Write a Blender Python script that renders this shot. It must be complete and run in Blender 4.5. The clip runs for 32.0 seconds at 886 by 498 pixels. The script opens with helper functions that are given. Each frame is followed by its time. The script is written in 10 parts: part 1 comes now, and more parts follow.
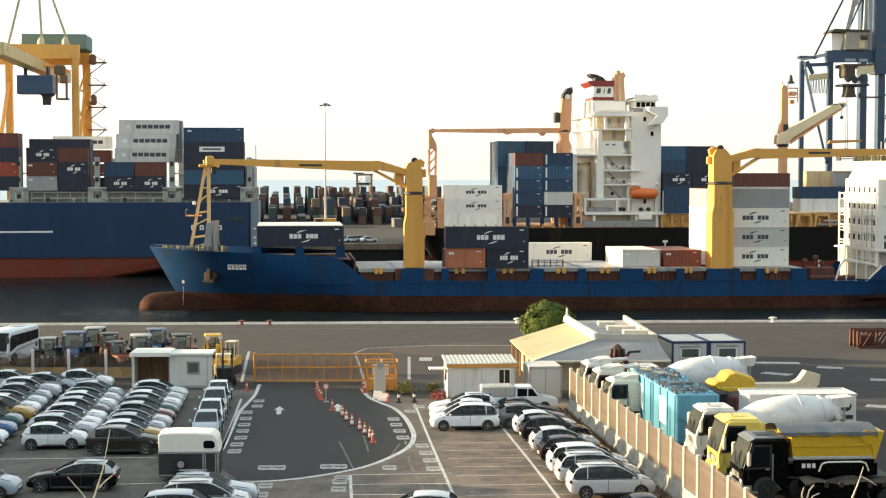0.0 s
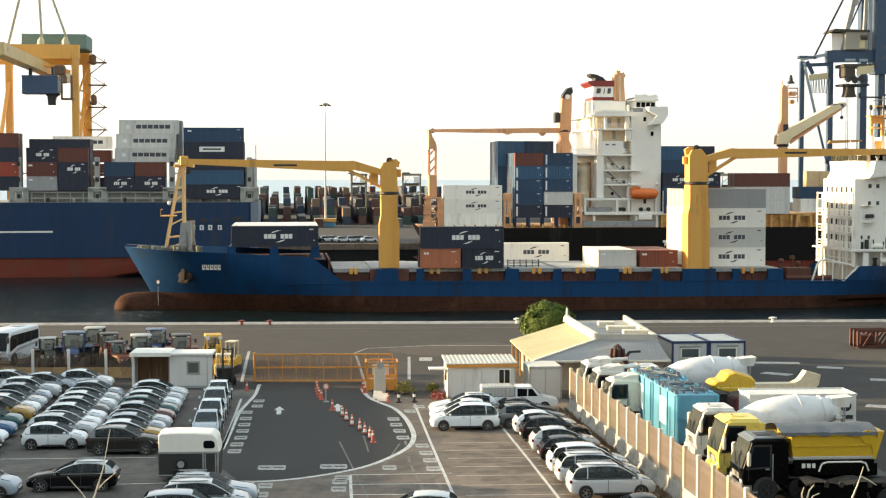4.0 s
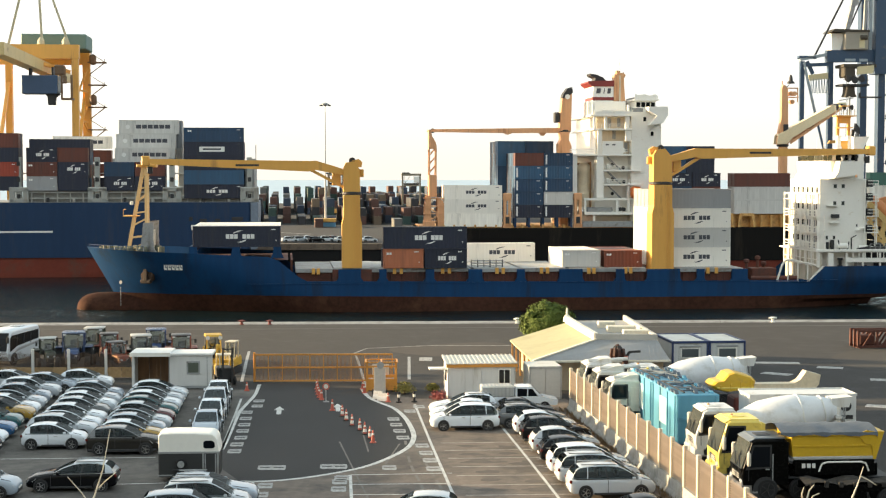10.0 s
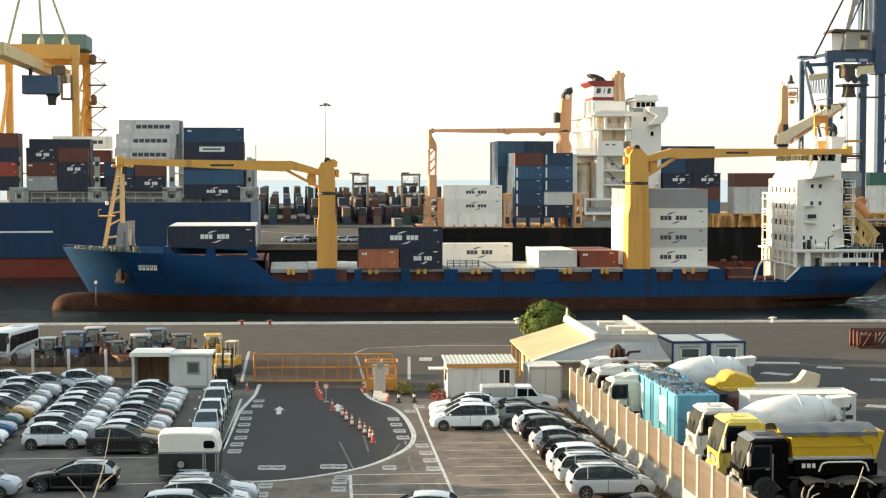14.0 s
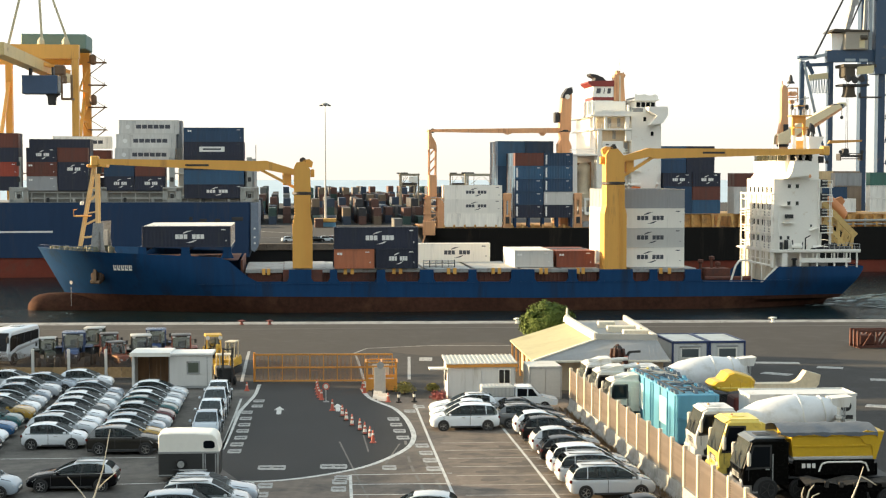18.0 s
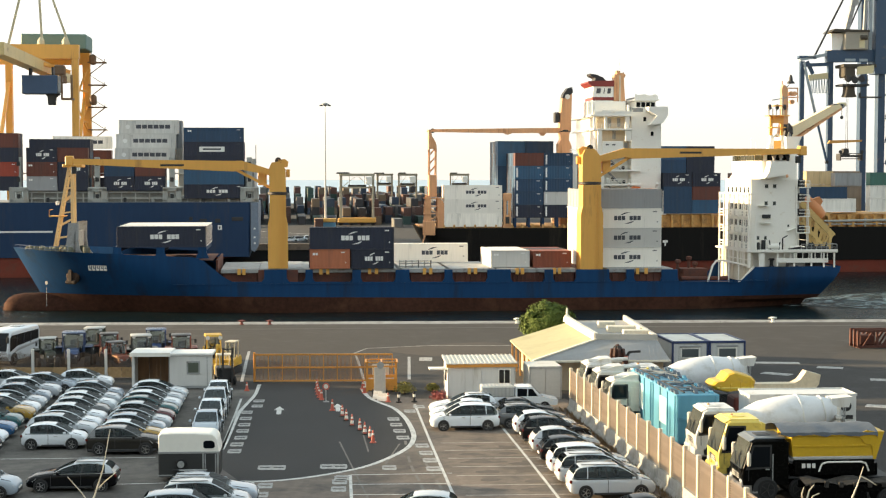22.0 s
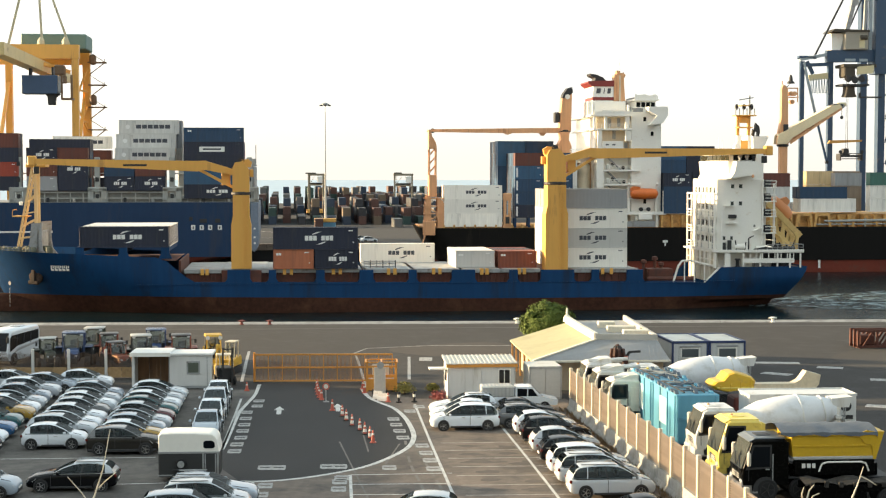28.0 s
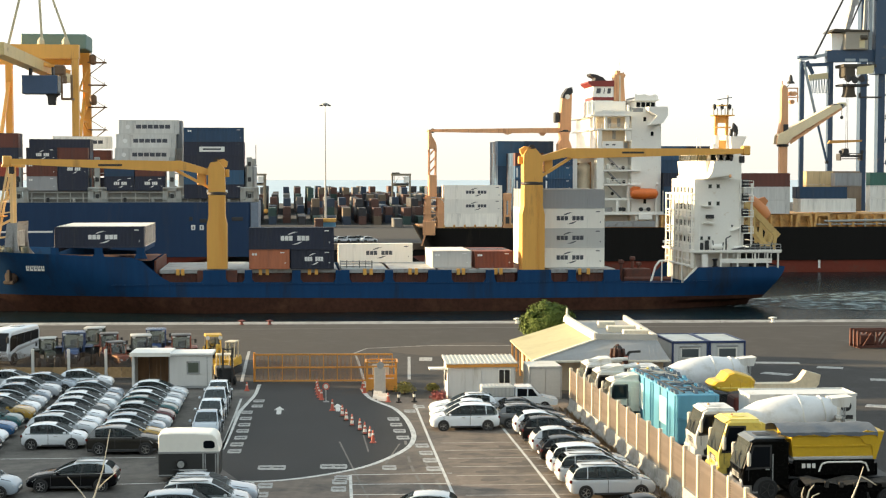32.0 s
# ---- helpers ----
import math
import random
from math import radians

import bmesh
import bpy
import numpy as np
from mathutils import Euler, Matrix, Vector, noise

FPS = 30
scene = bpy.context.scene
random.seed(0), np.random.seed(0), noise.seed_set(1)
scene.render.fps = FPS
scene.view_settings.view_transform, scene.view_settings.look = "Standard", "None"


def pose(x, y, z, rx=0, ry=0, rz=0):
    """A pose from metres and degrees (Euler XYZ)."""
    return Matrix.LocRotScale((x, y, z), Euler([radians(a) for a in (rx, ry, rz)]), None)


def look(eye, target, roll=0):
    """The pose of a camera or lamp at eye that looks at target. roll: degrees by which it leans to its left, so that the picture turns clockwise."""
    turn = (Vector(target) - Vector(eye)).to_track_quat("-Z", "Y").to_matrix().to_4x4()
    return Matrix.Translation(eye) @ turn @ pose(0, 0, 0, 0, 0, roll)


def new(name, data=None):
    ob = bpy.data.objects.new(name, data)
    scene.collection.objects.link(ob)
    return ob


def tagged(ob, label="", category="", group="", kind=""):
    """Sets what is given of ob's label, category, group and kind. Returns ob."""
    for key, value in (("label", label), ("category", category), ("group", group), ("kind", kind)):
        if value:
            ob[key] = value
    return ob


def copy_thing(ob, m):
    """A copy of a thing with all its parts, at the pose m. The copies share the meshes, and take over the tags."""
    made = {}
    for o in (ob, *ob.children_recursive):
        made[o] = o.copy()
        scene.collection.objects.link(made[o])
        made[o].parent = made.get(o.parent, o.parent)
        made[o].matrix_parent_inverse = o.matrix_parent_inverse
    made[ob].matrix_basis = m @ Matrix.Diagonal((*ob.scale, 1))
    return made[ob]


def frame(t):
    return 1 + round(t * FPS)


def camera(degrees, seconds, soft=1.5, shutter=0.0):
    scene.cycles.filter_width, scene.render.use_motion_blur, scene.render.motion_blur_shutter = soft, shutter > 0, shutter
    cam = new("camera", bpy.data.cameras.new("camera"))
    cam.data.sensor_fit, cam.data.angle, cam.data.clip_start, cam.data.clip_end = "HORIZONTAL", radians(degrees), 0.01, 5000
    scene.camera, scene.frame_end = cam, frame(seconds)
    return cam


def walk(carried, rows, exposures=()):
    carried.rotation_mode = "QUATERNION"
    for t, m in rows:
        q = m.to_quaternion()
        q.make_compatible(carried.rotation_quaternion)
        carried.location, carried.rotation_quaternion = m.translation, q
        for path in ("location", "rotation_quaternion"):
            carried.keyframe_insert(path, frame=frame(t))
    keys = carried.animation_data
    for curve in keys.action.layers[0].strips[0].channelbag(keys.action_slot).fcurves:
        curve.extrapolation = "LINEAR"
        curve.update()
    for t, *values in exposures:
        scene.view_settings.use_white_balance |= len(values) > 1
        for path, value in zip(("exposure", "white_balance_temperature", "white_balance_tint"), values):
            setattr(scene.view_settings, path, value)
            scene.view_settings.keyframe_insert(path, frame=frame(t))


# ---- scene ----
# The camera stands still, 16 m above a car park beside a harbour basin.
cam = camera(33.0, 32.0, soft=1.2)
EYE = (0.0, 0.0, 16.0)
VIEW = look(EYE, (0.0, 100.0, 16.0 - 5.025))
walk(cam, [(0.0, VIEW), (32.0, VIEW)], exposures=[(0.0, 1.52, 7200, 8), (32.0, 1.52, 7200, 8)])

# ---- light: a low sun from the left, a little behind the ships, under a bright hazy sky ----
SUN_EL, SUN_AZ = 9.0, 13.0
sun_dir = Vector((-math.cos(radians(SUN_AZ)) * math.cos(radians(SUN_EL)),
                  math.sin(radians(SUN_AZ)) * math.cos(radians(SUN_EL)), math.sin(radians(SUN_EL))))
world = bpy.data.worlds.new("sky")
scene.world = world
world.use_nodes = True
wn = world.node_tree
sky = wn.nodes.new("ShaderNodeTexSky")
sky.sky_type, sky.sun_disc = "NISHITA", False
sky.sun_elevation, sky.sun_rotation = radians(SUN_EL), math.atan2(sun_dir.x, sun_dir.y)
sky.air_density, sky.dust_density, sky.ozone_density = 0.45, 2.2, 0.3
wn.nodes["Background"].inputs["Strength"].default_value = 0.15
veil = wn.nodes.new("ShaderNodeMix")      # an even bright haze over the clear sky
veil.data_type = "RGBA"
veil.inputs["Factor"].default_value = 0.75
dirn, up, span, tint = (wn.nodes.new("ShaderNode" + k) for k in ("TexCoord", "SeparateXYZ", "MapRange", "Mix"))
tint.data_type = "RGBA"                   # white towards the horizon, clear blue overhead
tint.inputs["A"].default_value, tint.inputs["B"].default_value = (2.84, 2.86, 2.88, 1), (2.30, 2.80, 3.10, 1)
span.inputs["From Min"].default_value, span.inputs["From Max"].default_value = 0.11, 0.5
wn.links.new(dirn.outputs["Generated"], up.inputs["Vector"])
wn.links.new(up.outputs["Z"], span.inputs["Value"])
wn.links.new(span.outputs["Result"], tint.inputs["Factor"])
wn.links.new(tint.outputs["Result"], veil.inputs["B"])
wn.links.new(sky.outputs["Color"], veil.inputs["A"])
wn.links.new(veil.outputs["Result"], wn.nodes["Background"].inputs["Color"])
lamp = bpy.data.lights.new("sun", "SUN")
lamp.energy, lamp.angle, lamp.color = 4.6, radians(1.1), (1.0, 0.78, 0.51)
sun = new("sun", lamp)
sun.matrix_world = look(sun_dir * 50, (0, 0, 0))


# ---- materials ----
MATS = {}


def mat(name, col, rough=0.5, metal=0.0, vary=0.18, grain=0.0, scale=1.2, stain=None, amount=0.35, bump=0.0, bscale=8.0,
        coat=0.0, rand=0.0, streak=False, ribs=0.0, rib_axis="X", spec=0.5):
    """A painted or raw surface: two scales of tone, optional stains, fine relief, ribs and a different tone for each object."""
    if name in MATS:
        return MATS[name]
    m = bpy.data.materials.new(name)
    m.use_nodes = True
    n, l = m.node_tree.nodes, m.node_tree.links
    b = n["Principled BSDF"]
    b.inputs["Roughness"].default_value, b.inputs["Metallic"].default_value = rough, metal
    b.inputs["Specular IOR Level"].default_value = spec
    b.inputs["Coat Weight"].default_value, b.inputs["Coat Roughness"].default_value = coat, 0.08
    geo = n.new("ShaderNodeTexCoord")
    mp = n.new("ShaderNodeMapping")
    l.new(geo.outputs["Object"], mp.inputs["Vector"])
    if streak:
        mp.inputs["Scale"].default_value = (1, 1, 0.12)
    big, small = n.new("ShaderNodeTexNoise"), n.new("ShaderNodeTexNoise")
    big.inputs["Scale"].default_value, small.inputs["Scale"].default_value = scale * 0.35, scale * 5
    big.inputs["Detail"].default_value, small.inputs["Detail"].default_value = 5, 4
    for x in (big, small):
        l.new(mp.outputs["Vector"], x.inputs["Vector"])
    mixn = n.new("ShaderNodeMath")
    mixn.operation = "ADD"
    l.new(big.outputs["Fac"], mixn.inputs[0])
    l.new(small.outputs["Fac"], mixn.inputs[1])
    ramp = n.new("ShaderNodeMapRange")
    ramp.inputs["From Min"].default_value, ramp.inputs["From Max"].default_value = 0.65, 1.35
    ramp.inputs["To Min"].default_value, ramp.inputs["To Max"].default_value = 1 - vary, 1 + vary
    l.new(mixn.outputs[0], ramp.inputs["Value"])
    tone = ramp.outputs["Result"]
    if rand:
        oi, rr, mu = n.new("ShaderNodeObjectInfo"), n.new("ShaderNodeMapRange"), n.new("ShaderNodeMath")
        rr.inputs["To Min"].default_value, rr.inputs["To Max"].default_value = 1 - rand, 1 + rand
        mu.operation = "MULTIPLY"
        l.new(oi.outputs["Random"], rr.inputs["Value"])
        l.new(rr.outputs["Result"], mu.inputs[0])
        l.new(tone, mu.inputs[1])
        tone = mu.outputs[0]
    sc = n.new("ShaderNodeVectorMath")
    sc.operation = "SCALE"
    sc.inputs[0].default_value = col
    l.new(tone, sc.inputs["Scale"])
    out = sc.outputs["Vector"]
    if stain:
        st = n.new("ShaderNodeTexNoise")
        st.inputs["Scale"].default_value, st.inputs["Detail"].default_value = scale, 8
        st.inputs["Roughness"].default_value = 0.7
        l.new(mp.outputs["Vector"], st.inputs["Vector"])
        sr = n.new("ShaderNodeMapRange")
        sr.inputs["From Min"].default_value, sr.inputs["From Max"].default_value = 0.62 - amount * 0.35, 0.72
        l.new(st.outputs["Fac"], sr.inputs["Value"])
        mx = n.new("ShaderNodeMix")
        mx.data_type = "RGBA"
        mx.inputs["B"].default_value = (*stain, 1)
        l.new(sr.outputs["Result"], mx.inputs["Factor"])
        l.new(out, mx.inputs["A"])
        out = mx.outputs["Result"]
    l.new(out, b.inputs["Base Color"])
    rv = n.new("ShaderNodeMapRange")
    rv.inputs["To Min"].default_value, rv.inputs["To Max"].default_value = max(0.02, rough - 0.08), min(1, rough + 0.1)
    l.new(small.outputs["Fac"], rv.inputs["Value"])
    l.new(rv.outputs["Result"], b.inputs["Roughness"])
    height = None
    if ribs:
        wv = n.new("ShaderNodeTexWave")
        wv.wave_type, wv.bands_direction = "BANDS", rib_axis
        wv.inputs["Scale"].default_value = 0.314 / ribs
        l.new(geo.outputs["Object"], wv.inputs["Vector"])
        height = wv.outputs["Fac"]
        dist = 0.03
    elif bump:
        bn = n.new("ShaderNodeTexNoise")
        bn.inputs["Scale"].default_value, bn.inputs["Detail"].default_value = bscale, 6
        l.new(geo.outputs["Object"], bn.inputs["Vector"])
        height, dist = bn.outputs["Fac"], bump
    if height:
        bp = n.new("ShaderNodeBump")
        bp.inputs["Distance"].default_value, bp.inputs["Strength"].default_value = dist, 0.8
        l.new(height, bp.inputs["Height"])
        l.new(bp.outputs["Normal"], b.inputs["Normal"])
    MATS[name] = m
    return m


def water_mat():
    m = bpy.data.materials.new("harbour_water")
    m.use_nodes = True
    n, l = m.node_tree.nodes, m.node_tree.links
    b = n["Principled BSDF"]
    b.inputs["Base Color"].default_value = (0.006, 0.015, 0.017, 1)
    b.inputs["Roughness"].default_value, b.inputs["IOR"].default_value = 0.22, 1.30
    b.inputs["Specular IOR Level"].default_value = 0.18
    geo = n.new("ShaderNodeNewGeometry")
    mp = n.new("ShaderNodeMapping")
    mp.inputs["Scale"].default_value = (0.55, 1.0, 1.0)
    l.new(geo.outputs["Position"], mp.inputs["Vector"])
    last = None
    for scale, dist in ((0.20, 0.30), (0.8, 0.14), (3.0, 0.05)):
        t = n.new("ShaderNodeTexNoise")
        t.inputs["Scale"].default_value, t.inputs["Detail"].default_value = scale, 3
        l.new(mp.outputs["Vector"], t.inputs["Vector"])
        bp = n.new("ShaderNodeBump")
        bp.inputs["Distance"].default_value, bp.inputs["Strength"].default_value = dist, 0.9
        l.new(t.outputs["Fac"], bp.inputs["Height"])
        if last:
            l.new(last, bp.inputs["Normal"])
        last = bp.outputs["Normal"]
    l.new(last, b.inputs["Normal"])
    return m


def foam_mat(name="foam", lo=0.45, hi=0.64, fine=1.0):
    m = bpy.data.materials.new(name)
    m.use_nodes = True
    n, l = m.node_tree.nodes, m.node_tree.links
    b = n["Principled BSDF"]
    b.inputs["Base Color"].default_value, b.inputs["Roughness"].default_value = (0.22, 0.29, 0.31, 1), 0.6
    geo = n.new("ShaderNodeTexCoord")
    mp = n.new("ShaderNodeMapping")
    mp.inputs["Scale"].default_value = (0.35, 0.8, 1)
    l.new(geo.outputs["Object"], mp.inputs["Vector"])
    t = n.new("ShaderNodeTexNoise")
    t.inputs["Scale"].default_value, t.inputs["Detail"].default_value, t.inputs["Roughness"].default_value = 0.9 * fine, 9, 0.68
    l.new(mp.outputs["Vector"], t.inputs["Vector"])
    r = n.new("ShaderNodeMapRange")
    r.inputs["From Min"].default_value, r.inputs["From Max"].default_value = lo, hi
    l.new(t.outputs["Fac"], r.inputs["Value"])
    l.new(r.outputs["Result"], b.inputs["Alpha"])
    return m


def glass_mat(name, col=(0.006, 0.008, 0.011), rough=0.07, spec=0.2):
    m = bpy.data.materials.new(name)
    m.use_nodes = True
    b = m.node_tree.nodes["Principled BSDF"]
    b.inputs["Base Color"].default_value = (*col, 1)
    b.inputs["Roughness"].default_value, b.inputs["IOR"].default_value = rough, 1.5
    b.inputs["Specular IOR Level"].default_value = spec
    return m


ASPHALT = mat("asphalt", (0.0196, 0.0178, 0.0170), 0.9, vary=0.28, scale=0.5, stain=(0.040, 0.039, 0.039), amount=0.3, bump=0.01, bscale=30)
LOT = mat("car_park_asphalt", (0.152, 0.120, 0.098), 0.85, vary=0.36, scale=0.35, stain=(0.042, 0.038, 0.036), amount=0.5, bump=0.012, bscale=30)
LANE = mat("fresh_asphalt", (0.0240, 0.0232, 0.0236), 0.9, vary=0.16, scale=0.6, bump=0.008, bscale=40)
CONCRETE = mat("concrete", (0.36, 0.35, 0.33), 0.85, vary=0.15, scale=0.8, stain=(0.2, 0.19, 0.17), amount=0.4, bump=0.01, bscale=12)
LINE = mat("road_paint", (0.56, 0.56, 0.54), 0.8, vary=0.2, scale=3, stain=(0.14, 0.14, 0.14), amount=0.3)
WORN = mat("worn_road_paint", (0.42, 0.415, 0.40), 0.8, vary=0.2, scale=3, stain=(0.08, 0.08, 0.08), amount=0.6)
STEEL_Y = mat("yellow_crane_paint", (0.73, 0.375, 0.085), 0.45, vary=0.07, scale=0.3, stain=(0.38, 0.19, 0.06), amount=0.05, streak=True)
STEEL_O = mat("orange_crane_paint", (0.70, 0.36, 0.18), 0.5, vary=0.12, scale=0.5, stain=(0.28, 0.11, 0.04), amount=0.2, streak=True)
STEEL_B = mat("blue_crane_paint", (0.026, 0.062, 0.118), 0.45, vary=0.12, scale=0.4, stain=(0.10, 0.10, 0.11), amount=0.15)
WHITE = mat("white_ship_paint", (0.83, 0.81, 0.75), 0.5, vary=0.035, scale=0.7, stain=(0.66, 0.58, 0.46), amount=0.02)
HULL_BLUE = mat("blue_hull_paint", (0.006, 0.047, 0.130), 0.5, spec=0.15, vary=0.16, scale=0.25, stain=(0.018, 0.028, 0.045), amount=0.3, streak=True)
HULL_NAVY = mat("navy_hull_paint", (0.0156, 0.0414, 0.0966), 0.5, spec=0.2, vary=0.1, scale=0.2, stain=(0.04, 0.05, 0.075), amount=0.2, streak=True)
HULL_BLACK = mat("black_hull_paint", (0.008, 0.0075, 0.007), 0.6, spec=0.12, vary=0.2, scale=0.2, stain=(0.035, 0.028, 0.022), amount=0.2, streak=True)
ANTIFOUL = mat("rusty_antifouling", (0.056, 0.0240, 0.0160), 0.85, spec=0.1, vary=0.45, scale=0.3, stain=(0.095, 0.045, 0.026), amount=0.3)
ANTIFOUL_R = mat("red_antifouling", (0.17, 0.038, 0.024), 0.75, spec=0.2, vary=0.15, scale=0.3, stain=(0.11, 0.06, 0.045), amount=0.3)
DECK_RED = mat("oxide_red_deck", (0.13, 0.045, 0.03), 0.8, vary=0.25, scale=0.6, stain=(0.06, 0.035, 0.03), amount=0.5)
HATCH = mat("grey_hatch_paint", (0.33, 0.34, 0.34), 0.7, vary=0.15, scale=0.6, stain=(0.16, 0.12, 0.09), amount=0.35)
GREY = mat("grey_steel", (0.30, 0.31, 0.31), 0.6, vary=0.15, scale=0.8, stain=(0.15, 0.12, 0.1), amount=0.3)
DARK = mat("dark_steel", (0.025, 0.026, 0.028), 0.6, vary=0.2, scale=1)
RUBBER = mat("rubber", (0.014, 0.014, 0.015), 0.8, vary=0.2, scale=3)
CHROME = mat("rim_alloy", (0.45, 0.46, 0.47), 0.3, metal=0.8, vary=0.08)
GLASS = glass_mat("dark_window_glass")
GLASS_LIGHT = glass_mat("pale_cab_glass", (0.055, 0.062, 0.058), 0.10)
WATER, FOAM, GLINT = water_mat(), foam_mat(), foam_mat("bow_ripple_foam", 0.58, 0.68, 2.4)
BANK = mat("dry_grass_bank", (0.10, 0.10, 0.04), 0.95, vary=0.4, scale=0.7, bump=0.1, bscale=4)


# ---- mesh helpers ----
class Shape:
    """Collects vertices and faces for one part."""

    def __init__(self):
        self.v, self.f = [], []

    def add(self, verts, faces):
        o = len(self.v)
        self.v += [tuple(p) for p in verts]
        self.f += [tuple(i + o for i in q) for q in faces]
        return self

    def box(self, x0, x1, y0, y1, z0, z1, c=0.0):
        if c <= 0:
            vs = [(x, y, z) for z in (z0, z1) for y in (y0, y1) for x in (x0, x1)]
            return self.add(vs, [(0, 2, 3, 1), (4, 5, 7, 6), (0, 1, 5, 4), (1, 3, 7, 5), (3, 2, 6, 7), (2, 0, 4, 6)])
        c = min(c, (x1 - x0) * 0.45, (y1 - y0) * 0.45, (z1 - z0) * 0.45)
        vs, idx = [], {}
        for sx in (0, 1):
            for sy in (0, 1):
                for sz in (0, 1):
                    for k in range(3):
                        p = [(x0, x1)[sx], (y0, y1)[sy], (z0, z1)[sz]]
                        for j, s in enumerate((sx, sy, sz)):
                            if j != k:
                                p[j] += c if s == 0 else -c
                        idx[sx, sy, sz, k] = len(vs)
                        vs.append(p)
        fs = []
        for k in range(3):
            i, j = [q for q in range(3) if q != k]
            for s in (0, 1):
                ring = []
                for a, b in ((0, 0), (1, 0), (1, 1), (0, 1)):
                    key = [0, 0, 0]
                    key[k], key[i], key[j] = s, a, b
                    ring.append(idx[(*key, k)])
                fs.append(ring)
            for a in (0, 1):
                for b in (0, 1):
                    lo, hi = [0, 0, 0], [0, 0, 0]
                    lo[k], lo[i], lo[j] = 0, a, b
                    hi[k], hi[i], hi[j] = 1, a, b
                    fs.append([idx[(*lo, i)], idx[(*hi, i)], idx[(*hi, j)], idx[(*lo, j)]])
        for sx in (0, 1):
            for sy in (0, 1):
                for sz in (0, 1):
                    fs.append([idx[sx, sy, sz, k] for k in range(3)])
        return self.add(vs, fs)

    def beam(self, p, q, w, h=None, up=(0, 0, 1)):
        """A square bar from p to q."""
        h = h or w
        p, q = Vector(p), Vector(q)
        d = (q - p).normalized()
        s = d.cross(Vector(up))
        if s.length < 1e-3:
            s = d.cross(Vector((1, 0, 0)))
        s.normalize()
        u = s.cross(d)
        vs = [e + s * (a * w / 2) + u * (b * h / 2) for e in (p, q) for a, b in ((-1, -1), (1, -1), (1, 1), (-1, 1))]
        return self.add(vs, [(0, 1, 2, 3), (7, 6, 5, 4), (0, 4, 5, 1), (1, 5, 6, 2), (2, 6, 7, 3), (3, 7, 4, 0)])

    def tube(self, p, q, r0, r1=None, n=10):
        r1 = r0 if r1 is None else r1
        p, q = Vector(p), Vector(q)
        d = (q - p).normalized()
        s = d.orthogonal().normalized()
        u = d.cross(s)
        vs = []
        for e, r in ((p, r0), (q, r1)):
            for i in range(n):
                a = 2 * math.pi * i / n
                vs.append(e + s * (r * math.cos(a)) + u * (r * math.sin(a)))
        fs = [(i, (i + 1) % n, n + (i + 1) % n, n + i) for i in range(n)]
        return self.add(vs, fs + [tuple(range(n - 1, -1, -1)), tuple(range(n, 2 * n))])

    def lathe(self, prof, n=16, axis="Z", at=(0, 0, 0)):
        """prof: (radius, height) pairs turned about an axis through at."""
        vs = []
        for r, h in prof:
            for i in range(n):
                a = 2 * math.pi * i / n
                c, s = r * math.cos(a), r * math.sin(a)
                vs.append({"Z": (at[0] + c, at[1] + s, at[2] + h), "X": (at[0] + h, at[1] + c, at[2] + s),
                           "Y": (at[0] + c, at[1] + h, at[2] + s)}[axis])
        fs = [(k * n + i, k * n + (i + 1) % n, (k + 1) * n + (i + 1) % n, (k + 1) * n + i)
              for k in range(len(prof) - 1) for i in range(n)]
        k = (len(prof) - 1) * n
        return self.add(vs, fs + [tuple(range(n - 1, -1, -1)), tuple(range(k, k + n))])

    def prism(self, pts, lo, hi, axis="Y"):
        """A polygon (2D points) drawn out along an axis from lo to hi."""
        n = len(pts)

        def at(p, h):
            return {"Y": (p[0], h, p[1]), "X": (h, p[0], p[1]), "Z": (p[0], p[1], h)}[axis]
        return self.add([at(p, lo) for p in pts] + [at(p, hi) for p in pts],
                        [(i, (i + 1) % n, n + (i + 1) % n, n + i) for i in range(n)] + [tuple(range(n - 1, -1, -1)), tuple(range(n, 2 * n))])

    def grid(self, rows, close=False):
        """A skin through rows of points."""
        n = len(rows[0])
        fs = []
        for k in range(len(rows) - 1):
            for i in range(n if close else n - 1):
                j = (i + 1) % n
                fs.append((k * n + i, k * n + j, (k + 1) * n + j, (k + 1) * n + i))
        return self.add([p for r in rows for p in r], fs)

    def mesh(self, name, material, smooth=False):
        me = bpy.data.meshes.new(name)
        me.from_pydata(self.v, [], self.f)
        bm = bmesh.new()
        bm.from_mesh(me)
        bmesh.ops.recalc_face_normals(bm, faces=bm.faces)
        bm.to_mesh(me)
        bm.free()
        me.materials.append(material)
        if smooth:
            me.polygons.foreach_set("use_smooth", [True] * len(me.polygons))
            me.set_sharp_from_angle(angle=radians(38))
        return me


def part(name, shape, material, parent=None, label="", smooth=False):
    """Links a shape as one mesh object under a thing or a part."""
    ob = new(name, shape.mesh(name, material, smooth))
    if parent:
        ob.parent = parent
    if label:
        ob["label"] = label
    return ob


def same(ob, parent, m):
    """Another object on the mesh of ob."""
    o = new(ob.name.split(".")[0], ob.data)
    o.parent = parent
    o.matrix_basis = m
    return o


def thing(name, m, label, category, group="", kind=""):
    e = new(name)
    e.empty_display_size = 0.3
    e.matrix_basis = m
    return tagged(e, label, category, group, kind)


def setting(name, shape, material, label="", category=""):
    return tagged(part(name, shape, material), label, category, kind="structure")


CARGO = []   # what the moving ship carries: (object, pose in the ship's space)
YAW = 6.0    # the harbour's lines run six degrees off the picture



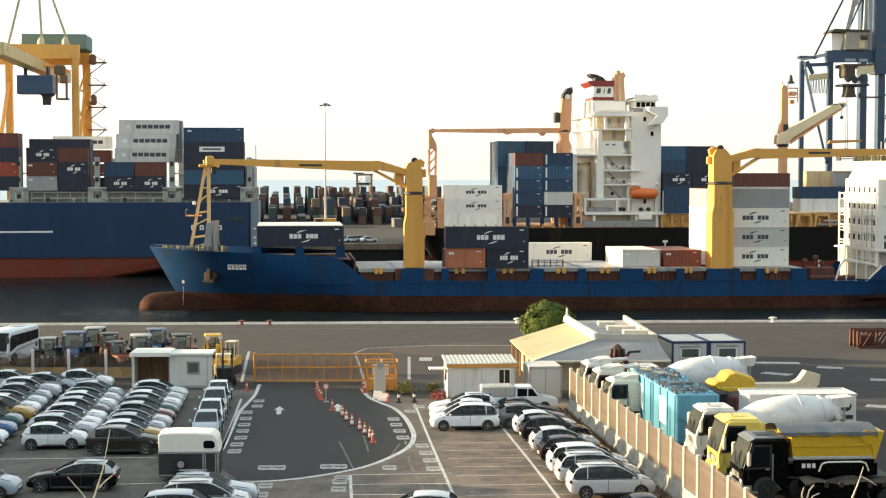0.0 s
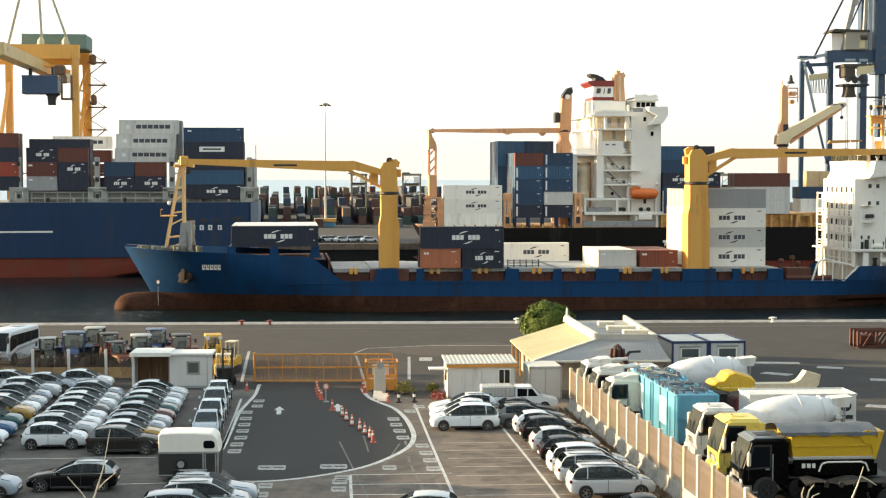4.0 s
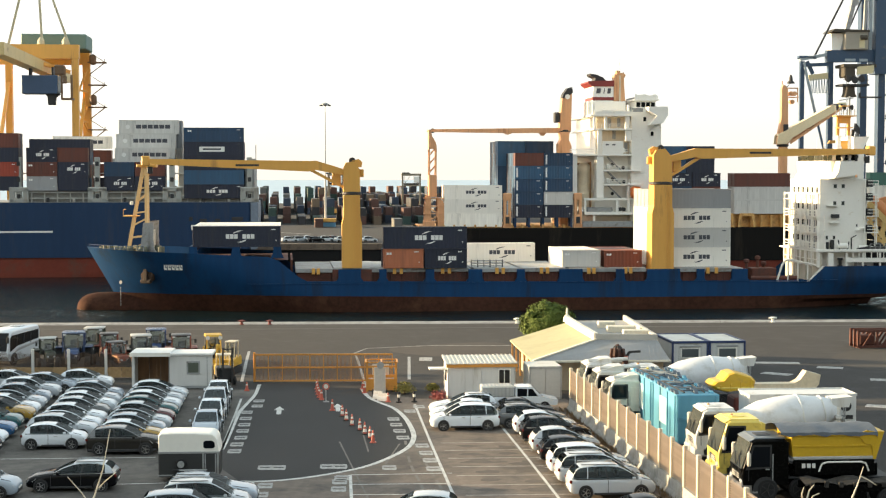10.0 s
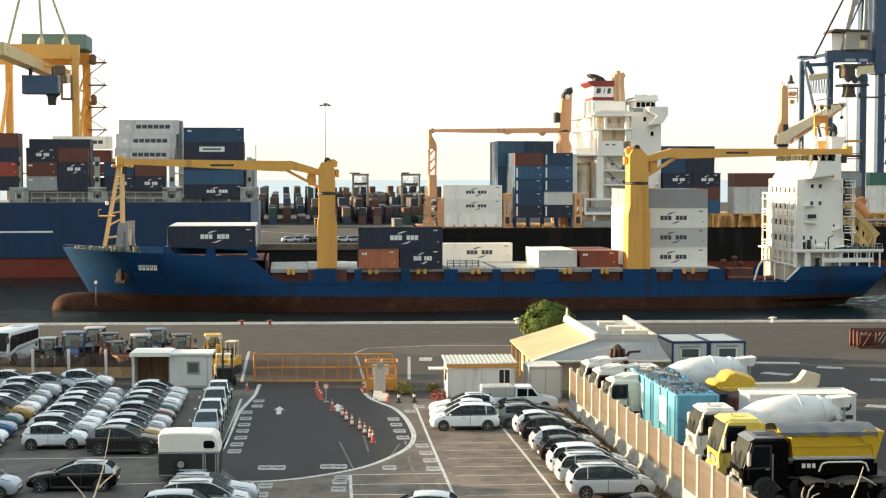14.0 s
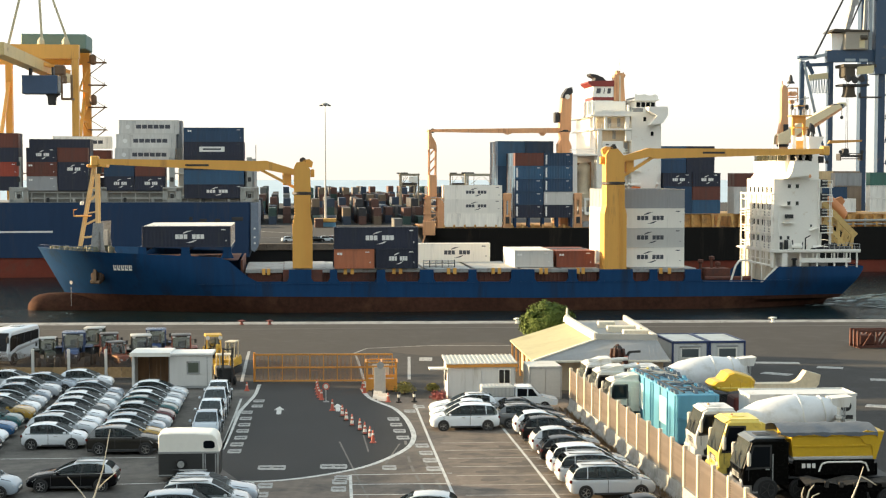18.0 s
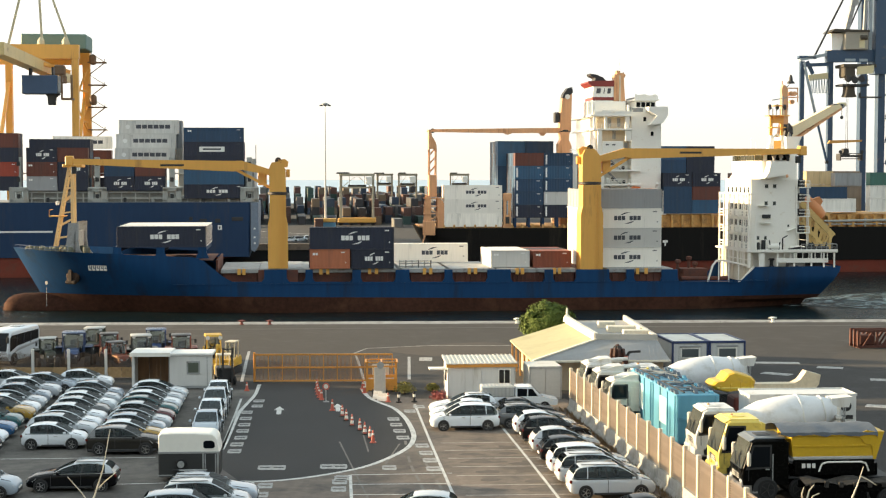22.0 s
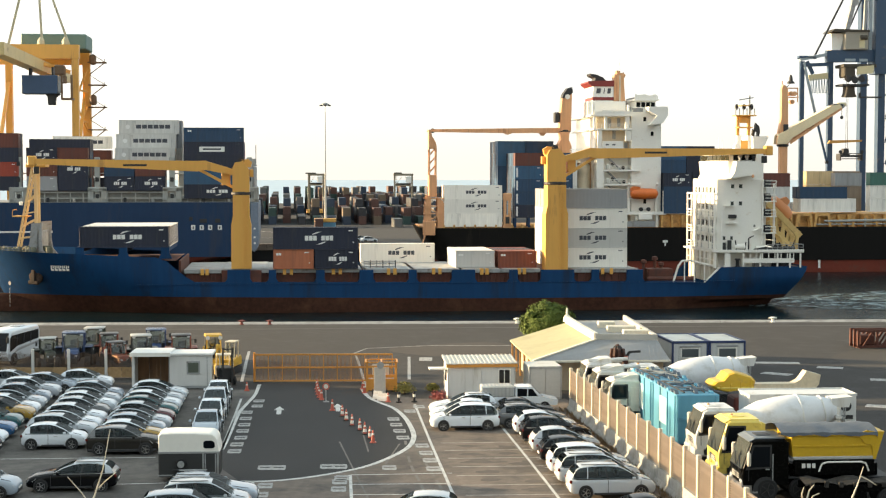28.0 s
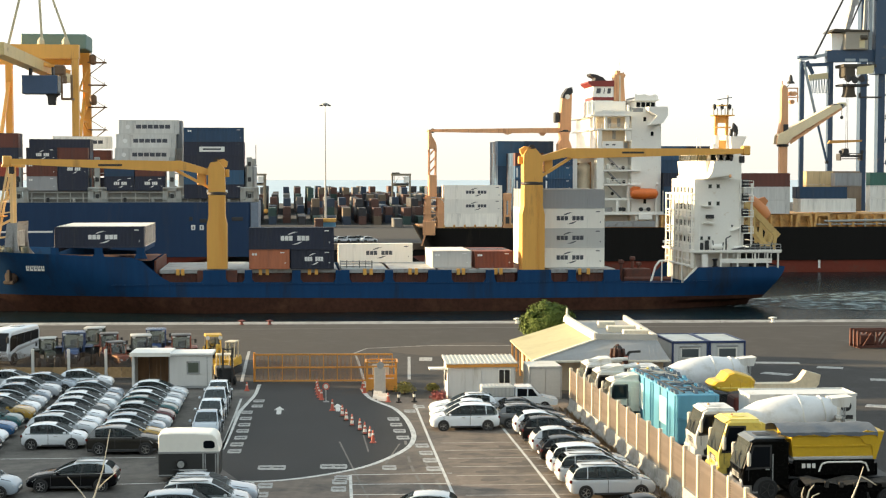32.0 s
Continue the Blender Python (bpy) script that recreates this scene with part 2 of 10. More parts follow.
# ---- ground, quays, water ----
WATER_Z = -5.0
setting("ground", Shape().add([(-160, 30, 0), (160, 30, 0), (160, 159.3 + 0.042 * 160, 0), (-160, 159.3 - 0.042 * 160, 0)], [(0, 1, 2, 3)]),
                 ASPHALT, "worn grey asphalt of a quayside car park", "ground")
# the quay's edge: coping and face
q = Shape()
for i in range(-32, 32):
    x0, x1 = i * 5.0, i * 5.0 + 4.97
    q.add([(x0, 159.3 + 0.042 * x0, 0.0), (x1, 159.3 + 0.042 * x1, 0.0), (x1, 160.3 + 0.042 * x1, 0.12), (x0, 160.3 + 0.042 * x0, 0.12),
           (x1, 160.9 + 0.042 * x1, 0.12), (x0, 160.9 + 0.042 * x0, 0.12), (x1, 160.9 + 0.042 * x1, -7), (x0, 160.9 + 0.042 * x0, -7),
           (x1, 159.3 + 0.042 * x1, -7), (x0, 159.3 + 0.042 * x0, -7)],
          [(0, 1, 2, 3), (3, 2, 4, 5), (5, 4, 6, 7), (0, 3, 5, 7, 9), (1, 8, 6, 4, 2)])
setting("quay_edge", q, mat("quay_concrete", (0.30, 0.295, 0.285), 0.85, vary=0.15, scale=0.8, stain=(0.10, 0.095, 0.09), amount=0.4, bump=0.01, bscale=12), "pale concrete coping along the quay's edge", "quay")
setting("water", Shape().add([(-1500, 150, WATER_Z), (1500, 150, WATER_Z), (1500, 900, WATER_Z), (-1500, 900, WATER_Z)], [(0, 1, 2, 3)]),
        WATER, "dark green harbour water with small ripples", "water")
# haze and sky sheen are put into the open sea's pale colour
setting("open_sea", Shape().add([(-6000, 900, WATER_Z), (6000, 900, WATER_Z), (6000, 9000, WATER_Z), (-6000, 9000, WATER_Z)], [(0, 1, 2, 3)]),
        mat("open_sea_water", (0.34, 0.46, 0.54), 0.35, vary=0.12, scale=0.01, spec=0.5, bump=0.3, bscale=0.2), "open sea out to the horizon, pale blue haze in its colour", "water")
# bank below the viewpoint; the hill behind is added, unseen, to dim reflections
bank = Shape().grid([[(x * (5 if y < -70 else 1), y, z) for x in (-160, -60, 0, 60, 160)] for y, z in ((-300, 90.0), (-190, 66.0), (-110, 38.0), (-60, 14.0), (4, 13.8), (20, 10.5), (40, 3.5), (54, 0.02))])
setting("embankment", bank, BANK, "dry grassy bank below the viewpoint with an added hill behind it", "bank")

# added plain wall west of the car park, unseen, blocks the low sun
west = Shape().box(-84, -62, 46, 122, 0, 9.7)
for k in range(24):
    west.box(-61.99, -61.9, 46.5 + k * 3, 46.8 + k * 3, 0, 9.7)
setting("wall_west", west, mat("warehouse_cladding", (0.30, 0.30, 0.29), 0.7, vary=0.12, scale=0.3), "plain grey wall added out of view to shade the car park", "wall")

# the far quay and its yard
FQ = (0, 341, 0)
fq = Shape().box(-420, 420, 0, 480, -8, 0.0)
far = setting("far_quay", fq, mat("yard_asphalt", (0.0130, 0.0132, 0.0140), 0.9, vary=0.2, scale=0.06, bump=0.01), "grey asphalt container yard behind a quay wall", "quay")
far.matrix_basis = pose(*FQ, 0, 0, YAW)
cap = Shape()
for i in range(-60, 60):
    cap.box(i * 5, i * 5 + 4.96, -0.4, 1.2, -1.2, 0.25, 0.06)
fcap = setting("far_quay_coping", cap, mat("brown_concrete", (0.22, 0.17, 0.13), 0.9, vary=0.2, scale=0.5, stain=(0.1, 0.08, 0.07), amount=0.4), "stained concrete coping of the far quay", "quay")
fcap.matrix_basis = pose(*FQ, 0, 0, YAW)
# ---- containers ----
CCOL = {
    "navy": ((0.013, 0.019, 0.040), "dark navy"), "blue": ((0.013, 0.050, 0.108), "blue"), "sky": ((0.024, 0.090, 0.175), "light blue"),
    "white": ((0.86, 0.83, 0.76), "white"), "grey": ((0.30, 0.31, 0.32), "pale grey"), "silver": ((0.55, 0.545, 0.52), "silver-grey"),
    "orange": ((0.44, 0.145, 0.07), "orange"), "brown": ((0.22, 0.060, 0.032), "rust-brown"), "maroon": ((0.125, 0.036, 0.024), "dull red-brown"), "red": ((0.34, 0.055, 0.03), "red"),
    "dull_brown": ((0.093, 0.042, 0.032), "dull brown"), "dull_blue": ((0.027, 0.046, 0.078), "dull blue"), "dull_grey": ((0.118, 0.118, 0.115), "dull grey"),
    "dull_green": ((0.030, 0.070, 0.061), "dull green"), "dull_tan": ((0.147, 0.106, 0.070), "dull tan"),
    "green": ((0.05, 0.15, 0.12), "green"), "tan": ((0.26, 0.20, 0.15), "tan"), "cream": ((0.66, 0.50, 0.28), "cream"), "black": ((0.03, 0.03, 0.034), "blackish"),
}
LOGO_W = mat("white_lettering", (0.75, 0.75, 0.73), 0.6, vary=0.05)
LOGO_D = mat("dark_lettering", (0.06, 0.065, 0.08), 0.6, vary=0.05)
CT = {}


def container(length, colour, logo=0, detail=2, tall=2.86):
    """A shipping container, origin at the near bottom corner of its left end. logo: 0 none, 1 pale bars with two arcs, 2 dark ones, 3 a star and a bar."""
    key = (length, colour, logo, detail, tall)
    if key in CT:
        return CT[key]
    L, W, H = length, 2.44, tall
    rgb, word = CCOL[colour]
    size = "long" if L > 9 else "short"
    cm = mat("container_" + colour, rgb, 0.55, vary=0.14, scale=0.5, stain=tuple(c * 0.45 + 0.03 for c in rgb), amount=0.22, streak=True, rand=0.12)
    flush = colour in ("white", "silver", "grey")
    if flush:
        cm = mat("reefer_" + colour, rgb, 0.5, vary=0.05, scale=0.6, stain=tuple(c * 0.7 for c in rgb), amount=0.15, streak=True, rand=0.05)
    cr = mat("container_ribbed_" + colour, rgb, 0.55, vary=0.14, scale=0.5, stain=tuple(c * 0.45 + 0.03 for c in rgb), amount=0.22, streak=True, rand=0.12, ribs=0.28)
    t = thing("shipping_container", Matrix(), word + " " + size + " corrugated steel shipping container" + (" with a lettered side" if logo else ""), "container")
    fr = Shape()
    for x in (0, L - 0.18):
        for y in (0, W - 0.16):
            fr.box(x, x + 0.18, y, y + 0.16, 0, H, 0.02)
    for z0, z1 in ((0, 0.17), (H - 0.11, H)):
        for y in (0.0, W - 0.12):
            fr.box(0.18, L - 0.18, y, y + 0.12, z0, z1)
        for x in (0.0, L - 0.12):
            fr.box(x, x + 0.12, 0.16, W - 0.16, z0, z1)
    for x in (-0.005, L - 0.185):
        for y in (-0.005, W - 0.17):
            for z in (-0.003, H - 0.125):
                fr.box(x, x + 0.19, y, y + 0.175, z, z + 0.128)
    part("frame", fr, cm, t)
    if detail == 2:
        n = int(L / 0.56)
        for y, s in ((0.05, 1), (W - 0.05, -1)):
            sd = Shape()
            rows = []
            for i in range(n + 1):
                x = 0.17 + (L - 0.34) * i / n
                w = (L - 0.34) / n
                for dx, dy in ((0, 0), (0.38, 0), (0.5, 0.005 if flush else 0.045), (0.88, 0.005 if flush else 0.045)):
                    xx = x + dx * w
                    if xx <= L - 0.17 + 1e-6:
                        rows.append([(xx, y + s * dy, 0.15), (xx, y + s * dy, H - 0.1)])
            part("side_wall", sd.grid(rows), cm, t)
        part("roof", Shape().box(0.1, L - 0.1, 0.1, W - 0.1, H - 0.09, H - 0.02), cr, t)
        part("end_wall", Shape().box(0.06, 0.1, 0.15, W - 0.15, 0.15, H - 0.1), cr, t)
        for y0, y1 in ((0.16, W / 2 - 0.01), (W / 2 + 0.01, W - 0.16)):
            d = part("door", Shape().box(L - 0.09, L - 0.04, y0, y1, 0.17, H - 0.11, 0.01), cm, t)
            for k in (0.3, 0.72):
                yy = y0 + (y1 - y0) * k
                part("locking_rod", Shape().tube((L - 0.02, yy, 0.1), (L - 0.02, yy, H - 0.08), 0.022, n=6).box(L - 0.03, L, yy - 0.02, yy + 0.3, 1.15, 1.2), GREY, d)
        part("floor", Shape().box(0.1, L - 0.1, 0.08, W - 0.08, 0.05, 0.15), DARK, t)
    else:
        part("shell", Shape().box(0.06, L - 0.06, 0.05, W - 0.05, 0.08, H - 0.03), cr, t)
        part("door_leaf", Shape().box(L - 0.058, L - 0.03, 0.2, W / 2 - 0.02, 0.2, H - 0.14).box(L - 0.058, L - 0.03, W / 2 + 0.02, W - 0.2, 0.2, H - 0.14), cm, t)
    if logo:
        lm = LOGO_W if logo in (1, 4, 6) else LOGO_D
        mk = Shape()
        w = min(4.6, L * 0.46)
        xs = L * 0.36 if L > 9 else L * 0.3
        if logo == 3:
            w, xs = L * 0.62, L * 0.26
            part("emblem", Shape().lathe([(0.01, -0.004), (0.45, -0.004), (0.45, 0.0), (0.01, 0.0)], 14, "Y", (L * 0.15, 0.034, H * 0.52)), LOGO_W, t)
        lh = H * (0.22 if logo != 3 else 0.27)
        z = H * 0.40
        k = w / (7.4 if logo != 3 else 6.4)
        if logo == 6:
            part("side_bar", Shape().box(0.28, 0.62, 0.02, 0.06, H * 0.12, H * 0.86, 0.01), LOGO_W, t)
        elif logo == 5:
            pl = part("name_plate", Shape().box(L * 0.26, L * 0.68, 0.026, 0.04, H * 0.30, H * 0.66, 0.006), LOGO_W, t)
            part("plate_bar", Shape().box(L * 0.32, L * 0.62, 0.018, 0.027, H * 0.42, H * 0.54), LOGO_D, pl)
        elif logo == 4:
            mk.box(L * 0.07, L * 0.07 + 0.35, 0.028, 0.034, H * 0.70, H * 0.82).box(L * 0.07 + 0.42, L * 0.07 + 0.75, 0.028, 0.034, H * 0.70, H * 0.82)
        elif logo < 4:
            for i in range(7 if logo != 3 else 6):
                if i == 3 and logo != 3:
                    continue
                x = xs + k * (i + 0.3)
                part("letter_bar", Shape().box(x, x + k * 0.86, 0.034, 0.042, z, z + lh), lm, t)
        if logo in (1, 2):
            for s in (1, -1):
                rows = []
                for i in range(9):
                    a0 = i / 8
                    x0 = xs + w * 0.5 + s * (-0.22 * w + a0 * w * 0.32)
                    z0 = z + lh / 2 + s * (lh * 0.75 + lh * 0.55 * math.sin(a0 * 1.6))
                    hh = 0.015 + 0.09 * math.sin(math.pi * min(1, a0 + 0.12))
                    rows.append([(x0, 0.037, z0 - hh), (x0, 0.037, z0 + hh), (x0, 0.043, z0 + hh), (x0, 0.043, z0 - hh)])
                part("arc_mark", Shape().grid(rows, close=True), lm, t)
        if logo == 4:
            part("small_mark", mk, lm, t)
        if logo != 3:
            part("number_mark", Shape().box(L - 1.4, L - 0.75, 0.034, 0.04, H * 0.82, H * 0.87), lm, t)
            part("number_mark", Shape().box(L - 0.75, L - 0.6, 0.034, 0.04, H * 0.28, H * 0.34), lm, t)
    CT[key] = t
    FRESH.add(t)
    return t


FRESH = set()


def put(proto, m, group=""):
    """Places the first use of a thing itself and later ones as copies."""
    if proto in FRESH:
        FRESH.discard(proto)
        proto.matrix_basis = m
        o = proto
    else:
        o = copy_thing(proto, m)
    if group:
        o["group"] = group
    return o


# ---- the feeder ship: local x from bow to stern, y from the near side to the far side, z up from the water ----
SHIP0 = (0.0, 228.0, WATER_Z)
BEAM = 20.0
feeder = thing("cargo_ship", pose(*SHIP0, 0, 0, YAW), "blue feeder cargo ship with rusty red bottom and two yellow cranes", "ship")


def half(x, z):
    """Half-breadth of the hull at x and height z."""
    h = BEAM / 2
    flare = max(0.0, min(1.0, (z + 2) / 11.5))
    stem = -40.8 - 4.2 * max(0, (z - 2.2) / 7.4)
    e = (x - stem) / (40.0 - 22 * flare)
    fwd = 0 if e <= 0 else (1 if e >= 1 else (1 - (1 - e) ** (1.10 + 1.9 * flare)) ** 0.98)
    tail = 1.0
    if x > 58:
        k = (x - 58) / 26.0
        tail = 1 - (0.10 + 0.75 * max(0, (4.5 - z) / 6.5) ** 1.2) * k ** 1.6
        if z < 1.0:
            tail = max(0.03, tail - 0.5 * k * k)
    return h * fwd * max(0.02, tail)


def sheer(x):
    if x < -32:
        return 9.2 + 0.5 * (-32 - x) / 13
    if x < -16:
        return 9.2 - 0.75 * (x + 32) / 16
    if x < -11.5:
        return 8.4 - 3.73 * (x + 16) / 4.5
    if x < 67.4:
        return 4.55 - 0.0072 * (x - 5)
    if x < 69.8:
        return 4.10 + 2.38 * (x - 67.4) / 2.4
    return 6.48


def boot_top(x):
    """Height of the line between topsides and antifouling; the ship lies a little by the stern."""
    return 2.62 - 0.68 * min(1.0, max(0.0, (x + 20) / 52))


def hull_band(z0f, z1f, n=6, xs=None):
    s = Shape()
    for side in (-1, 1):
        rows = []
        for x in xs:
            r = []
            for i in range(n + 1):
                z = z0f(x) + (z1f(x) - z0f(x)) * i / n
                stem = -40.8 - 4.2 * max(0, (z - 2.2) / 7.4)
                end = 80.0 + 4.0 * max(0.0, min(1, z / 6.0))
                xx = min(max(x, stem), end)
                r.append((xx, BEAM / 2 + side * half(xx, z), z))
            rows.append(r)
        s.grid(rows)
    # transom
    rows = []
    for i in range(n + 1):
        x = xs[-1]
        z = z0f(x) + (z1f(x) - z0f(x)) * i / n
        xx = 80.0 + 4.0 * max(0.0, min(1, z / 6.0))
        hw = half(xx, z)
        rows.append([(xx, BEAM / 2 - hw, z), (xx, BEAM / 2 + hw, z)])
    s.grid(rows)
    return s


hx = [-45.5 + 1.5 * i for i in range(24)] + [-9 + 4 * i for i in range(17)] + [58, 60, 62, 64, 66, 67.4, 68.6, 70, 72, 74, 76, 78, 80, 82, 84, 86]
part("lower_hull", hull_band(lambda x: -2.0, boot_top, 7, hx), ANTIFOUL, feeder, "rusty red-brown antifouling", True)
part("upper_hull", hull_band(boot_top, sheer, 6, hx), HULL_BLUE, feeder, "deep blue topsides", True)
bulb = Shape().lathe([(0.05, -46.7), (0.9, -46.5), (1.7, -45.9), (2.2, -44.9), (2.45, -43.4), (2.5, -41), (2.5, -37), (2.2, -33), (1.2, -29)], 20, "X", (0, BEAM / 2, 0.12))
part("bulbous_bow", bulb, ANTIFOUL, feeder, "rusty bulbous bow", True)
# decks
dk = Shape()
dk.grid([[(x, BEAM / 2 - half(x, 8.0) * 0.98, 8.0), (x, BEAM / 2 + half(x, 8.0) * 0.98, 8.0)] for x in [-43.4 + 1.4 * i for i in range(22)]])
dk.grid([[(x, 0.25, sheer(max(x, -11)) - 0.25), (x, BEAM - 0.25, sheer(max(x, -11)) - 0.25)] for x in (-13, 20, 67.2)])
dk.grid([[(x, BEAM / 2 - half(x, 6.3) * 0.98, 6.3), (x, BEAM / 2 + half(x, 6.3) * 0.98, 6.3)] for x in (69.8, 72, 74, 78, 82, 83.8)])
dk.grid([[(x, 0.3, 4.3 if z == 0 else 8.0) for x in (-13.4, -13.3)] for z in (0, 1)])
part("deck", dk, DECK_RED, feeder, "oxide-red steel deck")
part("bulkhead", Shape().box(-13.6, -13.3, 0.3, BEAM - 0.3, 4.4, 8.0), DECK_RED, feeder)
# coaming posts along both sides, with brown-red openings between
for y0, y1 in ((0.02, 0.55), (BEAM - 0.55, BEAM - 0.02)):
    for x0, x1 in ((-6.4, -3.0), (-0.2, 0.9), (6.9, 8.2), (13.5, 15.6), (21.0, 22.2), (27.6, 31.2), (36.5, 37.8), (41.4, 46.6), (49.3, 50.5), (54.9, 57.4)):
        g0, top = sheer(x0) - 0.12, 6.46 - 0.0055 * (x0 - 5)
        p = Shape().prism([(x0 - 0.5, g0), (x1 + 0.5, g0), (x1, g0 + 0.7), (x1, top), (x0, top), (x0, g0 + 0.7)], y0, y1)
        part("side_post", p, HULL_BLUE, feeder)
    part("gunwale", Shape().prism([(-11.5, 4.60), (67, 4.03), (67, 4.17), (-11.5, 4.74)], y0 - 0.03, y1 + 0.03), HULL_BLUE, feeder)
# hold coamings and hatch covers
for x0, x1, top in ((-12.6, -7.4, 6.6), (-1.2, 13.6, 6.6), (14.8, 28.6, 6.5), (29.6, 41.2, 6.41), (46.8, 56.6, 6.32)):
    part("hatch_coaming", Shape().box(x0, x1, 1.1, BEAM - 1.1, 3.9, top - 0.6), DECK_RED, feeder, "oxide-red hatch coaming")
    n = max(1, round((x1 - x0) / 6.8))
    for i in range(n):
        a, b = x0 + (x1 - x0) * i / n, x0 + (x1 - x0) * (i + 1) / n
        hc = part("hatch_cover", Shape().box(a - 0.3, b + 0.22, 0.7, BEAM - 0.7, top - 0.6, top, 0.05), HATCH, feeder, "weathered grey hatch cover")
        cl = Shape()
        for k in (0.42, 0.56):
            cl.box(a + (b - a) * k, a + (b - a) * k + 0.5, 0.5, 0.8, top - 0.85, top + 0.08)
        part("lashing_foot", cl, STEEL_Y, hc, "yellow lashing feet")
        for k in range(9):
            xx = a + (b - a) * (k + 0.5) / 9
            part("coaming_stay", Shape().box(xx - 0.06, xx + 0.06, 0.85, 1.1, 4.1, top - 0.7), DECK_RED, hc)
part("hatch_cover", Shape().box(-7.1, -0.5, 0.7, BEAM - 0.7, 6.46, 6.66, 0.03), HATCH, feeder, "weathered grey hatch cover")
for x0, x1, z0, z1 in ((-7.3, -1.3, 4.2, 6.45), (41.4, 46.6, 3.9, 6.0)):
    part("crane_deck", Shape().box(x0, x1, 0.6, BEAM - 0.6, z0, z1), DECK_RED, feeder)


def deck_crane(x, w, z0, zb, zt, tip, zj):
    """Pedestal, slewing head, and a jib that lies along the ship."""
    c = new("deck_crane")
    c.parent = feeder
    c["label"] = "yellow deck crane with its jib laid down"
    s = Shape()
    s.prism([(x - w / 2, z0), (x + w / 2, z0), (x + w / 2, zb - 4.5), (x + w * 0.41, zb - 3.2), (x + w * 0.41, zb), (x - w * 0.41, zb), (x - w * 0.41, zb - 3.2), (x - w / 2, zb - 4.5)], 0.35, 0.35 + w)
    part("pedestal", s, STEEL_Y, c)
    part("slewing_ring", Shape().lathe([(w * 0.46, zb), (w * 0.5, zb + 0.1), (w * 0.5, zb + 0.4), (w * 0.46, zb + 0.5)], 20, "Z", (x, 0.35 + w / 2, 0)), DARK, c)
    yc = 0.35 + w / 2
    h = Shape().prism([(x - w * 0.42, zb + 0.45), (x + w * 0.42, zb + 0.45), (x + w * 0.40, zt - 1.2), (x + w * 0.1, zt), (x - w * 0.30, zt - 0.2), (x - w * 0.42, zt - 1.0)], yc - w * 0.42, yc + w * 0.42)
    part("crane_house", h, STEEL_Y, c)
    sgn = 1 if tip > x else -1
    cabx = x + sgn * w * 0.55
    part("operator_cab", Shape().box(min(cabx, cabx + sgn * 1.3), max(cabx, cabx + sgn * 1.3), yc - 0.2, yc + 1.5, zt - 3.6, zt - 1.4, 0.1), STEEL_Y, c)
    part("cab_window", Shape().box(cabx + sgn * 1.31 - 0.02, cabx + sgn * 1.31 + 0.02, yc, yc + 1.3, zt - 3.0, zt - 1.7), GLASS, c)
    part("sheave", Shape().lathe([(0.2, -0.2), (0.5, -0.2), (0.5, 0.2), (0.2, 0.2)], 16, "Y", (x - 0.1 * sgn, yc - 0.3, zt + 0.1)), DARK, c)
    part("head_bracket", Shape().prism([(x - sgn * 0.2, zt - 0.9), (x - sgn * w * 0.5, zt - 0.9), (x - sgn * w * 0.55, zt - 0.1), (x - sgn * w * 0.36, zt + 0.35), (x - sgn * 0.1, zt + 0.2)], yc - 0.5, yc + 0.5), STEEL_Y, c)
    part("head_lug", Shape().box(min(x - sgn * w * 0.62, x - sgn * w * 0.42), max(x - sgn * w * 0.62, x - sgn * w * 0.42), yc - 0.4, yc + 0.4, zt - 2.4, zt - 1.2, 0.1), STEEL_Y, c)
    part("pedestal_ladder", Shape().beam((x + w * 0.3, 0.28, z0), (x + w * 0.3, 0.28, zb), 0.06).beam((x + w * 0.3 - 0.4, 0.28, z0), (x + w * 0.3 - 0.4, 0.28, zb), 0.06), STEEL_Y, c)
    # jib: a box girder, knee near the root
    kx = x + sgn * 5.4
    j = Shape()
    yj0, yj1 = yc - 0.75, yc + 0.75
    j.prism([(x + sgn * 0.8, zt - 1.3), (x + sgn * 0.8, zt - 2.2), (kx, zt - 1.3), (kx + sgn * 1.2, zt - 1.55), (tip, zj - 0.45), (tip, zj + 0.35), (kx + sgn * 1.0, zt + 0.05), (kx, zt + 0.1)], yj0, yj1)
    part("jib", j, STEEL_Y, c)
    part("jib_strut", Shape().beam((x + sgn * 0.9, yc, zb + 1.0), (kx + sgn * 0.8, yc, zt - 1.3), 0.9, 0.42), STEEL_Y, c)
    part("jib_slot", Shape().box(min(x + sgn * 14, x + sgn * 17.5), max(x + sgn * 14, x + sgn * 17.5), yj0 - 0.02, yj0 + 0.01, zt - 0.75, zt - 0.45), DARK, c)
    part("jib_head", Shape().box(min(tip, tip + sgn * 1.2), max(tip, tip + sgn * 1.2), yj0, yj1, zj - 0.7, zj + 0.8, 0.15), STEEL_Y, c)
    part("hook_block", Shape().box(tip - 0.4, tip + 0.4, yc - 0.35, yc + 0.35, zj - 1.9, zj - 0.8, 0.1), DARK, c)
    return c


deck_crane(-4.3, 3.0, 6.7, 17.8, 22.9, -34.6, 22.9)
deck_crane(43.9, 3.5, 6.0, 19.3, 24.9, 77.2, 24.6)
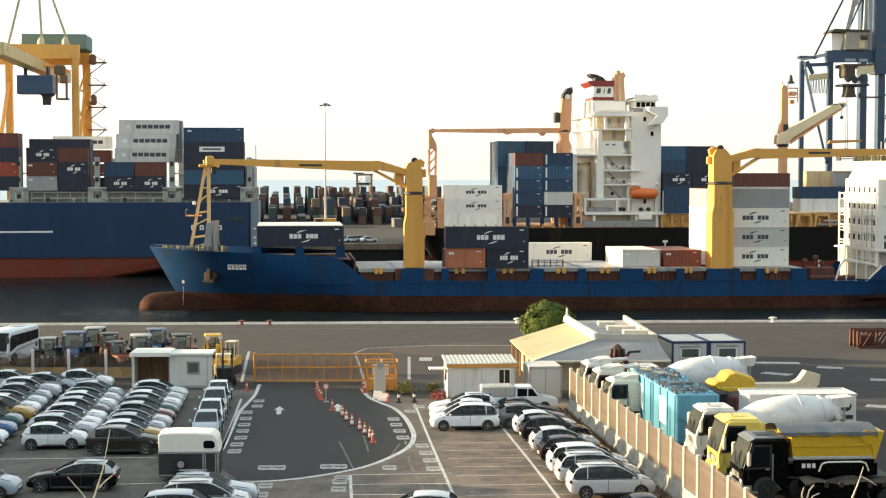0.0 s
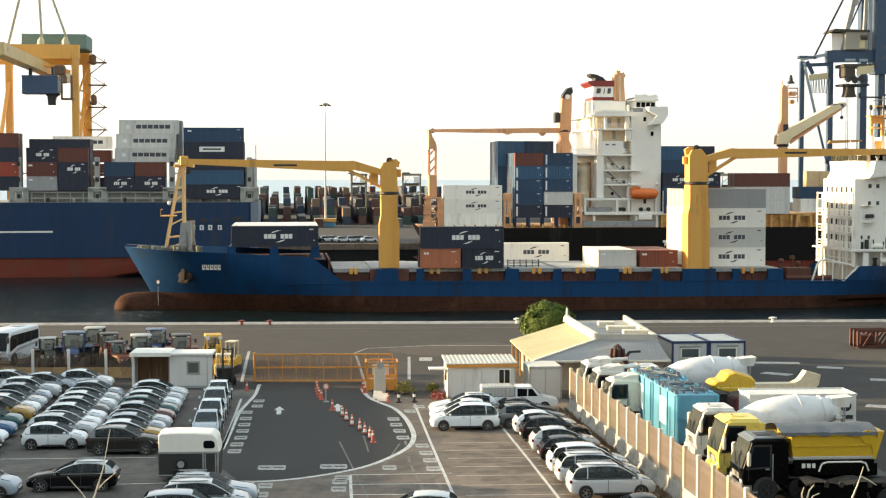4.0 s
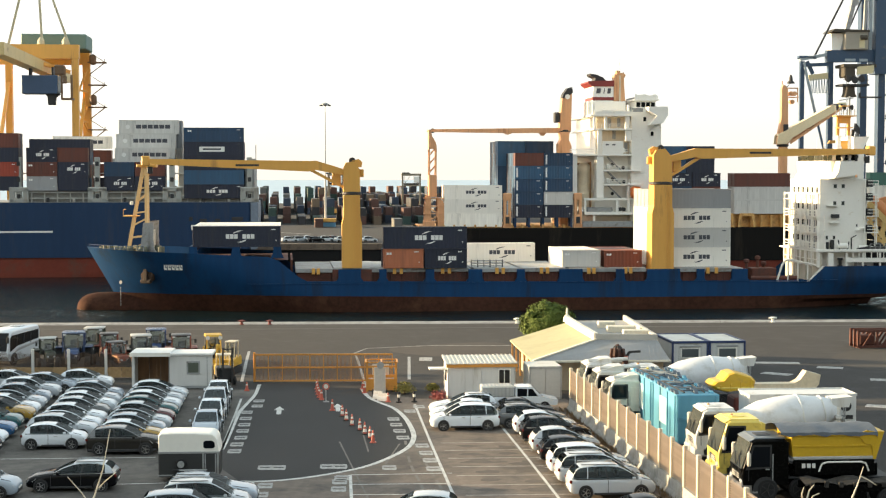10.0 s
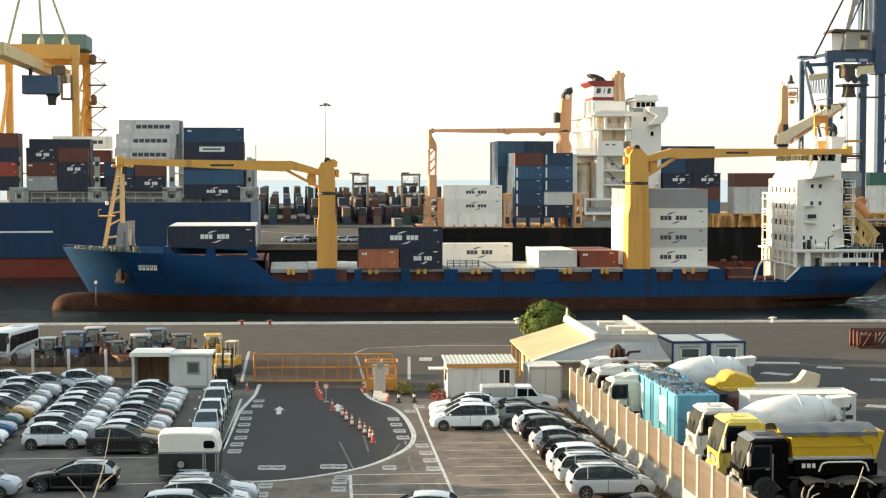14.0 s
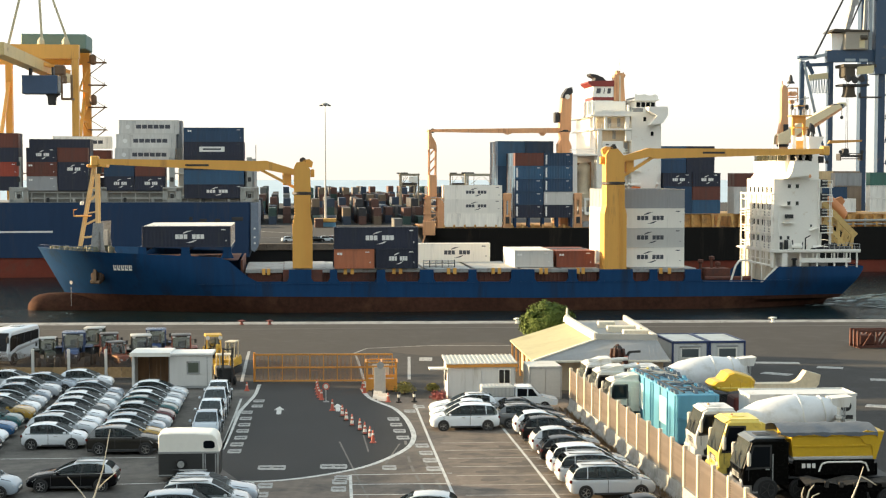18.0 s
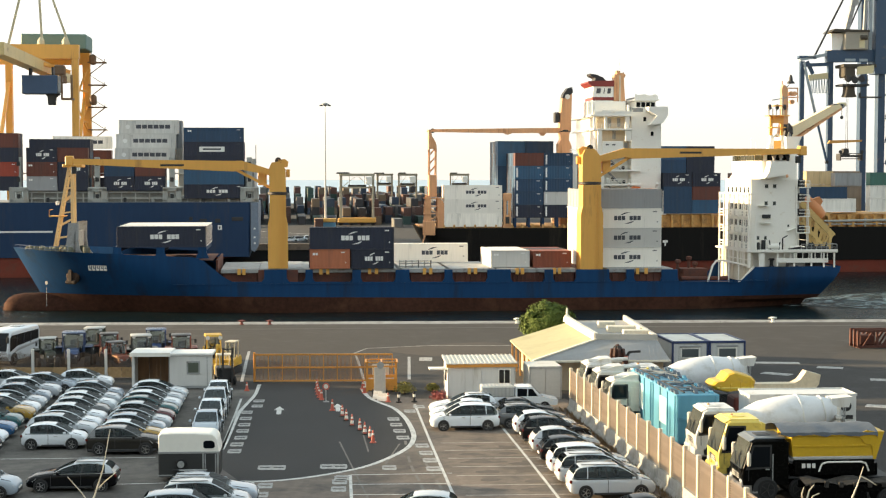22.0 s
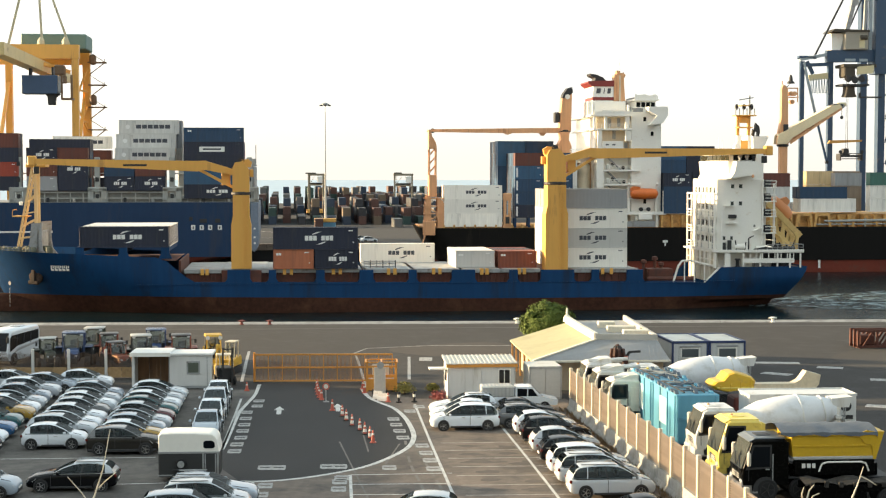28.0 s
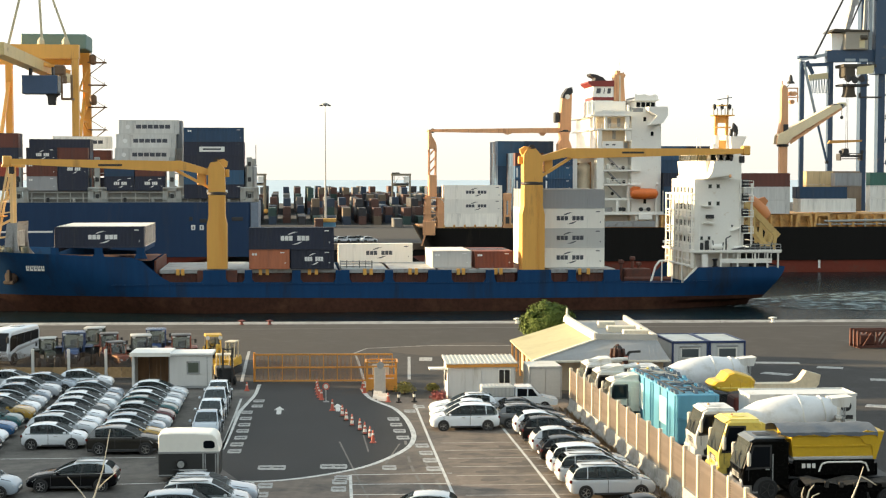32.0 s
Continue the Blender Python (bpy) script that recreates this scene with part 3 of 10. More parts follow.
# foremast: a lattice A-frame that takes the jib's head
fm = new("foremast")
fm.parent = feeder
mw = Shape()
for y in (8.4, 11.2):
    mw.beam((-38.9, y, 8.0), (-36.3, y, 22.0), 0.32)
    mw.beam((-35.8, y, 8.0), (-35.8, y, 22.4), 0.42)
for k in range(7):
    z = 9.2 + k * 1.9
    xl = -38.9 + (z - 8) / 14 * 2.7
    for y in (8.4, 11.2):
        mw.beam((xl, y, z), (-35.6, y, z + (0.3 if k % 2 else 1.2)), 0.22)
    mw.beam((xl, 8.4, z), (xl, 11.2, z), 0.2)
part("mast_frame", mw, mat("pale_mast_yellow", (0.72, 0.52, 0.26), 0.45, vary=0.1), fm)
part("mast_head", Shape().box(-37.2, -34.2, 7.8, 11.8, 22.0, 22.5, 0.1).box(-36.6, -35.4, 8.8, 10.8, 22.5, 23.2, 0.1), STEEL_Y, fm)
part("mast_platform", Shape().box(-39.3, -37.0, 8.0, 11.6, 14.4, 14.55).box(-39.3, -39.22, 8.0, 11.6, 15.4, 15.5).box(-39.3, -39.22, 8.0, 8.1, 14.5, 15.5), STEEL_Y, fm)
part("mast_light", Shape().box(-38.2, -37.7, 7.6, 8.1, 16.2, 16.8, 0.1), WHITE, fm)
# breakwater and forecastle gear
part("breakwater", Shape().prism([(-36.6, 8.0), (-33.2, 8.0), (-34.3, 9.4), (-34.5, 11.0), (-34.4, 13.6), (-36.0, 13.5)], 5.2, 5.5).prism([(-36.6, 8.0), (-33.2, 8.0), (-34.3, 9.4), (-34.5, 11.0), (-34.4, 13.6), (-36.0, 13.5)], 14.5, 14.8).box(-35.2, -34.9, 5.2, 14.8, 8.0, 12.2), GREY, feeder, "grey steel breakwater")
gear = Shape()
rng = random.Random(5)
for k in range(16):
    x = -42.5 + k * 0.62
    y = BEAM / 2 - min(7, half(x, 8)) * rng.uniform(0.1, 0.85)
    gear.lathe([(0.35, 8.0), (0.35, 8.5), (0.5, 8.7), (0.5, 9.3 + rng.random() * 0.7), (0.3, 9.9)], 8, "Z", (x, y, 0))
part("winches", gear, mat("weathered_green_grey", (0.12, 0.13, 0.10), 0.8, vary=0.4, scale=3), feeder)
rl = Shape()
prev = None
for k in range(11):
    x = -44.6 + k * 0.9
    p = Vector((x, BEAM / 2 - half(x, 9.4) * 0.97, 9.2))
    rl.tube(p, p + Vector((0, 0, 0.9)), 0.035, n=5)
    if prev:
        for h in (0.45, 0.9):
            rl.tube(prev + Vector((0, 0, h)), p + Vector((0, 0, h)), 0.03, n=5)
    prev = p
part("bow_rail", rl, HULL_BLUE, feeder)
anch = Shape().lathe([(1.0, -0.5), (1.25, -0.25), (1.1, 0.3), (0.6, 0.5)], 12, "Y", (0, 0, 0))
an = part("anchor_pocket", anch, mat("rust", (0.05, 0.028, 0.018), 0.9, vary=0.5, scale=2), feeder, "rusty anchor in its pocket")
an.matrix_basis = pose(-35.2, BEAM / 2 - half(-35.2, 5.5) + 0.12, 5.5, 0, 0, -32)
part("anchor", Shape().box(-0.35, 0.35, -0.9, -0.4, -1.1, 1.2, 0.1).box(-1.0, 1.0, -0.9, -0.4, -1.2, -0.6, 0.15), mat("rust_dark", (0.028, 0.018, 0.013), 0.9, vary=0.5, scale=2), an)
nm = Shape()
for i in range(5):
    nm.box(i * 0.62, i * 0.62 + 0.46, 0, 0.05, 0, 0.3).box(i * 0.62, i * 0.62 + 0.16, 0, 0.05, 0.3, 0.8).box(i * 0.62 + 0.3, i * 0.62 + 0.46, 0, 0.05, 0.42, 0.8)
nb = part("name_marks", nm, LOGO_W, feeder)
ya, yb = BEAM / 2 - half(-32.6, 6.9), BEAM / 2 - half(-30.0, 6.9)
nb.matrix_basis = pose(-32.6, ya - 0.18, 6.5, 12, 0, math.degrees(math.atan2(yb - ya, 2.6)))
# side supports under the forward boxes
for x in (-28.2, -21.8, -15.6):
    part("box_support", Shape().prism([(x - 1.0, 8.3), (x + 1.0, 8.3), (x + 0.6, 9.2), (x + 0.6, 10.1), (x - 0.6, 10.1), (x - 0.6, 9.2)], 0.2, 0.7).box(x - 0.4, x + 0.4, 0.4, BEAM - 0.4, 9.3, 10.1), HULL_BLUE, feeder)
part("rubbing_strake", Shape().box(-20, 72, -0.08, 0.05, 4.3, 4.42), HULL_BLUE, feeder)
dm = Shape()
dm.lathe([(0.28, -0.02), (0.28, 0.02)], 12, "Y", (0, 0, 3.6))
for k in range(6):
    dm.box(-0.035, 0.035, -0.02, 0.02, k * 0.5, k * 0.5 + 0.36)
o = part("draught_marks", dm, HATCH, feeder)
o.matrix_basis = pose(-39.7, BEAM / 2 - 2.62, 0.7, 0, 0, -35)

# superstructure
hs = new("superstructure")
hs.parent = feeder
hs["label"] = "white accommodation block with bridge and railings"
part("house_wall", Shape().box(69.75, 77.4, 2.6, 16.4, 6.3, 20.2, 0.08), WHITE, hs)
# bridge: a wheelhouse with a faceted bow front and sponsoned wings
front = [(71.9, 3.0), (70.8, 4.2), (70.35, 7.0), (70.3, 10.0), (70.35, 13.0), (70.8, 15.8), (71.9, 17.0), (76.2, 17.0), (76.2, 3.0)]
part("bridge_deck", Shape().prism([(x - 0.35 if x < 73 else x + 0.6, y) for x, y in front], 20.0, 20.3, "Z"), WHITE, hs)
part("bridge_front", Shape().grid([[(x - 0.25 * k if x < 73 else x, 10 + (y - 10) * (0.97 + 0.03 * k), 20.2 + 2.85 * k) for x, y in front] for k in (0.0, 0.3, 0.65, 1.0)], close=True), WHITE, hs)
part("wheelhouse", Shape().prism([(x + 0.12 if x < 73 else x, 10 + (y - 10) * 0.985) for x, y in front], 23.0, 24.1, "Z"), WHITE, hs)
olive = glass_mat("olive_bridge_glass", (0.045, 0.045, 0.028), 0.1)
for (xa, ya), (xb, yb) in zip(front[:6], front[1:7]):
    a, b = Vector((xa, ya, 0)), Vector((xb, yb, 0))
    d, nrm = (b - a).normalized(), Vector(((b - a).y, -(b - a).x, 0)).normalized()
    nrm = -nrm if nrm.x > 0 else nrm
    for k0, k1 in ((0.08, 0.48), (0.54, 0.94)):
        p0, p1 = a.lerp(b, k0) - nrm * 0.06, a.lerp(b, k1) - nrm * 0.06
        part("bridge_window", Shape().prism([(p0.x, p0.y), (p1.x, p1.y), (p1.x + nrm.x * 0.1, p1.y + nrm.y * 0.1), (p0.x + nrm.x * 0.1, p0.y + nrm.y * 0.1)], 23.1, 23.95, "Z"), olive, hs)
part("monkey_island", Shape().prism([(x - 0.2 if x < 73 else x + 0.3, 10 + (y - 10) * 1.03) for x, y in front], 24.1, 24.35, "Z"), WHITE, hs)
part("side_opening", Shape().box(72.5, 76.0, 2.93, 3.0, 23.15, 24.0), GLASS, hs)
for x in (73.4, 74.5, 75.6):
    part("bridge_gear", Shape().lathe([(0.22, 23.0), (0.22, 23.5), (0.36, 23.6), (0.3, 23.95)], 10, "Z", (x, 2.4, 0)), GREY if x < 75 else DARK, hs)
for y0, y1 in ((0.6, 3.0), (17.0, 19.4)):
    part("bridge_wing", Shape().prism([(72.4, 23.0), (76.2, 23.0), (76.2, 21.3), (75.6, 20.9), (71.4, 20.3), (72.0, 21.2)], y0, y1), WHITE, hs)
part("wing_lamp", Shape().lathe([(0.12, 20.4), (0.25, 20.6), (0.12, 20.9)], 8, "Z", (74.9, 0.5, 0)), STEEL_O, hs)
# galleries across the front, with doors and windows behind
for lev, z in enumerate((9.9, 12.45, 15.05, 17.7)):
    part("gallery", Shape().box(69.0, 69.75, 1.4, 17.2, z - 0.9, z - 0.78), WHITE, hs)
    for hgt in (0.12,) if lev == 3 else (-0.35, 0.12):
        part("gallery_rail", Shape().beam((69.05, 1.45, z + hgt), (69.05, 17.15, z + hgt), 0.12, 0.10 if hgt < 0 else 0.2).beam((69.05, 1.45, z + hgt), (70.4, 1.45, z + hgt), 0.12, 0.10 if hgt < 0 else 0.2), WHITE, hs)
    for k in range(9):
        part("rail_post", Shape().beam((69.05, 1.45 + k * 1.9625, z - 0.8), (69.05, 1.45 + k * 1.9625, z + 0.15), 0.08), WHITE, hs)
    for k in range(6):
        if k < 5:
            part("cabin_door", Shape().box(69.71, 69.765, 4.4 + k * 2.15, 4.95 + k * 2.15, z - 0.75, z + 1.2), GREY, hs)
        part("cabin_window", Shape().box(69.70, 69.77, 3.3 + k * 2.15, 4.05 + k * 2.15, z + 0.3, z + 1.2, 0.02), GLASS_LIGHT, hs)
for y in (1.4, 4.0, 6.65, 9.3, 11.95, 14.6, 17.2):
    part("gallery_post", Shape().box(68.95, 69.17, y - 0.12, y + 0.12, 6.3, 18.0), WHITE, hs)
part("gallery_post", Shape().box(70.2, 70.4, 1.35, 1.55, 8.8, 15.2), WHITE, hs)
# windows and fittings of the side
for x, z, w, h in ((72.3, 19.05, 0.32, 0.32), (73.6, 19.05, 0.32, 0.32), (72.25, 16.35, 0.3, 0.32), (73.6, 16.35, 0.3, 0.32), (75.9, 12.8, 0.18, 0.2), (71.0, 10.9, 0.24, 0.3), (72.2, 10.9, 0.24, 0.3)):
    wd_ = part("window", Shape().box(x - w * 0.8, x + w * 0.8, 2.57, 2.62, z - h * 0.8, z + h * 0.8, 0.03), GLASS_LIGHT, hs)
    part("window_rim", Shape().box(x - w, x + w, 2.56, 2.605, z + h * 0.8, z + h).box(x - w, x + w, 2.56, 2.605, z - h, z - h * 0.8), GREY, wd_)
part("side_locker", Shape().box(71.6, 72.8, 1.9, 2.6, 14.0, 14.6, 0.05), DARK, hs)
part("side_shelf", Shape().box(71.2, 73.0, 1.8, 2.6, 13.2, 13.35).box(70.9, 72.6, 1.8, 2.6, 15.9, 16.0), WHITE, hs)
part("side_pipe", Shape().tube((77.1, 2.5, 9.0), (77.1, 2.5, 19.8), 0.14, n=8), WHITE, hs)
part("awning", Shape().prism([(75.6, 12.0), (76.8, 12.5), (76.8, 12.6), (75.6, 12.1)], 1.4, 2.6), WHITE, hs)
# aft face: platforms, ladders and a hanging net of fittings
part("aft_house", Shape().box(77.4, 78.4, 4.6, 15.4, 9.0, 20.0, 0.06), WHITE, hs)
for z in (11.6, 14.2, 16.6, 18.8):
    pl = part("aft_platform", Shape().box(77.4, 79.2, 1.8, 6.0, z, z + 0.14), WHITE, hs)
    part("platform_rail", Shape().tube((79.1, 1.9, z), (79.1, 1.9, z + 1.1), 0.06, n=5).tube((77.4, 1.9, z + 1.1), (79.1, 1.9, z + 1.1), 0.06, n=5).tube((77.4, 1.9, z + 0.6), (79.1, 1.9, z + 0.6), 0.05, n=5), WHITE, pl)
    part("platform_locker", Shape().box(77.6, 78.6, 2.6, 4.2, z + 0.14, z + 1.3, 0.1), DARK, pl)
part("aft_ladder", Shape().beam((79.0, 2.2, 9.0), (79.0, 2.2, 19.5), 0.12).beam((79.0, 2.8, 9.0), (79.0, 2.8, 19.5), 0.12), WHITE, hs)
# boat deck and the poop below it
part("boat_deck", Shape().box(69.0, 83.3, 0.6, 19.4, 8.62, 8.9, 0.05), WHITE, hs)
part("deck_edge", Shape().box(68.5, 83.3, 0.5, 0.66, 8.75, 9.15, 0.03), WHITE, hs)
for x in (69.0, 70.6, 73.5, 76.2, 79, 81.0, 82.7):
    part("deck_pillar", Shape().box(x, x + (0.9 if x == 70.6 else 0.24), 0.75, 0.98, 6.3, 8.62), WHITE, hs)
part("deck_rail", Shape().box(73.4, 81.8, 0.70, 0.86, 7.05, 7.75, 0.03), WHITE, hs)
# poop house dark: shade under the boat deck put into its colour
part("poop_house", Shape().box(72.0, 82.0, 4.0, 16.0, 6.3, 8.62, 0.05), mat("dull_poop_paint", (0.045, 0.048, 0.052), 0.6, vary=0.25, scale=1), hs)
part("poop_locker", Shape().box(75.6, 78.4, 1.6, 3.6, 6.3, 7.6, 0.1), GREY, hs)
part("poop_winch", Shape().lathe([(0.7, 0), (0.7, 0.2), (0.4, 0.25), (0.4, 1.3), (0.7, 1.35), (0.7, 1.6)], 12, "Y", (80.4, 1.6, 7.1)), DARK, hs)
# free-fall lifeboat on its ramp
RAMP = mat("cream_ramp_paint", (0.62, 0.42, 0.16), 0.5, vary=0.12, scale=0.8, stain=(0.3, 0.18, 0.08), amount=0.2)
for y in (6.6, 9.4):
    part("ramp_rail", Shape().beam((79.3, y, 16.4), (84.8, y, 11.0), 0.4, 0.9), RAMP, hs, "cream free-fall lifeboat ramp")
    part("ramp_strut", Shape().beam((79.4, y, 13.4), (83.0, y, 9.6), 0.35, 0.5), RAMP, hs)
    for q in range(5):
        part("ramp_brace", Shape().beam((79.7 + q * 1.1, y, 15.8 - q * 1.1), (80.0 + q * 0.8, y, 12.6 - q * 0.8), 0.28), RAMP, hs)
    part("ramp_leg", Shape().beam((84.3, y, 11.2), (84.0, y, 8.9), 0.5), RAMP, hs)
    part("ramp_leg", Shape().beam((81.9, y, 13.0), (82.0, y, 8.9), 0.4), RAMP, hs)
bt = Shape().lathe([(0.1, -3.2), (0.9, -2.6), (1.25, -1.0), (1.3, 1.0), (1.0, 2.6), (0.2, 3.2)], 14, "X")
b = part("lifeboat", bt, mat("faded_orange_lifeboat", (0.62, 0.24, 0.09), 0.5, vary=0.1), hs, "orange free-fall lifeboat", True)
b.matrix_basis = pose(81.9, 8.0, 15.5, 0, 45, 0) @ Matrix.Diagonal((0.75, 0.75, 0.9, 1))
part("boat_canopy", Shape().prism([(-1.6, 0.9), (0.6, 1.0), (0.3, 2.0), (-0.9, 2.1)], -0.7, 0.7), mat("faded_orange_lifeboat", (0.62, 0.24, 0.09), 0.5, vary=0.1), b)
# funnel and the signal mast
part("funnel", Shape().prism([(77.0, 20.0), (78.7, 20.0), (78.7, 25.2), (79.5, 27.0), (76.9, 27.0), (77.0, 25.2)], 7.0, 13.0), WHITE, hs)
for x in (77.6, 78.4):
    part("exhaust_pipe", Shape().tube((x, 9.5, 26.8), (x + 0.2, 9.5, 28.2), 0.3, n=8), DARK, hs)
# lower posts white: sunlight on the mast put into the colour
for x, z0, z1, m_ in ((75.1, 24.3, 27.2, WHITE), (76.9, 24.3, 27.2, WHITE), (75.0, 27.2, 30.3, STEEL_Y), (76.8, 27.2, 30.3, STEEL_Y)):
    part("mast_post", Shape().beam((x, 9, z0), (x + 0.05, 9, z1), 0.62 if z0 < 27 else 0.42), m_, hs)
part("mast_web", Shape().prism([(75.2, 29.2), (76.7, 29.2), (76.7, 30.3), (75.2, 30.3)], 8.7, 9.3).prism([(75.2, 24.3), (76.8, 24.3), (76.6, 26.4), (75.4, 26.4)], 8.7, 9.3), STEEL_Y, hs)
part("topmast", Shape().beam((76.9, 9, 30.3), (76.95, 9, 33.6), 0.2), GREY, hs)
part("topmast_yard", Shape().beam((75.2, 9, 32.9), (77.6, 9, 33.3), 0.14), GREY, hs)
for z, w in ((30.3, 1.9), (28.4, 1.3), (31.9, 0.7)):
    part("mast_platform", Shape().box(75.9 - w * 0.8, 75.9 + w, 8.0, 10.0, z, z + 0.16), STEEL_Y, hs)
for k in range(6):
    part("stanchion", Shape().tube((74.4 + k * 0.62, 8.2, 30.4), (74.4 + k * 0.62, 8.2, 31.5), 0.09, n=5), GREY, hs)
    if k % 2 == 0:
        part("signal_lamp", Shape().lathe([(0.08, 31.3), (0.3, 31.5), (0.3, 32.0), (0.1, 32.2)], 8, "Z", (74.6 + k * 0.62, 8.4, 0)), DARK, hs)
part("radar_scanner", Shape().prism([(77.6, 28.0), (78.5, 27.4), (78.4, 28.6), (77.8, 29.2)], 8.3, 9.0), DARK, hs)
part("radar_mount", Shape().tube((78.1, 8.7, 26.9), (78.1, 8.7, 28.2), 0.12, n=6), GREY, hs)
for x, y, z in ((71.6, 6, 26.2), (73.0, 13, 27.0)):
    part("aerial", Shape().tube((x, y, 24.3), (x, y, z), 0.05, n=5), WHITE, hs)
part("satellite_dome", Shape().lathe([(0.1, 24.5), (0.6, 24.8), (0.6, 25.3), (0.3, 25.8)], 12, "Z", (73.6, 5.2, 0)), WHITE, hs, smooth=True)
part("stern_rail", Shape().tube((77.4, 0.7, 9.95), (83.2, 0.7, 9.95), 0.05, n=5).tube((83.2, 0.7, 9.95), (83.2, 19.3, 9.95), 0.05, n=5).tube((77.4, 0.7, 9.5), (83.2, 0.7, 9.5), 0.04, n=5), GREY, hs)
for k in range(8):
    part("rail_post", Shape().tube((77.4 + k * 0.828, 0.7, 8.85), (77.4 + k * 0.828, 0.7, 9.95), 0.05, n=5), GREY, hs)
part("mooring_winch", Shape().box(78.6, 80.2, 1.6, 3.4, 8.85, 9.3, 0.05).lathe([(0.6, 0), (0.6, 0.12), (0.34, 0.16), (0.34, 1.1), (0.6, 1.14), (0.6, 1.26)], 12, "Y", (79.4, 1.8, 9.55)), DARK, hs)
part("stores_davit", Shape().tube((74.6, 1.4, 8.85), (74.6, 1.4, 10.9), 0.12, n=8).tube((74.6, 1.4, 10.9), (75.4, 1.4, 11.3), 0.09, n=8), DARK, hs)
part("rescue_boat", Shape().lathe([(0.1, -1.0), (0.4, -0.9), (0.5, 0.6), (0.15, 1.0)], 10, "X", (73.2, 1.4, 9.6)), WHITE, hs, smooth=True)
part("vent_trunk", Shape().box(78.9, 82.4, 2.0, 3.2, 8.85, 9.55, 0.08), DARK, hs)
part("folded_gangway", Shape().prism([(75.2, 8.9), (78.8, 8.9), (78.6, 9.35), (77.4, 9.6), (75.6, 9.3)], 0.9, 1.5), DARK, hs)
part("boat_cradle", Shape().box(72.4, 74.2, 1.0, 1.9, 8.9, 9.1).beam((72.6, 1.2, 8.9), (72.4, 1.2, 10.6), 0.16).beam((73.9, 1.2, 8.9), (74.1, 1.2, 10.3), 0.16), DARK, hs)
for x in (70.6, 71.5):
    part("fire_locker", Shape().box(x, x + 0.55, 2.0, 2.5, 8.95, 10.2 + (x - 70.6) * 0.4, 0.05), DARK, hs)
for k in range(9):
    part("rail_post", Shape().box(73.6 + k * 1.0, 73.72 + k * 1.0, 0.68, 0.80, 7.75, 8.62), WHITE, hs)
for x in (73.0, 77.0, 79.2, 81.4):
    part("poop_gear", Shape().lathe([(0.45, 6.3), (0.45, 6.5), (0.28, 6.6), (0.28, 7.4), (0.5, 7.5), (0.4, 7.7)], 10, "Z", (x, 1.9, 0)), DARK, hs)
part("liferaft", Shape().lathe([(0.1, -0.75), (0.34, -0.7), (0.36, 0.7), (0.1, 0.75)], 12, "X", (76.5, 1.5, 9.35)), WHITE, hs, smooth=True)
# bowed white stair rail and the flight up from the main deck
part("stair_rail", Shape().tube((62.6, 1.6, 4.0), (63.4, 1.6, 6.6), 0.16, n=6).tube((63.4, 1.6, 6.6), (64.0, 1.6, 7.4), 0.16, n=6).tube((64.0, 1.6, 7.4), (65.2, 1.6, 7.5), 0.16, n=6).tube((65.2, 1.6, 7.5), (66.2, 1.6, 7.2), 0.14, n=6).tube((66.2, 1.6, 7.2), (69.6, 1.6, 6.4), 0.13, n=6), WHITE, hs, "white tubular stair rail")
for x, z in ((64.4, 7.4), (66.0, 7.2), (67.6, 6.9)):
    part("rail_post", Shape().tube((x, 1.6, 3.95), (x, 1.6, z), 0.10, n=6), WHITE, hs)
LOWER = mat("cream_lower_front", (0.60, 0.55, 0.45), 0.6, vary=0.1, scale=0.8, stain=(0.40, 0.33, 0.24), amount=0.25, streak=True)
part("lower_front", Shape().box(69.45, 69.74, 1.3, 17.6, 3.85, 8.62), LOWER, hs, "cream lower front wall")
for k in range(6):
    part("wall_stiffener", Shape().box(69.33, 69.45, 2.2 + k * 2.7, 2.4 + k * 2.7, 3.9, 6.3), LOWER, hs)
part("lower_rail", Shape().box(69.0, 69.25, 1.3, 17.3, 6.45, 6.75).box(69.0, 69.2, 1.3, 17.3, 7.4, 7.52), WHITE, hs)
for k in range(9):
    part("rail_post", Shape().box(69.05, 69.17, 1.35 + k * 1.97, 1.47 + k * 1.97, 6.6, 8.7), WHITE, hs)
part("ramp_edge", Shape().beam((67.4, 0.40, 4.15), (69.7, 0.40, 6.5), 0.22, 0.26), WHITE, hs)
part("deck_pipe", Shape().tube((58.5, 2, 4.6), (66, 2, 4.6), 0.35, n=8), DECK_RED, feeder)
part("deck_house", Shape().box(59, 63, 3, 6, 3.9, 6.1, 0.1), DECK_RED, feeder)
for x, h in ((58.6, 7.4), (60.4, 7.9), (61.4, 7.0)):
    part("vent_post", Shape().lathe([(0.25, 3.9), (0.25, h - 0.6), (0.5, h - 0.4), (0.45, h), (0.1, h + 0.1)], 10, "Z", (x, 4.6, 0)), DECK_RED, feeder)

# cargo of the feeder
rr = random.Random(3)


def load(a, row, z, length, colour, logo=0, tall=2.86):
    m = pose(a, 0.15 + row * 2.49, z)
    CARGO.append((put(container(length, colour, logo, 2, tall), pose(*SHIP0, 0, 0, YAW) @ m, "containers on the feeder ship"), m))


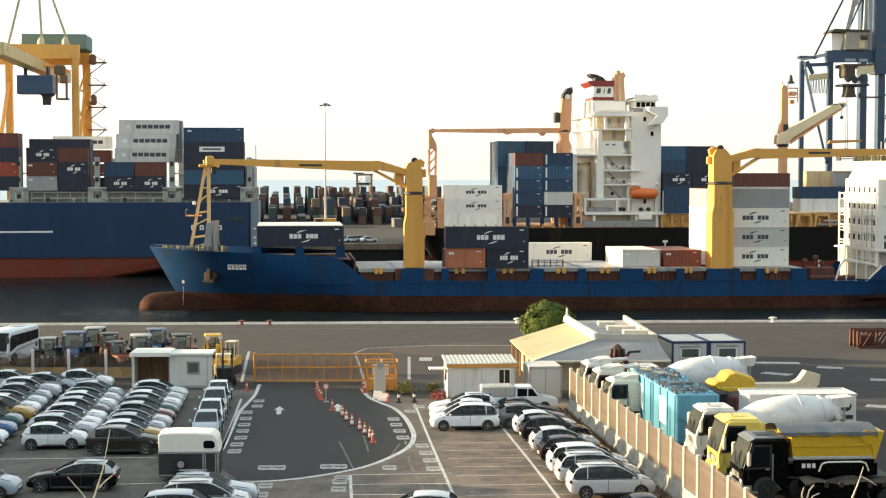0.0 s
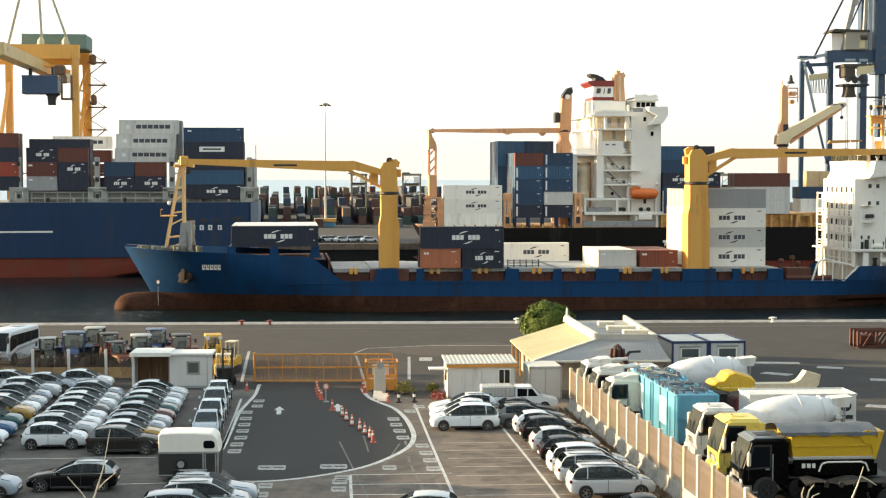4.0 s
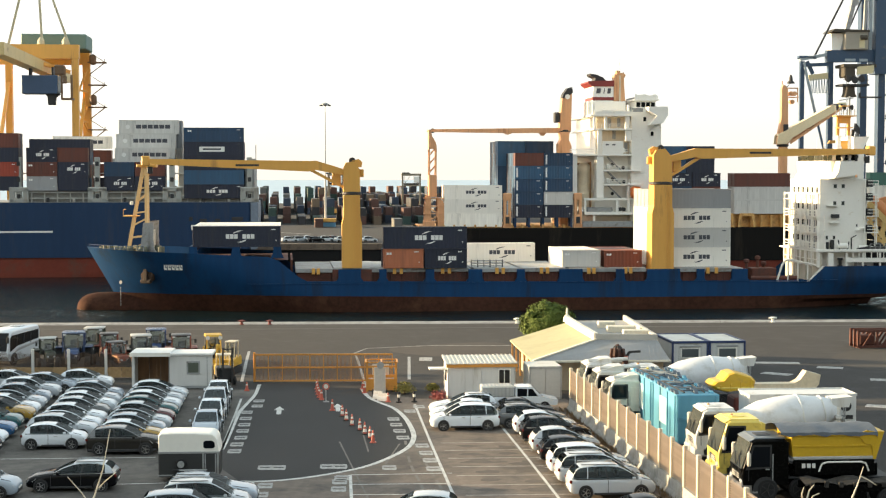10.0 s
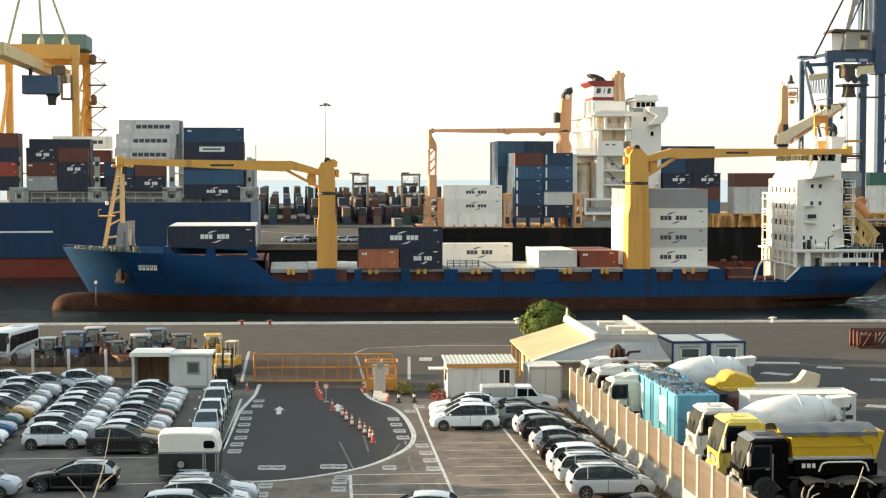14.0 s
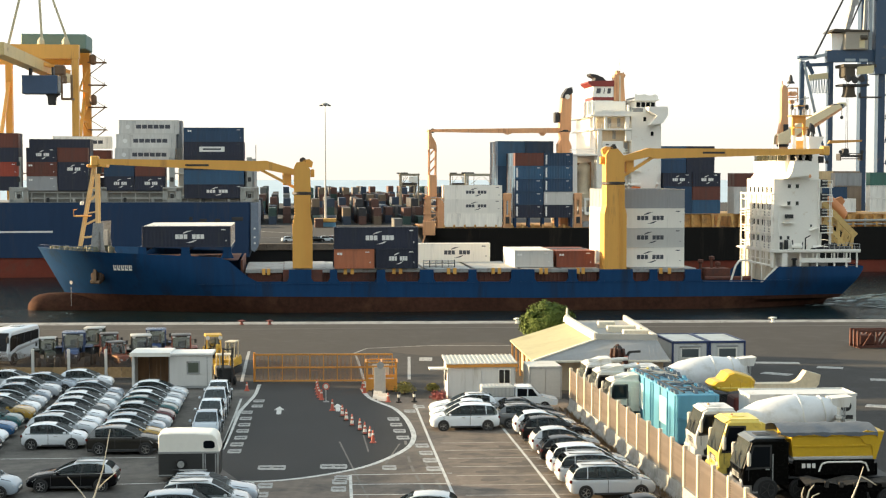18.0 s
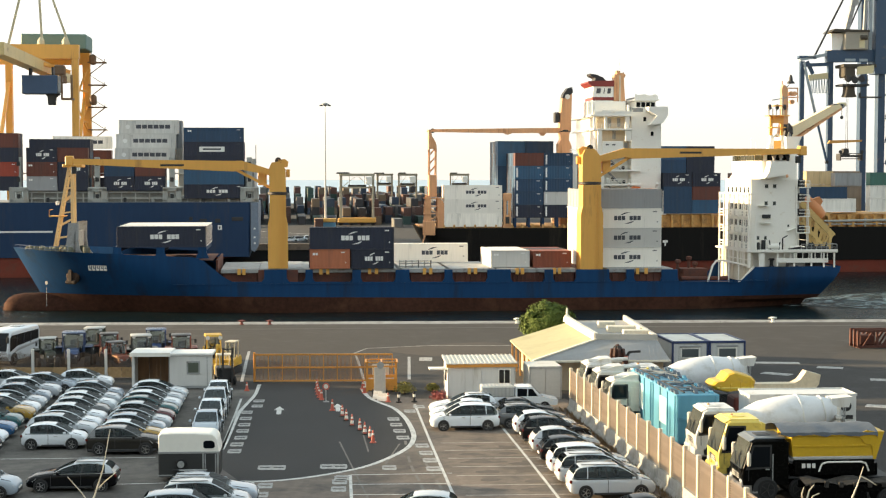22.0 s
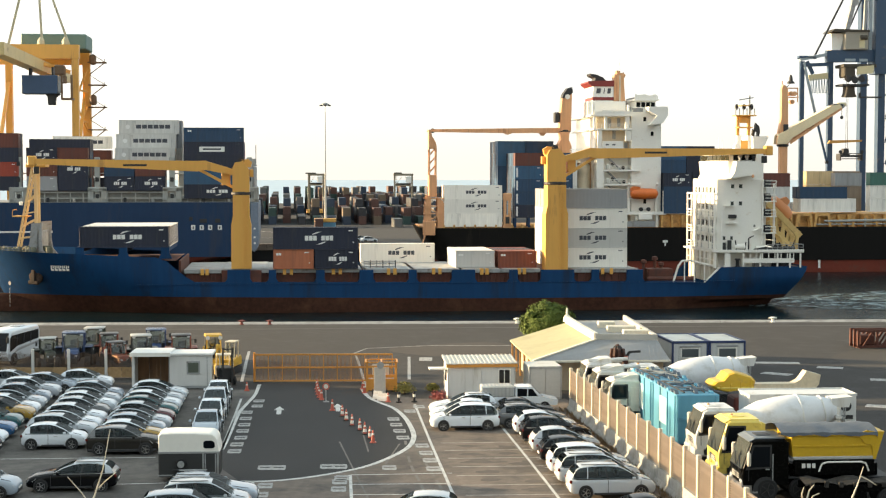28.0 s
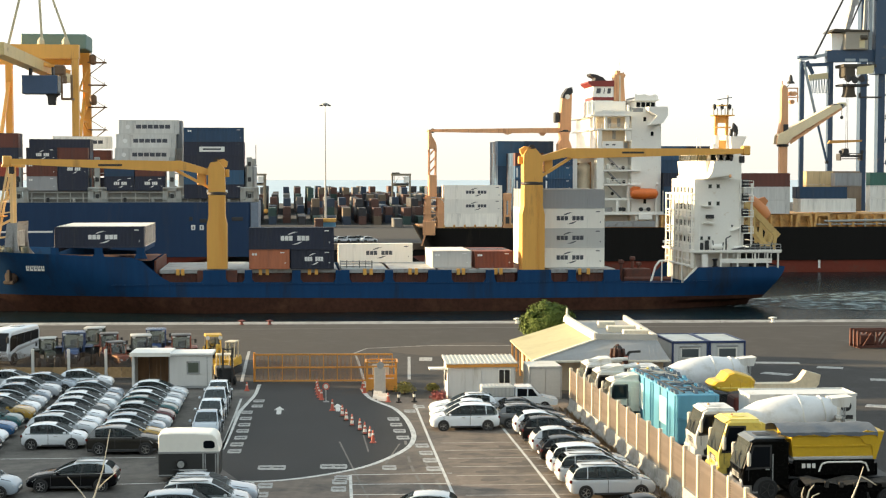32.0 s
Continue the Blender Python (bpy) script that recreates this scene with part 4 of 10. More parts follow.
for r in range(8):
    load(-28.2, r, 10.0, 13.1, "navy" if r == 0 else "white", 1 if r == 0 else 0, 3.1)
load(0.5, 0, 6.62, 6.06, "orange", 4, 2.95)
load(6.75, 0, 6.62, 6.5, "navy", 1, 2.95)
load(0.45, 0, 9.6, 12.8, "navy", 1, 3.3)
load(0.4, 1, 6.62, 12.19, "navy")
load(14.5, 7, 6.52, 12.19, "white", 2, 3.05)
rk = thing("lashing_rack", pose(*SHIP0, 0, 0, YAW) @ pose(14.3, 3.2, 6.52), "grey rack of lashing rods on a hatch cover", "rack")
for z in (0.15, 0.55, 0.95):
    part("shelf", Shape().box(0, 5.0, 0, 0.7, z, z + 0.12, 0.02), GREY, rk)
for k in range(6):
    part("rod_post", Shape().box(k * 0.97, k * 0.97 + 0.1, 0, 0.7, 0, 1.15), DARK if k % 2 else GREY, rk)
CARGO.append((rk, pose(14.3, 3.2, 6.52)))
for r in range(1, 6):
    load(28.5, r, 6.5, 6.06, "silver" if r == 1 else "white", 4 if r == 1 else 0, 2.6)
    load(35.1, r, 6.43, 6.06, "brown" if r == 1 else rr.choice(("brown", "white", "navy")), 4 if r == 1 else 0, 2.6)
for r in range(6):
    for tier in range(4):
        c = "grey" if tier == 3 else "white"
        load(43.6, r + 1.55, 6.34 + tier * 3.08, 12.19, "silver" if (tier == 1 and r < 2) else c, 2 if (r == 0 and tier < 3) else 0, 3.06 if tier < 3 else 3.0)
# ---- the two ships at the far quay: local x to the right, y away, z up from the water ----
BERTH = (0.0, 311.0, WATER_Z)


def berthed(name, label):
    return thing(name, pose(*BERTH, 0, 0, YAW), label, "ship")


navy = berthed("container_ship", "large navy-blue container ship moored at the far quay")


def plate(x0, x1, y0, y1, z0, z1, r, n=8, tuck=0.0):
    """A hull side with a rounded right-hand quarter; tuck draws its foot in towards the stern."""
    rows = []
    for z in (z0, (z0 + z1) / 2, z1):
        k = 0 if z1 == z0 else (z1 - z) / (z1 - z0)
        e = x1 - tuck * k
        ring = [(x0, y0, z)] + [(e - r - 22 * q, y0, z) for q in (1, 0.5)]
        for i in range(n + 1):
            a = math.pi / 2 * i / n
            ring.append((e - r + r * math.sin(a), y0 + r - r * math.cos(a), z))
        for i in range(n + 1):
            a = math.pi / 2 * i / n
            ring.append((e - r + r * math.cos(a), y1 - r + r * math.sin(a), z))
        ring.append((x0, y1, z))
        rows.append(ring)
    return Shape().grid(rows)


part("lower_hull", plate(-190, -41.0, 0.3, 29.7, -2, 4.0, 6, tuck=34), ANTIFOUL_R, navy, "red antifouling", True)
part("upper_hull", plate(-190, -39.65, 0, 30, 4.0, 15.2, 0.8, tuck=0.3), HULL_NAVY, navy, "navy topsides", True)
part("deck", Shape().box(-190, -40.0, 0.6, 29.4, 14.6, 15.25), GREY, navy)
part("hull_stripe", Shape().box(-150, -79.5, -0.05, 0.02, 9.1, 9.45), LOGO_W, navy)
for x in (-51.35, -49.64, -47.92, -45.97):
    wm = part("hull_mark", Shape().box(x - 0.42, x + 0.42, -0.08, 0.02, 9.53, 10.53, 0.15), LOGO_W, navy)
    part("mark_sign", Shape().box(x - 0.12, x + 0.12, -0.11, -0.08, 9.73, 10.28, 0.05), DARK, wm)
for x, w, z in ((-51.8, 0.5, 11.8), (-49.3, 0.9, 11.4), (-46.4, 0.7, 11.4), (-42.4, 1.3, 11.75)):
    part("fairlead", Shape().box(x - w, x + w, -0.06, 0.4, z - 0.55, z + 0.55, 0.25), DARK, navy)
part("transom", Shape().prism([(-39.7, 5.4), (-38.9, 5.0), (-38.3, 5.8), (-38.1, 8.0), (-38.1, 15.1), (-39.7, 15.1)], 0.12, 29.8), mat("pale_blue_transom", (0.15, 0.19, 0.25), 0.5, vary=0.15, scale=0.4), navy, "pale blue-grey transom")
for z in (6.6, 7.8, 9.6):
    part("stern_mark", Shape().box(-39.1, -38.7, 0.06, 0.13, z, z + 0.35), LOGO_W, navy)
LASH = mat("pale_lashing_grey", (0.34, 0.35, 0.33), 0.6, vary=0.12, scale=0.8, stain=(0.28, 0.24, 0.19), amount=0.25, streak=True)
for x in (-86.2, -70.6, -55.6, -39.9):
    lt = part("lashing_bridge", Shape().box(x - 0.8, x + 0.8, 0.5, 29.5, 15.2, 16.2).box(x - 0.55, x + 0.55, 0.6, 1.4, 15.2, 24.4, 0.1).box(x - 0.7, x + 0.7, 28.6, 29.4, 15.2, 24.4, 0.1).box(x - 0.5, x + 0.5, 0.8, 29.2, 18.0, 18.2).box(x - 0.5, x + 0.5, 0.8, 29.2, 21.0, 21.2)
              .box(x - 1.9, x - 0.75, 0.3, 1.5, 15.2, 18.2, 0.15).box(x + 0.75, x + 1.9, 0.3, 1.5, 15.2, 18.2, 0.15).box(x - 1.9, x + 1.9, 0.3, 1.5, 17.3, 18.3, 0.15).box(x - 1.9, x + 1.9, 0.3, 1.5, 15.2, 15.8), LASH, navy, "grey lashing bridge")
    for z in (16.0, 19.4, 22.6):
        part("bridge_hole", Shape().box(x - 0.35, x + 0.35, 0.44, 0.62, z, z + 0.9, 0.1), DARK, lt)
for x0, x1 in ((-85, -72.2), (-70, -56), (-53.8, -41)):
    # hatch grey darkened: shade behind the rails put into the colour
    part("hatch_cover", Shape().box(x0, x1, 1.4, 28, 15.2, 17.55 if x0 < -60 else 15.92, 0.1), mat("weathered_hatch", (0.19, 0.19, 0.175), 0.7, vary=0.25, scale=0.8), navy)
    for z in (15.9, 17.1):
        part("side_rail", Shape().box(x0, x1, 0.9, 1.1, z, z + 0.3), LASH, navy)
    for k in range(5):
        xx = x0 + (x1 - x0) * (k + 0.5) / 5
        part("rail_stanchion", Shape().box(xx - 0.12, xx + 0.12, 0.85, 1.2, 15.2, 17.3), LASH, navy)
        if k % 2:
            part("deck_fitting", Shape().box(xx + 0.4, xx + 1.0, 0.7, 1.2, 15.2, 15.9 + 0.25 * (k % 3), 0.1), LASH if k == 3 else DARK, navy)
part("stern_house", Shape().box(-40.9, -38.9, 2.0, 28, 15.2, 22.6, 0.1), GREY, navy)
part("stern_rail", Shape().tube((-38.6, 3, 22.6), (-38.6, 3, 27), 0.08, n=5).box(-40.6, -38.4, 2.2, 4.4, 22.6, 22.8), GREY, navy)


def stow(a, row, z, length, colour, logo=0, tall=2.86, grp="containers on the moored ship"):
    colour, tall = ("maroon" if colour == "brown" else colour), (2.895 if tall == 2.86 else tall)
    put(container(length, colour, logo, 2 if logo and row == 0 else 1, tall), pose(*BERTH, 0, 0, YAW) @ pose(a, 0.5 + row * 2.49, z), grp)


rb = random.Random(11)
dull = ("navy", "blue", "brown", "navy", "red", "grey", "black", "blue")


def bay(a, near, rows, z0=17.6, long=True):
    """near: tiers of the near row from below, each a list of (length, colour, logo); rows: tiers of each row behind."""
    for t, tier in enumerate(near):
        x = a
        for length, colour, logo in tier:
            stow(x, 0, z0 + t * 2.9, length, colour, logo)
            x += length + 0.1
    for r, n in enumerate(rows):
        for t in range(n):
            stow(a, r + 1, z0 + t * 2.9, 12.19, rb.choice(dull))


bay(-98.3, [[(12.19, "navy", 0)], [(12.19, "red", 4)], [(12.19, "navy", 0)], [(12.19, "brown", 0)]], (4,))
bay(-84.6, [[(6.06, "grey", 4), (6.06, "navy", 0)], [(6.06, "brown", 4), (6.06, "navy", 1)], [(6.06, "navy", 1), (6.06, "brown", 0)]], ())
for r in (1, 2, 6):
    for t in range(4):
        col = "white" if (r, t) == (6, 3) else rb.choice(("navy", "blue", "black", "brown"))
        stow(-84.4 if r < 3 else -81.6, r, 17.6 + t * (2.63 if r < 3 else 2.92), 12.19, "navy" if r == 1 and t == 3 else col, 3 if col == "white" else 0, 2.59)
bay(-69.2, [[(6.06, "navy", 1), (6.06, "navy", 1)], [(6.06, "blue", 0), (6.06, "brown", 0)]], (2,))
for t in range(3):
    stow(-67.3 + (0.0 if t < 2 else 0.6), 1 if t == 0 else 2, 23.4 + t * 2.9, 12.19, "silver", 3)
    for r in range(3, 5):
        stow(-66.2, r, 23.4 + t * 2.9, 12.19, rb.choice(("grey", "black", "silver")))
bay(-53.2, [[(12.19, "navy", 1)], [(12.19, "sky", 0)], [(12.19, "navy", 0)], [(12.19, "navy", 5)], [(12.19, "blue", 4)]], (4, 4, 4), 15.95)

black = berthed("container_ship", "black-hulled container ship with white house moored at the far quay")
part("lower_hull", plate(-0.0, 175, 0.3, 27.7, -2, 2.6, 6, tuck=9), ANTIFOUL_R, black, "red boot-topping", True).matrix_basis = pose(170.5, 28, 0, 0, 0, 180)
part("upper_hull", plate(-0.0, 175, 0, 28, 2.6, 9.7, 5, tuck=4), HULL_BLACK, black, "black topsides", True).matrix_basis = pose(170.5, 28, 0, 0, 0, 180)
part("deck", Shape().box(-3.5, 170, 0.5, 27.5, 9.3, 9.75), mat("orange_brown_deck", (0.36, 0.17, 0.05), 0.75, vary=0.25, scale=0.5, stain=(0.15, 0.07, 0.03), amount=0.4), black)
part("white_mark", Shape().box(80.7, 81.2, -0.05, 0.0, 0.9, 2.6).box(46.7, 47.8, -0.05, 0, 6.5, 7.0).box(47.1, 47.4, -0.05, 0, 5.8, 6.5), LOGO_W, black)
ocoam = mat("orange_brown_steel", (0.64, 0.36, 0.12), 0.65, vary=0.2, scale=0.6, stain=(0.22, 0.1, 0.04), amount=0.35)
for x0, x1 in ((0.0, 12.6), (14.4, 27.4), (46.5, 57.6), (61.5, 74.8), (76.4, 89.4), (91.0, 104.5), (106, 120)):
    hc = part("hatch_coaming", Shape().box(x0, x1, 1.5, 26.5, 9.7, 12.4 if x0 > 40 else 9.9, 0.08), ocoam, black, "orange-brown hatch coaming")
    k = x0
    while k < x1:
        part("stay", Shape().box(k, k + 0.4, 0.4, 1.6, 9.7, 12.2 if x0 > 40 else 10.4), ocoam, hc)
        k += 2.2
for x in (13.6, 28.6):
    tw = part("lashing_tower", Shape().box(x - 0.9, x + 0.9, 0.4, 27.6, 9.7, 10.4).box(x - 0.8, x - 0.2, 0.4, 1.3, 9.7, 16.0, 0.1).box(x + 0.2, x + 0.8, 0.4, 1.3, 9.7, 16.0, 0.1).box(x - 0.9, x + 0.9, 0.4, 1.4, 15.4, 17.0, 0.2).box(x - 0.8, x + 0.8, 0.4, 1.3, 9.7, 12.4, 0.2), STEEL_O, black, "orange lashing tower")
    part("tower_hole", Shape().box(x - 0.4, x + 0.4, 0.3, 0.42, 10.6, 12.0, 0.2), DARK, tw)
# orange stern tower and stair at the left end
st_ = new("stern_tower")
st_.parent = black
st_["label"] = "orange stern tower with a jib rest"
for y in (0.6, 3.4):
    part("tower_post", Shape().prism([(-3.7, 9.0), (-2.2, 9.0), (-2.4, 12.4), (-2.5, 16.4), (-3.4, 16.4), (-3.7, 14.0)], y, y + 0.5), STEEL_O, st_)
    part("tower_post", Shape().prism([(-1.1, 9.7), (0.4, 9.7), (0.4, 14.6), (-0.2, 15.6), (-1.1, 16.2)], y, y + 0.5), STEEL_O, st_)
for z in (11, 12.6, 14.2, 15.8):
    part("landing", Shape().box(-3.8, 0.2, 0.4, 4.0, z, z + 0.2), STEEL_O, st_)
part("stair", Shape().beam((-4.4, 0.4, 6.0), (-3.2, 0.4, 10.0), 0.3), STEEL_O, st_)
part("stair", Shape().beam((-3.4, 0.5, 11), (-0.6, 0.5, 12.6), 0.25), STEEL_O, st_)
part("stair", Shape().beam((-0.6, 0.5, 12.6), (-3.4, 0.5, 14.2), 0.25), STEEL_O, st_)
part("stern_bulwark", Shape().box(-4.2, -1.6, 0.3, 0.6, 8.2, 11.2, 0.1), STEEL_O, st_)
part("rest_box", Shape().box(-2.8, -1.1, 1.6, 4.0, 16.2, 20.8, 0.1), STEEL_O, st_)
for y in (1.9, 3.7):
    part("rest_post", Shape().beam((-2.65, y, 20.8), (-2.65, y, 26.4), 0.28).beam((-1.3, y, 20.8), (-1.25, y, 26.4), 0.28), STEEL_O, st_)
    for k in range(3):
        part("rest_brace", Shape().beam((-2.65, y, 21.2 + k * 1.8), (-1.3, y, 22.8 + k * 1.8), 0.16), STEEL_O, st_)
part("rest_head", Shape().prism([(-2.8, 26.2), (-1.1, 26.2), (-1.3, 27.6), (-2.1, 28.8), (-2.3, 30.2), (-2.8, 30.2)], 1.7, 3.9), STEEL_O, st_)
cr = new("deck_crane")
cr.parent = black
cr["label"] = "orange deck crane with a thin jib"
part("pedestal", Shape().prism([(26.2, 9.7), (28.6, 9.7), (28.6, 27.0), (28.0, 28.4), (28.2, 30.0), (26.2, 30.0), (26.4, 28.4), (25.8, 27.4)], 8.0, 11.0), STEEL_O, cr)
part("slewing_ring", Shape().lathe([(1.3, 29.9), (1.45, 30.0), (1.45, 30.4), (1.3, 30.5)], 16, "Z", (27.3, 9.5, 0)), DARK, cr)
part("crane_house", Shape().prism([(26.0, 30.2), (28.5, 30.2), (28.7, 38.0), (28.2, 39.0), (27.2, 38.4), (26.6, 37.2)], 8.2, 10.8), STEEL_O, cr)
part("crane_cap", Shape().prism([(26.6, 37.2), (27.2, 37.2), (28.9, 38.4), (28.7, 39.6), (27.8, 39.4), (26.8, 38.0)], 8.1, 10.9), DARK, cr)
part("crane_lamp", Shape().lathe([(0.05, -0.1), (0.55, -0.1), (0.55, 0.0), (0.05, 0.0)], 12, "Y", (27.7, 8.1, 37.5)), WHITE, cr)
part("crane_cab", Shape().box(25.0, 26.1, 8.4, 10.2, 32.0, 34.2, 0.15), DARK, cr)
part("jib", Shape().prism([(26.6, 29.8), (26.6, 30.9), (-1.0, 30.5), (-2.4, 30.3), (-2.4, 29.95), (14.0, 29.75), (15.0, 29.4), (16.0, 29.75)], 8.7, 10.3), STEEL_O, cr)
part("jib_lug", Shape().prism([(21.6, 29.9), (22.2, 29.2), (22.8, 29.2), (23.4, 29.9)], 9.2, 9.8), STEEL_O, cr)
part("jib_head", Shape().lathe([(0.5, -0.3), (0.5, 0.3)], 12, "Y", (-1.2, 9.5, 30.2)), DARK, cr)
cr2 = new("deck_crane")
cr2.parent = black
cr2["label"] = "orange deck crane with a raised cream jib"
part("pedestal", Shape().box(74.9, 76.6, 8.3, 9.9, 9.7, 27.0, 0.2), STEEL_O, cr2)
part("slewing_ring", Shape().lathe([(1.0, 26.9), (1.3, 27.0), (1.3, 27.4), (1.0, 27.5)], 16, "Z", (75.7, 9.2, 0)), DARK, cr2)
part("crane_house", Shape().prism([(74.3, 27.4), (76.7, 27.4), (76.6, 31.6), (76.5, 39.5), (76.0, 40.2), (75.35, 40.4), (75.1, 39.4), (75.1, 33.0), (74.4, 29.6)], 8.3, 9.5), STEEL_O, cr2)
part("mast_finial", Shape().tube((75.4, 9, 40.3), (75.4, 9, 41.2), 0.12, n=6), STEEL_O, cr2)
part("crane_cab", Shape().box(75.5, 76.5, 7.7, 8.35, 29.9, 31.8, 0.1), DARK, cr2)
part("winch_deck", Shape().box(76.5, 78.9, 8.3, 9.9, 37.6, 37.8).box(76.5, 78.8, 8.4, 9.8, 39.6, 39.8).box(78.6, 78.8, 8.4, 8.6, 36.6, 39.7), STEEL_O, cr2)
for x, z in ((77.2, 38.0), (78.1, 38.0), (77.6, 36.2)):
    part("winch", Shape().lathe([(0.25, -0.7), (0.5, -0.65), (0.35, -0.4), (0.35, 0.4), (0.5, 0.65), (0.25, 0.7)], 10, "Y", (x, 9.2, z + 0.5)), STEEL_O, cr2)
part("crane_top", Shape().lathe([(0.85, 40.7), (0.8, 41.0), (0.45, 41.3), (0.4, 42.0), (0.15, 42.6)], 10, "Z", (77.4, 9.2, 0)).tube((76.3, 9.2, 39.6), (77.3, 9.2, 40.9), 0.08, n=5), DARK, cr2)
# cream of the jib's upper chords, with sunlight put into the colour
cream_j = mat("cream_jib_paint", (0.82, 0.67, 0.43), 0.5, vary=0.1, scale=0.7)
for y in (7.5, 9.9):
    part("chord", Shape().prism([(73.9, 27.5), (74.2, 29.5), (86.1, 35.9), (88.0, 36.2), (88.4, 35.5), (77.4, 28.9), (76.2, 27.5)], y, y + 0.2), cream_j, cr2)
    part("chord", Shape().prism([(77.0, 27.5), (88.5, 35.1), (88.4, 35.5), (76.8, 28.0)], y - 0.05, y + 0.25), STEEL_O, cr2)
    for k in range(5):
        a = k / 4.6
        part("rung", Shape().beam((78.2 + 9.6 * a, y + 0.1, 29.4 + 5.7 * a), (79.0 + 9.3 * a, y + 0.1, 28.9 + 6.1 * a), 0.3, 0.3), STEEL_O, cr2)
part("jib_deck", Shape().prism([(74.2, 29.35), (86.1, 35.75), (86.1, 35.9), (74.2, 29.5)], 7.7, 9.9), cream_j, cr2)
for k in range(4):
    part("cross_tie", Shape().box(77.6 + k * 2.6, 77.9 + k * 2.6, 7.7, 9.9, 29.3 + k * 1.55, 29.6 + k * 1.55), STEEL_O, cr2)
part("jib_head", Shape().box(86.6, 88.8, 7.6, 9.9, 35.7, 36.3, 0.2), DARK, cr2)
part("jib_sheave", Shape().lathe([(0.1, -0.3), (0.5, -0.3), (0.5, 0.3), (0.1, 0.3)], 12, "Y", (88.9, 8.8, 35.8)), GREY, cr2)
# house
bh = new("superstructure")
bh.parent = black
bh["label"] = "tall white accommodation block with open galleries"
CREAMW = mat("cream_ship_paint", (0.62, 0.52, 0.38), 0.5, vary=0.12, scale=0.8, stain=(0.45, 0.34, 0.2), amount=0.2, streak=True)
REDF = mat("red_funnel_paint", (0.22, 0.030, 0.025), 0.5, vary=0.12)
part("house_block", Shape().box(40.3, 46.8, 2.2, 25.8, 9.7, 34.1, 0.1), WHITE, bh)
part("gallery_block", Shape().box(33.0, 40.3, 5.0, 24.0, 9.7, 24.9, 0.1), WHITE, bh)
part("gallery_block", Shape().box(32.9, 40.3, 4.2, 25.0, 24.9, 33.2, 0.1), WHITE, bh)
for z, x0, x1 in ((33.1, 31.4, 40.4), (30.2, 32.0, 40.4), (24.8, 26.9, 40.4), (21.5, 34.2, 42.2), (18.5, 34.2, 42.2)):
    part("gallery_deck", Shape().box(x0, x1, 1.2, 26.8 if x1 < 41 else 4.6, z, z + 0.36, 0.05), WHITE, bh)
    part("gallery_rail", Shape().tube((x0 + 0.1, 1.3, z + 1.3), (x1, 1.3, z + 1.3), 0.05, n=5).tube((x0 + 0.1, 1.3, z + 0.9), (x1, 1.3, z + 0.9), 0.04, n=5), WHITE, bh)
    n_ = int((x1 - x0) / 1.4)
    for k in range(n_ + 1):
        part("rail_post", Shape().tube((x0 + 0.1 + k * (x1 - x0 - 0.2) / n_, 1.3, z + 0.3), (x0 + 0.1 + k * (x1 - x0 - 0.2) / n_, 1.3, z + 1.3), 0.05, n=5), WHITE, bh)
# pillars and bulwarks of the upper galleries
for x, z0, z1, w in ((32.0, 30.5, 33.1, 0.5), (34.4, 30.5, 33.1, 0.6), (38.9, 30.5, 33.1, 0.9), (38.9, 27.9, 30.2, 1.2), (32.9, 25.1, 30.2, 1.0)):
    part("gallery_pillar", Shape().box(x, x + w, 1.5, 2.1, z0, z1, 0.1), WHITE, bh)
blw = part("gallery_bulwark", Shape().box(33.9, 38.4, 1.25, 1.45, 25.1, 27.9, 0.05), WHITE, bh)
for x in (34.6, 36.0):
    part("scupper", Shape().box(x, x + 0.7, 1.22, 1.26, 27.0, 27.25), DARK, blw)
part("gallery_bulwark", Shape().box(32.2, 40.2, 1.25, 1.4, 33.5, 34.2, 0.03), WHITE, bh)
# cream wall: warm shade of the gallery recess put into its colour
part("gallery_bulkhead", Shape().box(33.2, 40.2, 4.0, 4.2, 25.2, 33.0), CREAMW, bh)
for x, z in ((35.6, 31.0), (37.6, 31.0), (36.6, 28.4), (39.2, 25.8)):
    part("gallery_door", Shape().box(x, x + 0.75, 3.92, 4.0, z, z + 1.8, 0.03), GREY, bh)
for x, z in ((36.9, 23.0), (39.2, 22.3), (36.9, 19.9), (36.9, 16.8), (39.4, 19.3)):
    part("porthole", Shape().lathe([(0.02, -0.05), (0.38, -0.05), (0.38, 0.0), (0.02, 0.0)], 12, "Y", (x, 5.0, z)), DARK, bh)
for x, z in ((35.0, 22.0), (35.0, 19.0), (38.2, 25.4), (35.7, 25.4)):
    part("deck_locker", Shape().box(x, x + 0.7, 2.2, 3.0, z, z + 1.1, 0.1), WHITE, bh)
for z0 in (15.9, 18.8, 21.8):
    part("stair", Shape().beam((35.2, 2.6, z0 + 2.8), (38.2, 2.6, z0), 0.8, 0.22), GREY, bh)
# open bay under the overhanging deck, with its corner columns and a vent
part("bay_column", Shape().box(27.3, 28.6, 1.4, 2.4, 9.7, 24.8, 0.1), WHITE, bh)
part("bay_column", Shape().box(32.7, 34.3, 1.4, 2.4, 15.9, 24.8, 0.1), WHITE, bh)
part("bay_column", Shape().box(27.3, 28.6, 24.6, 25.6, 9.7, 24.8, 0.1), WHITE, bh)
part("vent_house", Shape().lathe([(2.0, 14.0), (2.2, 16.8), (1.7, 17.4), (1.5, 20.6), (1.9, 21.2), (1.9, 22.4), (1.2, 23.4)], 16, "Z", (30.6, 5.6, 0)), mat("cream_paint", (0.70, 0.60, 0.44), 0.5), bh, "cream ventilator in the open bay", True)
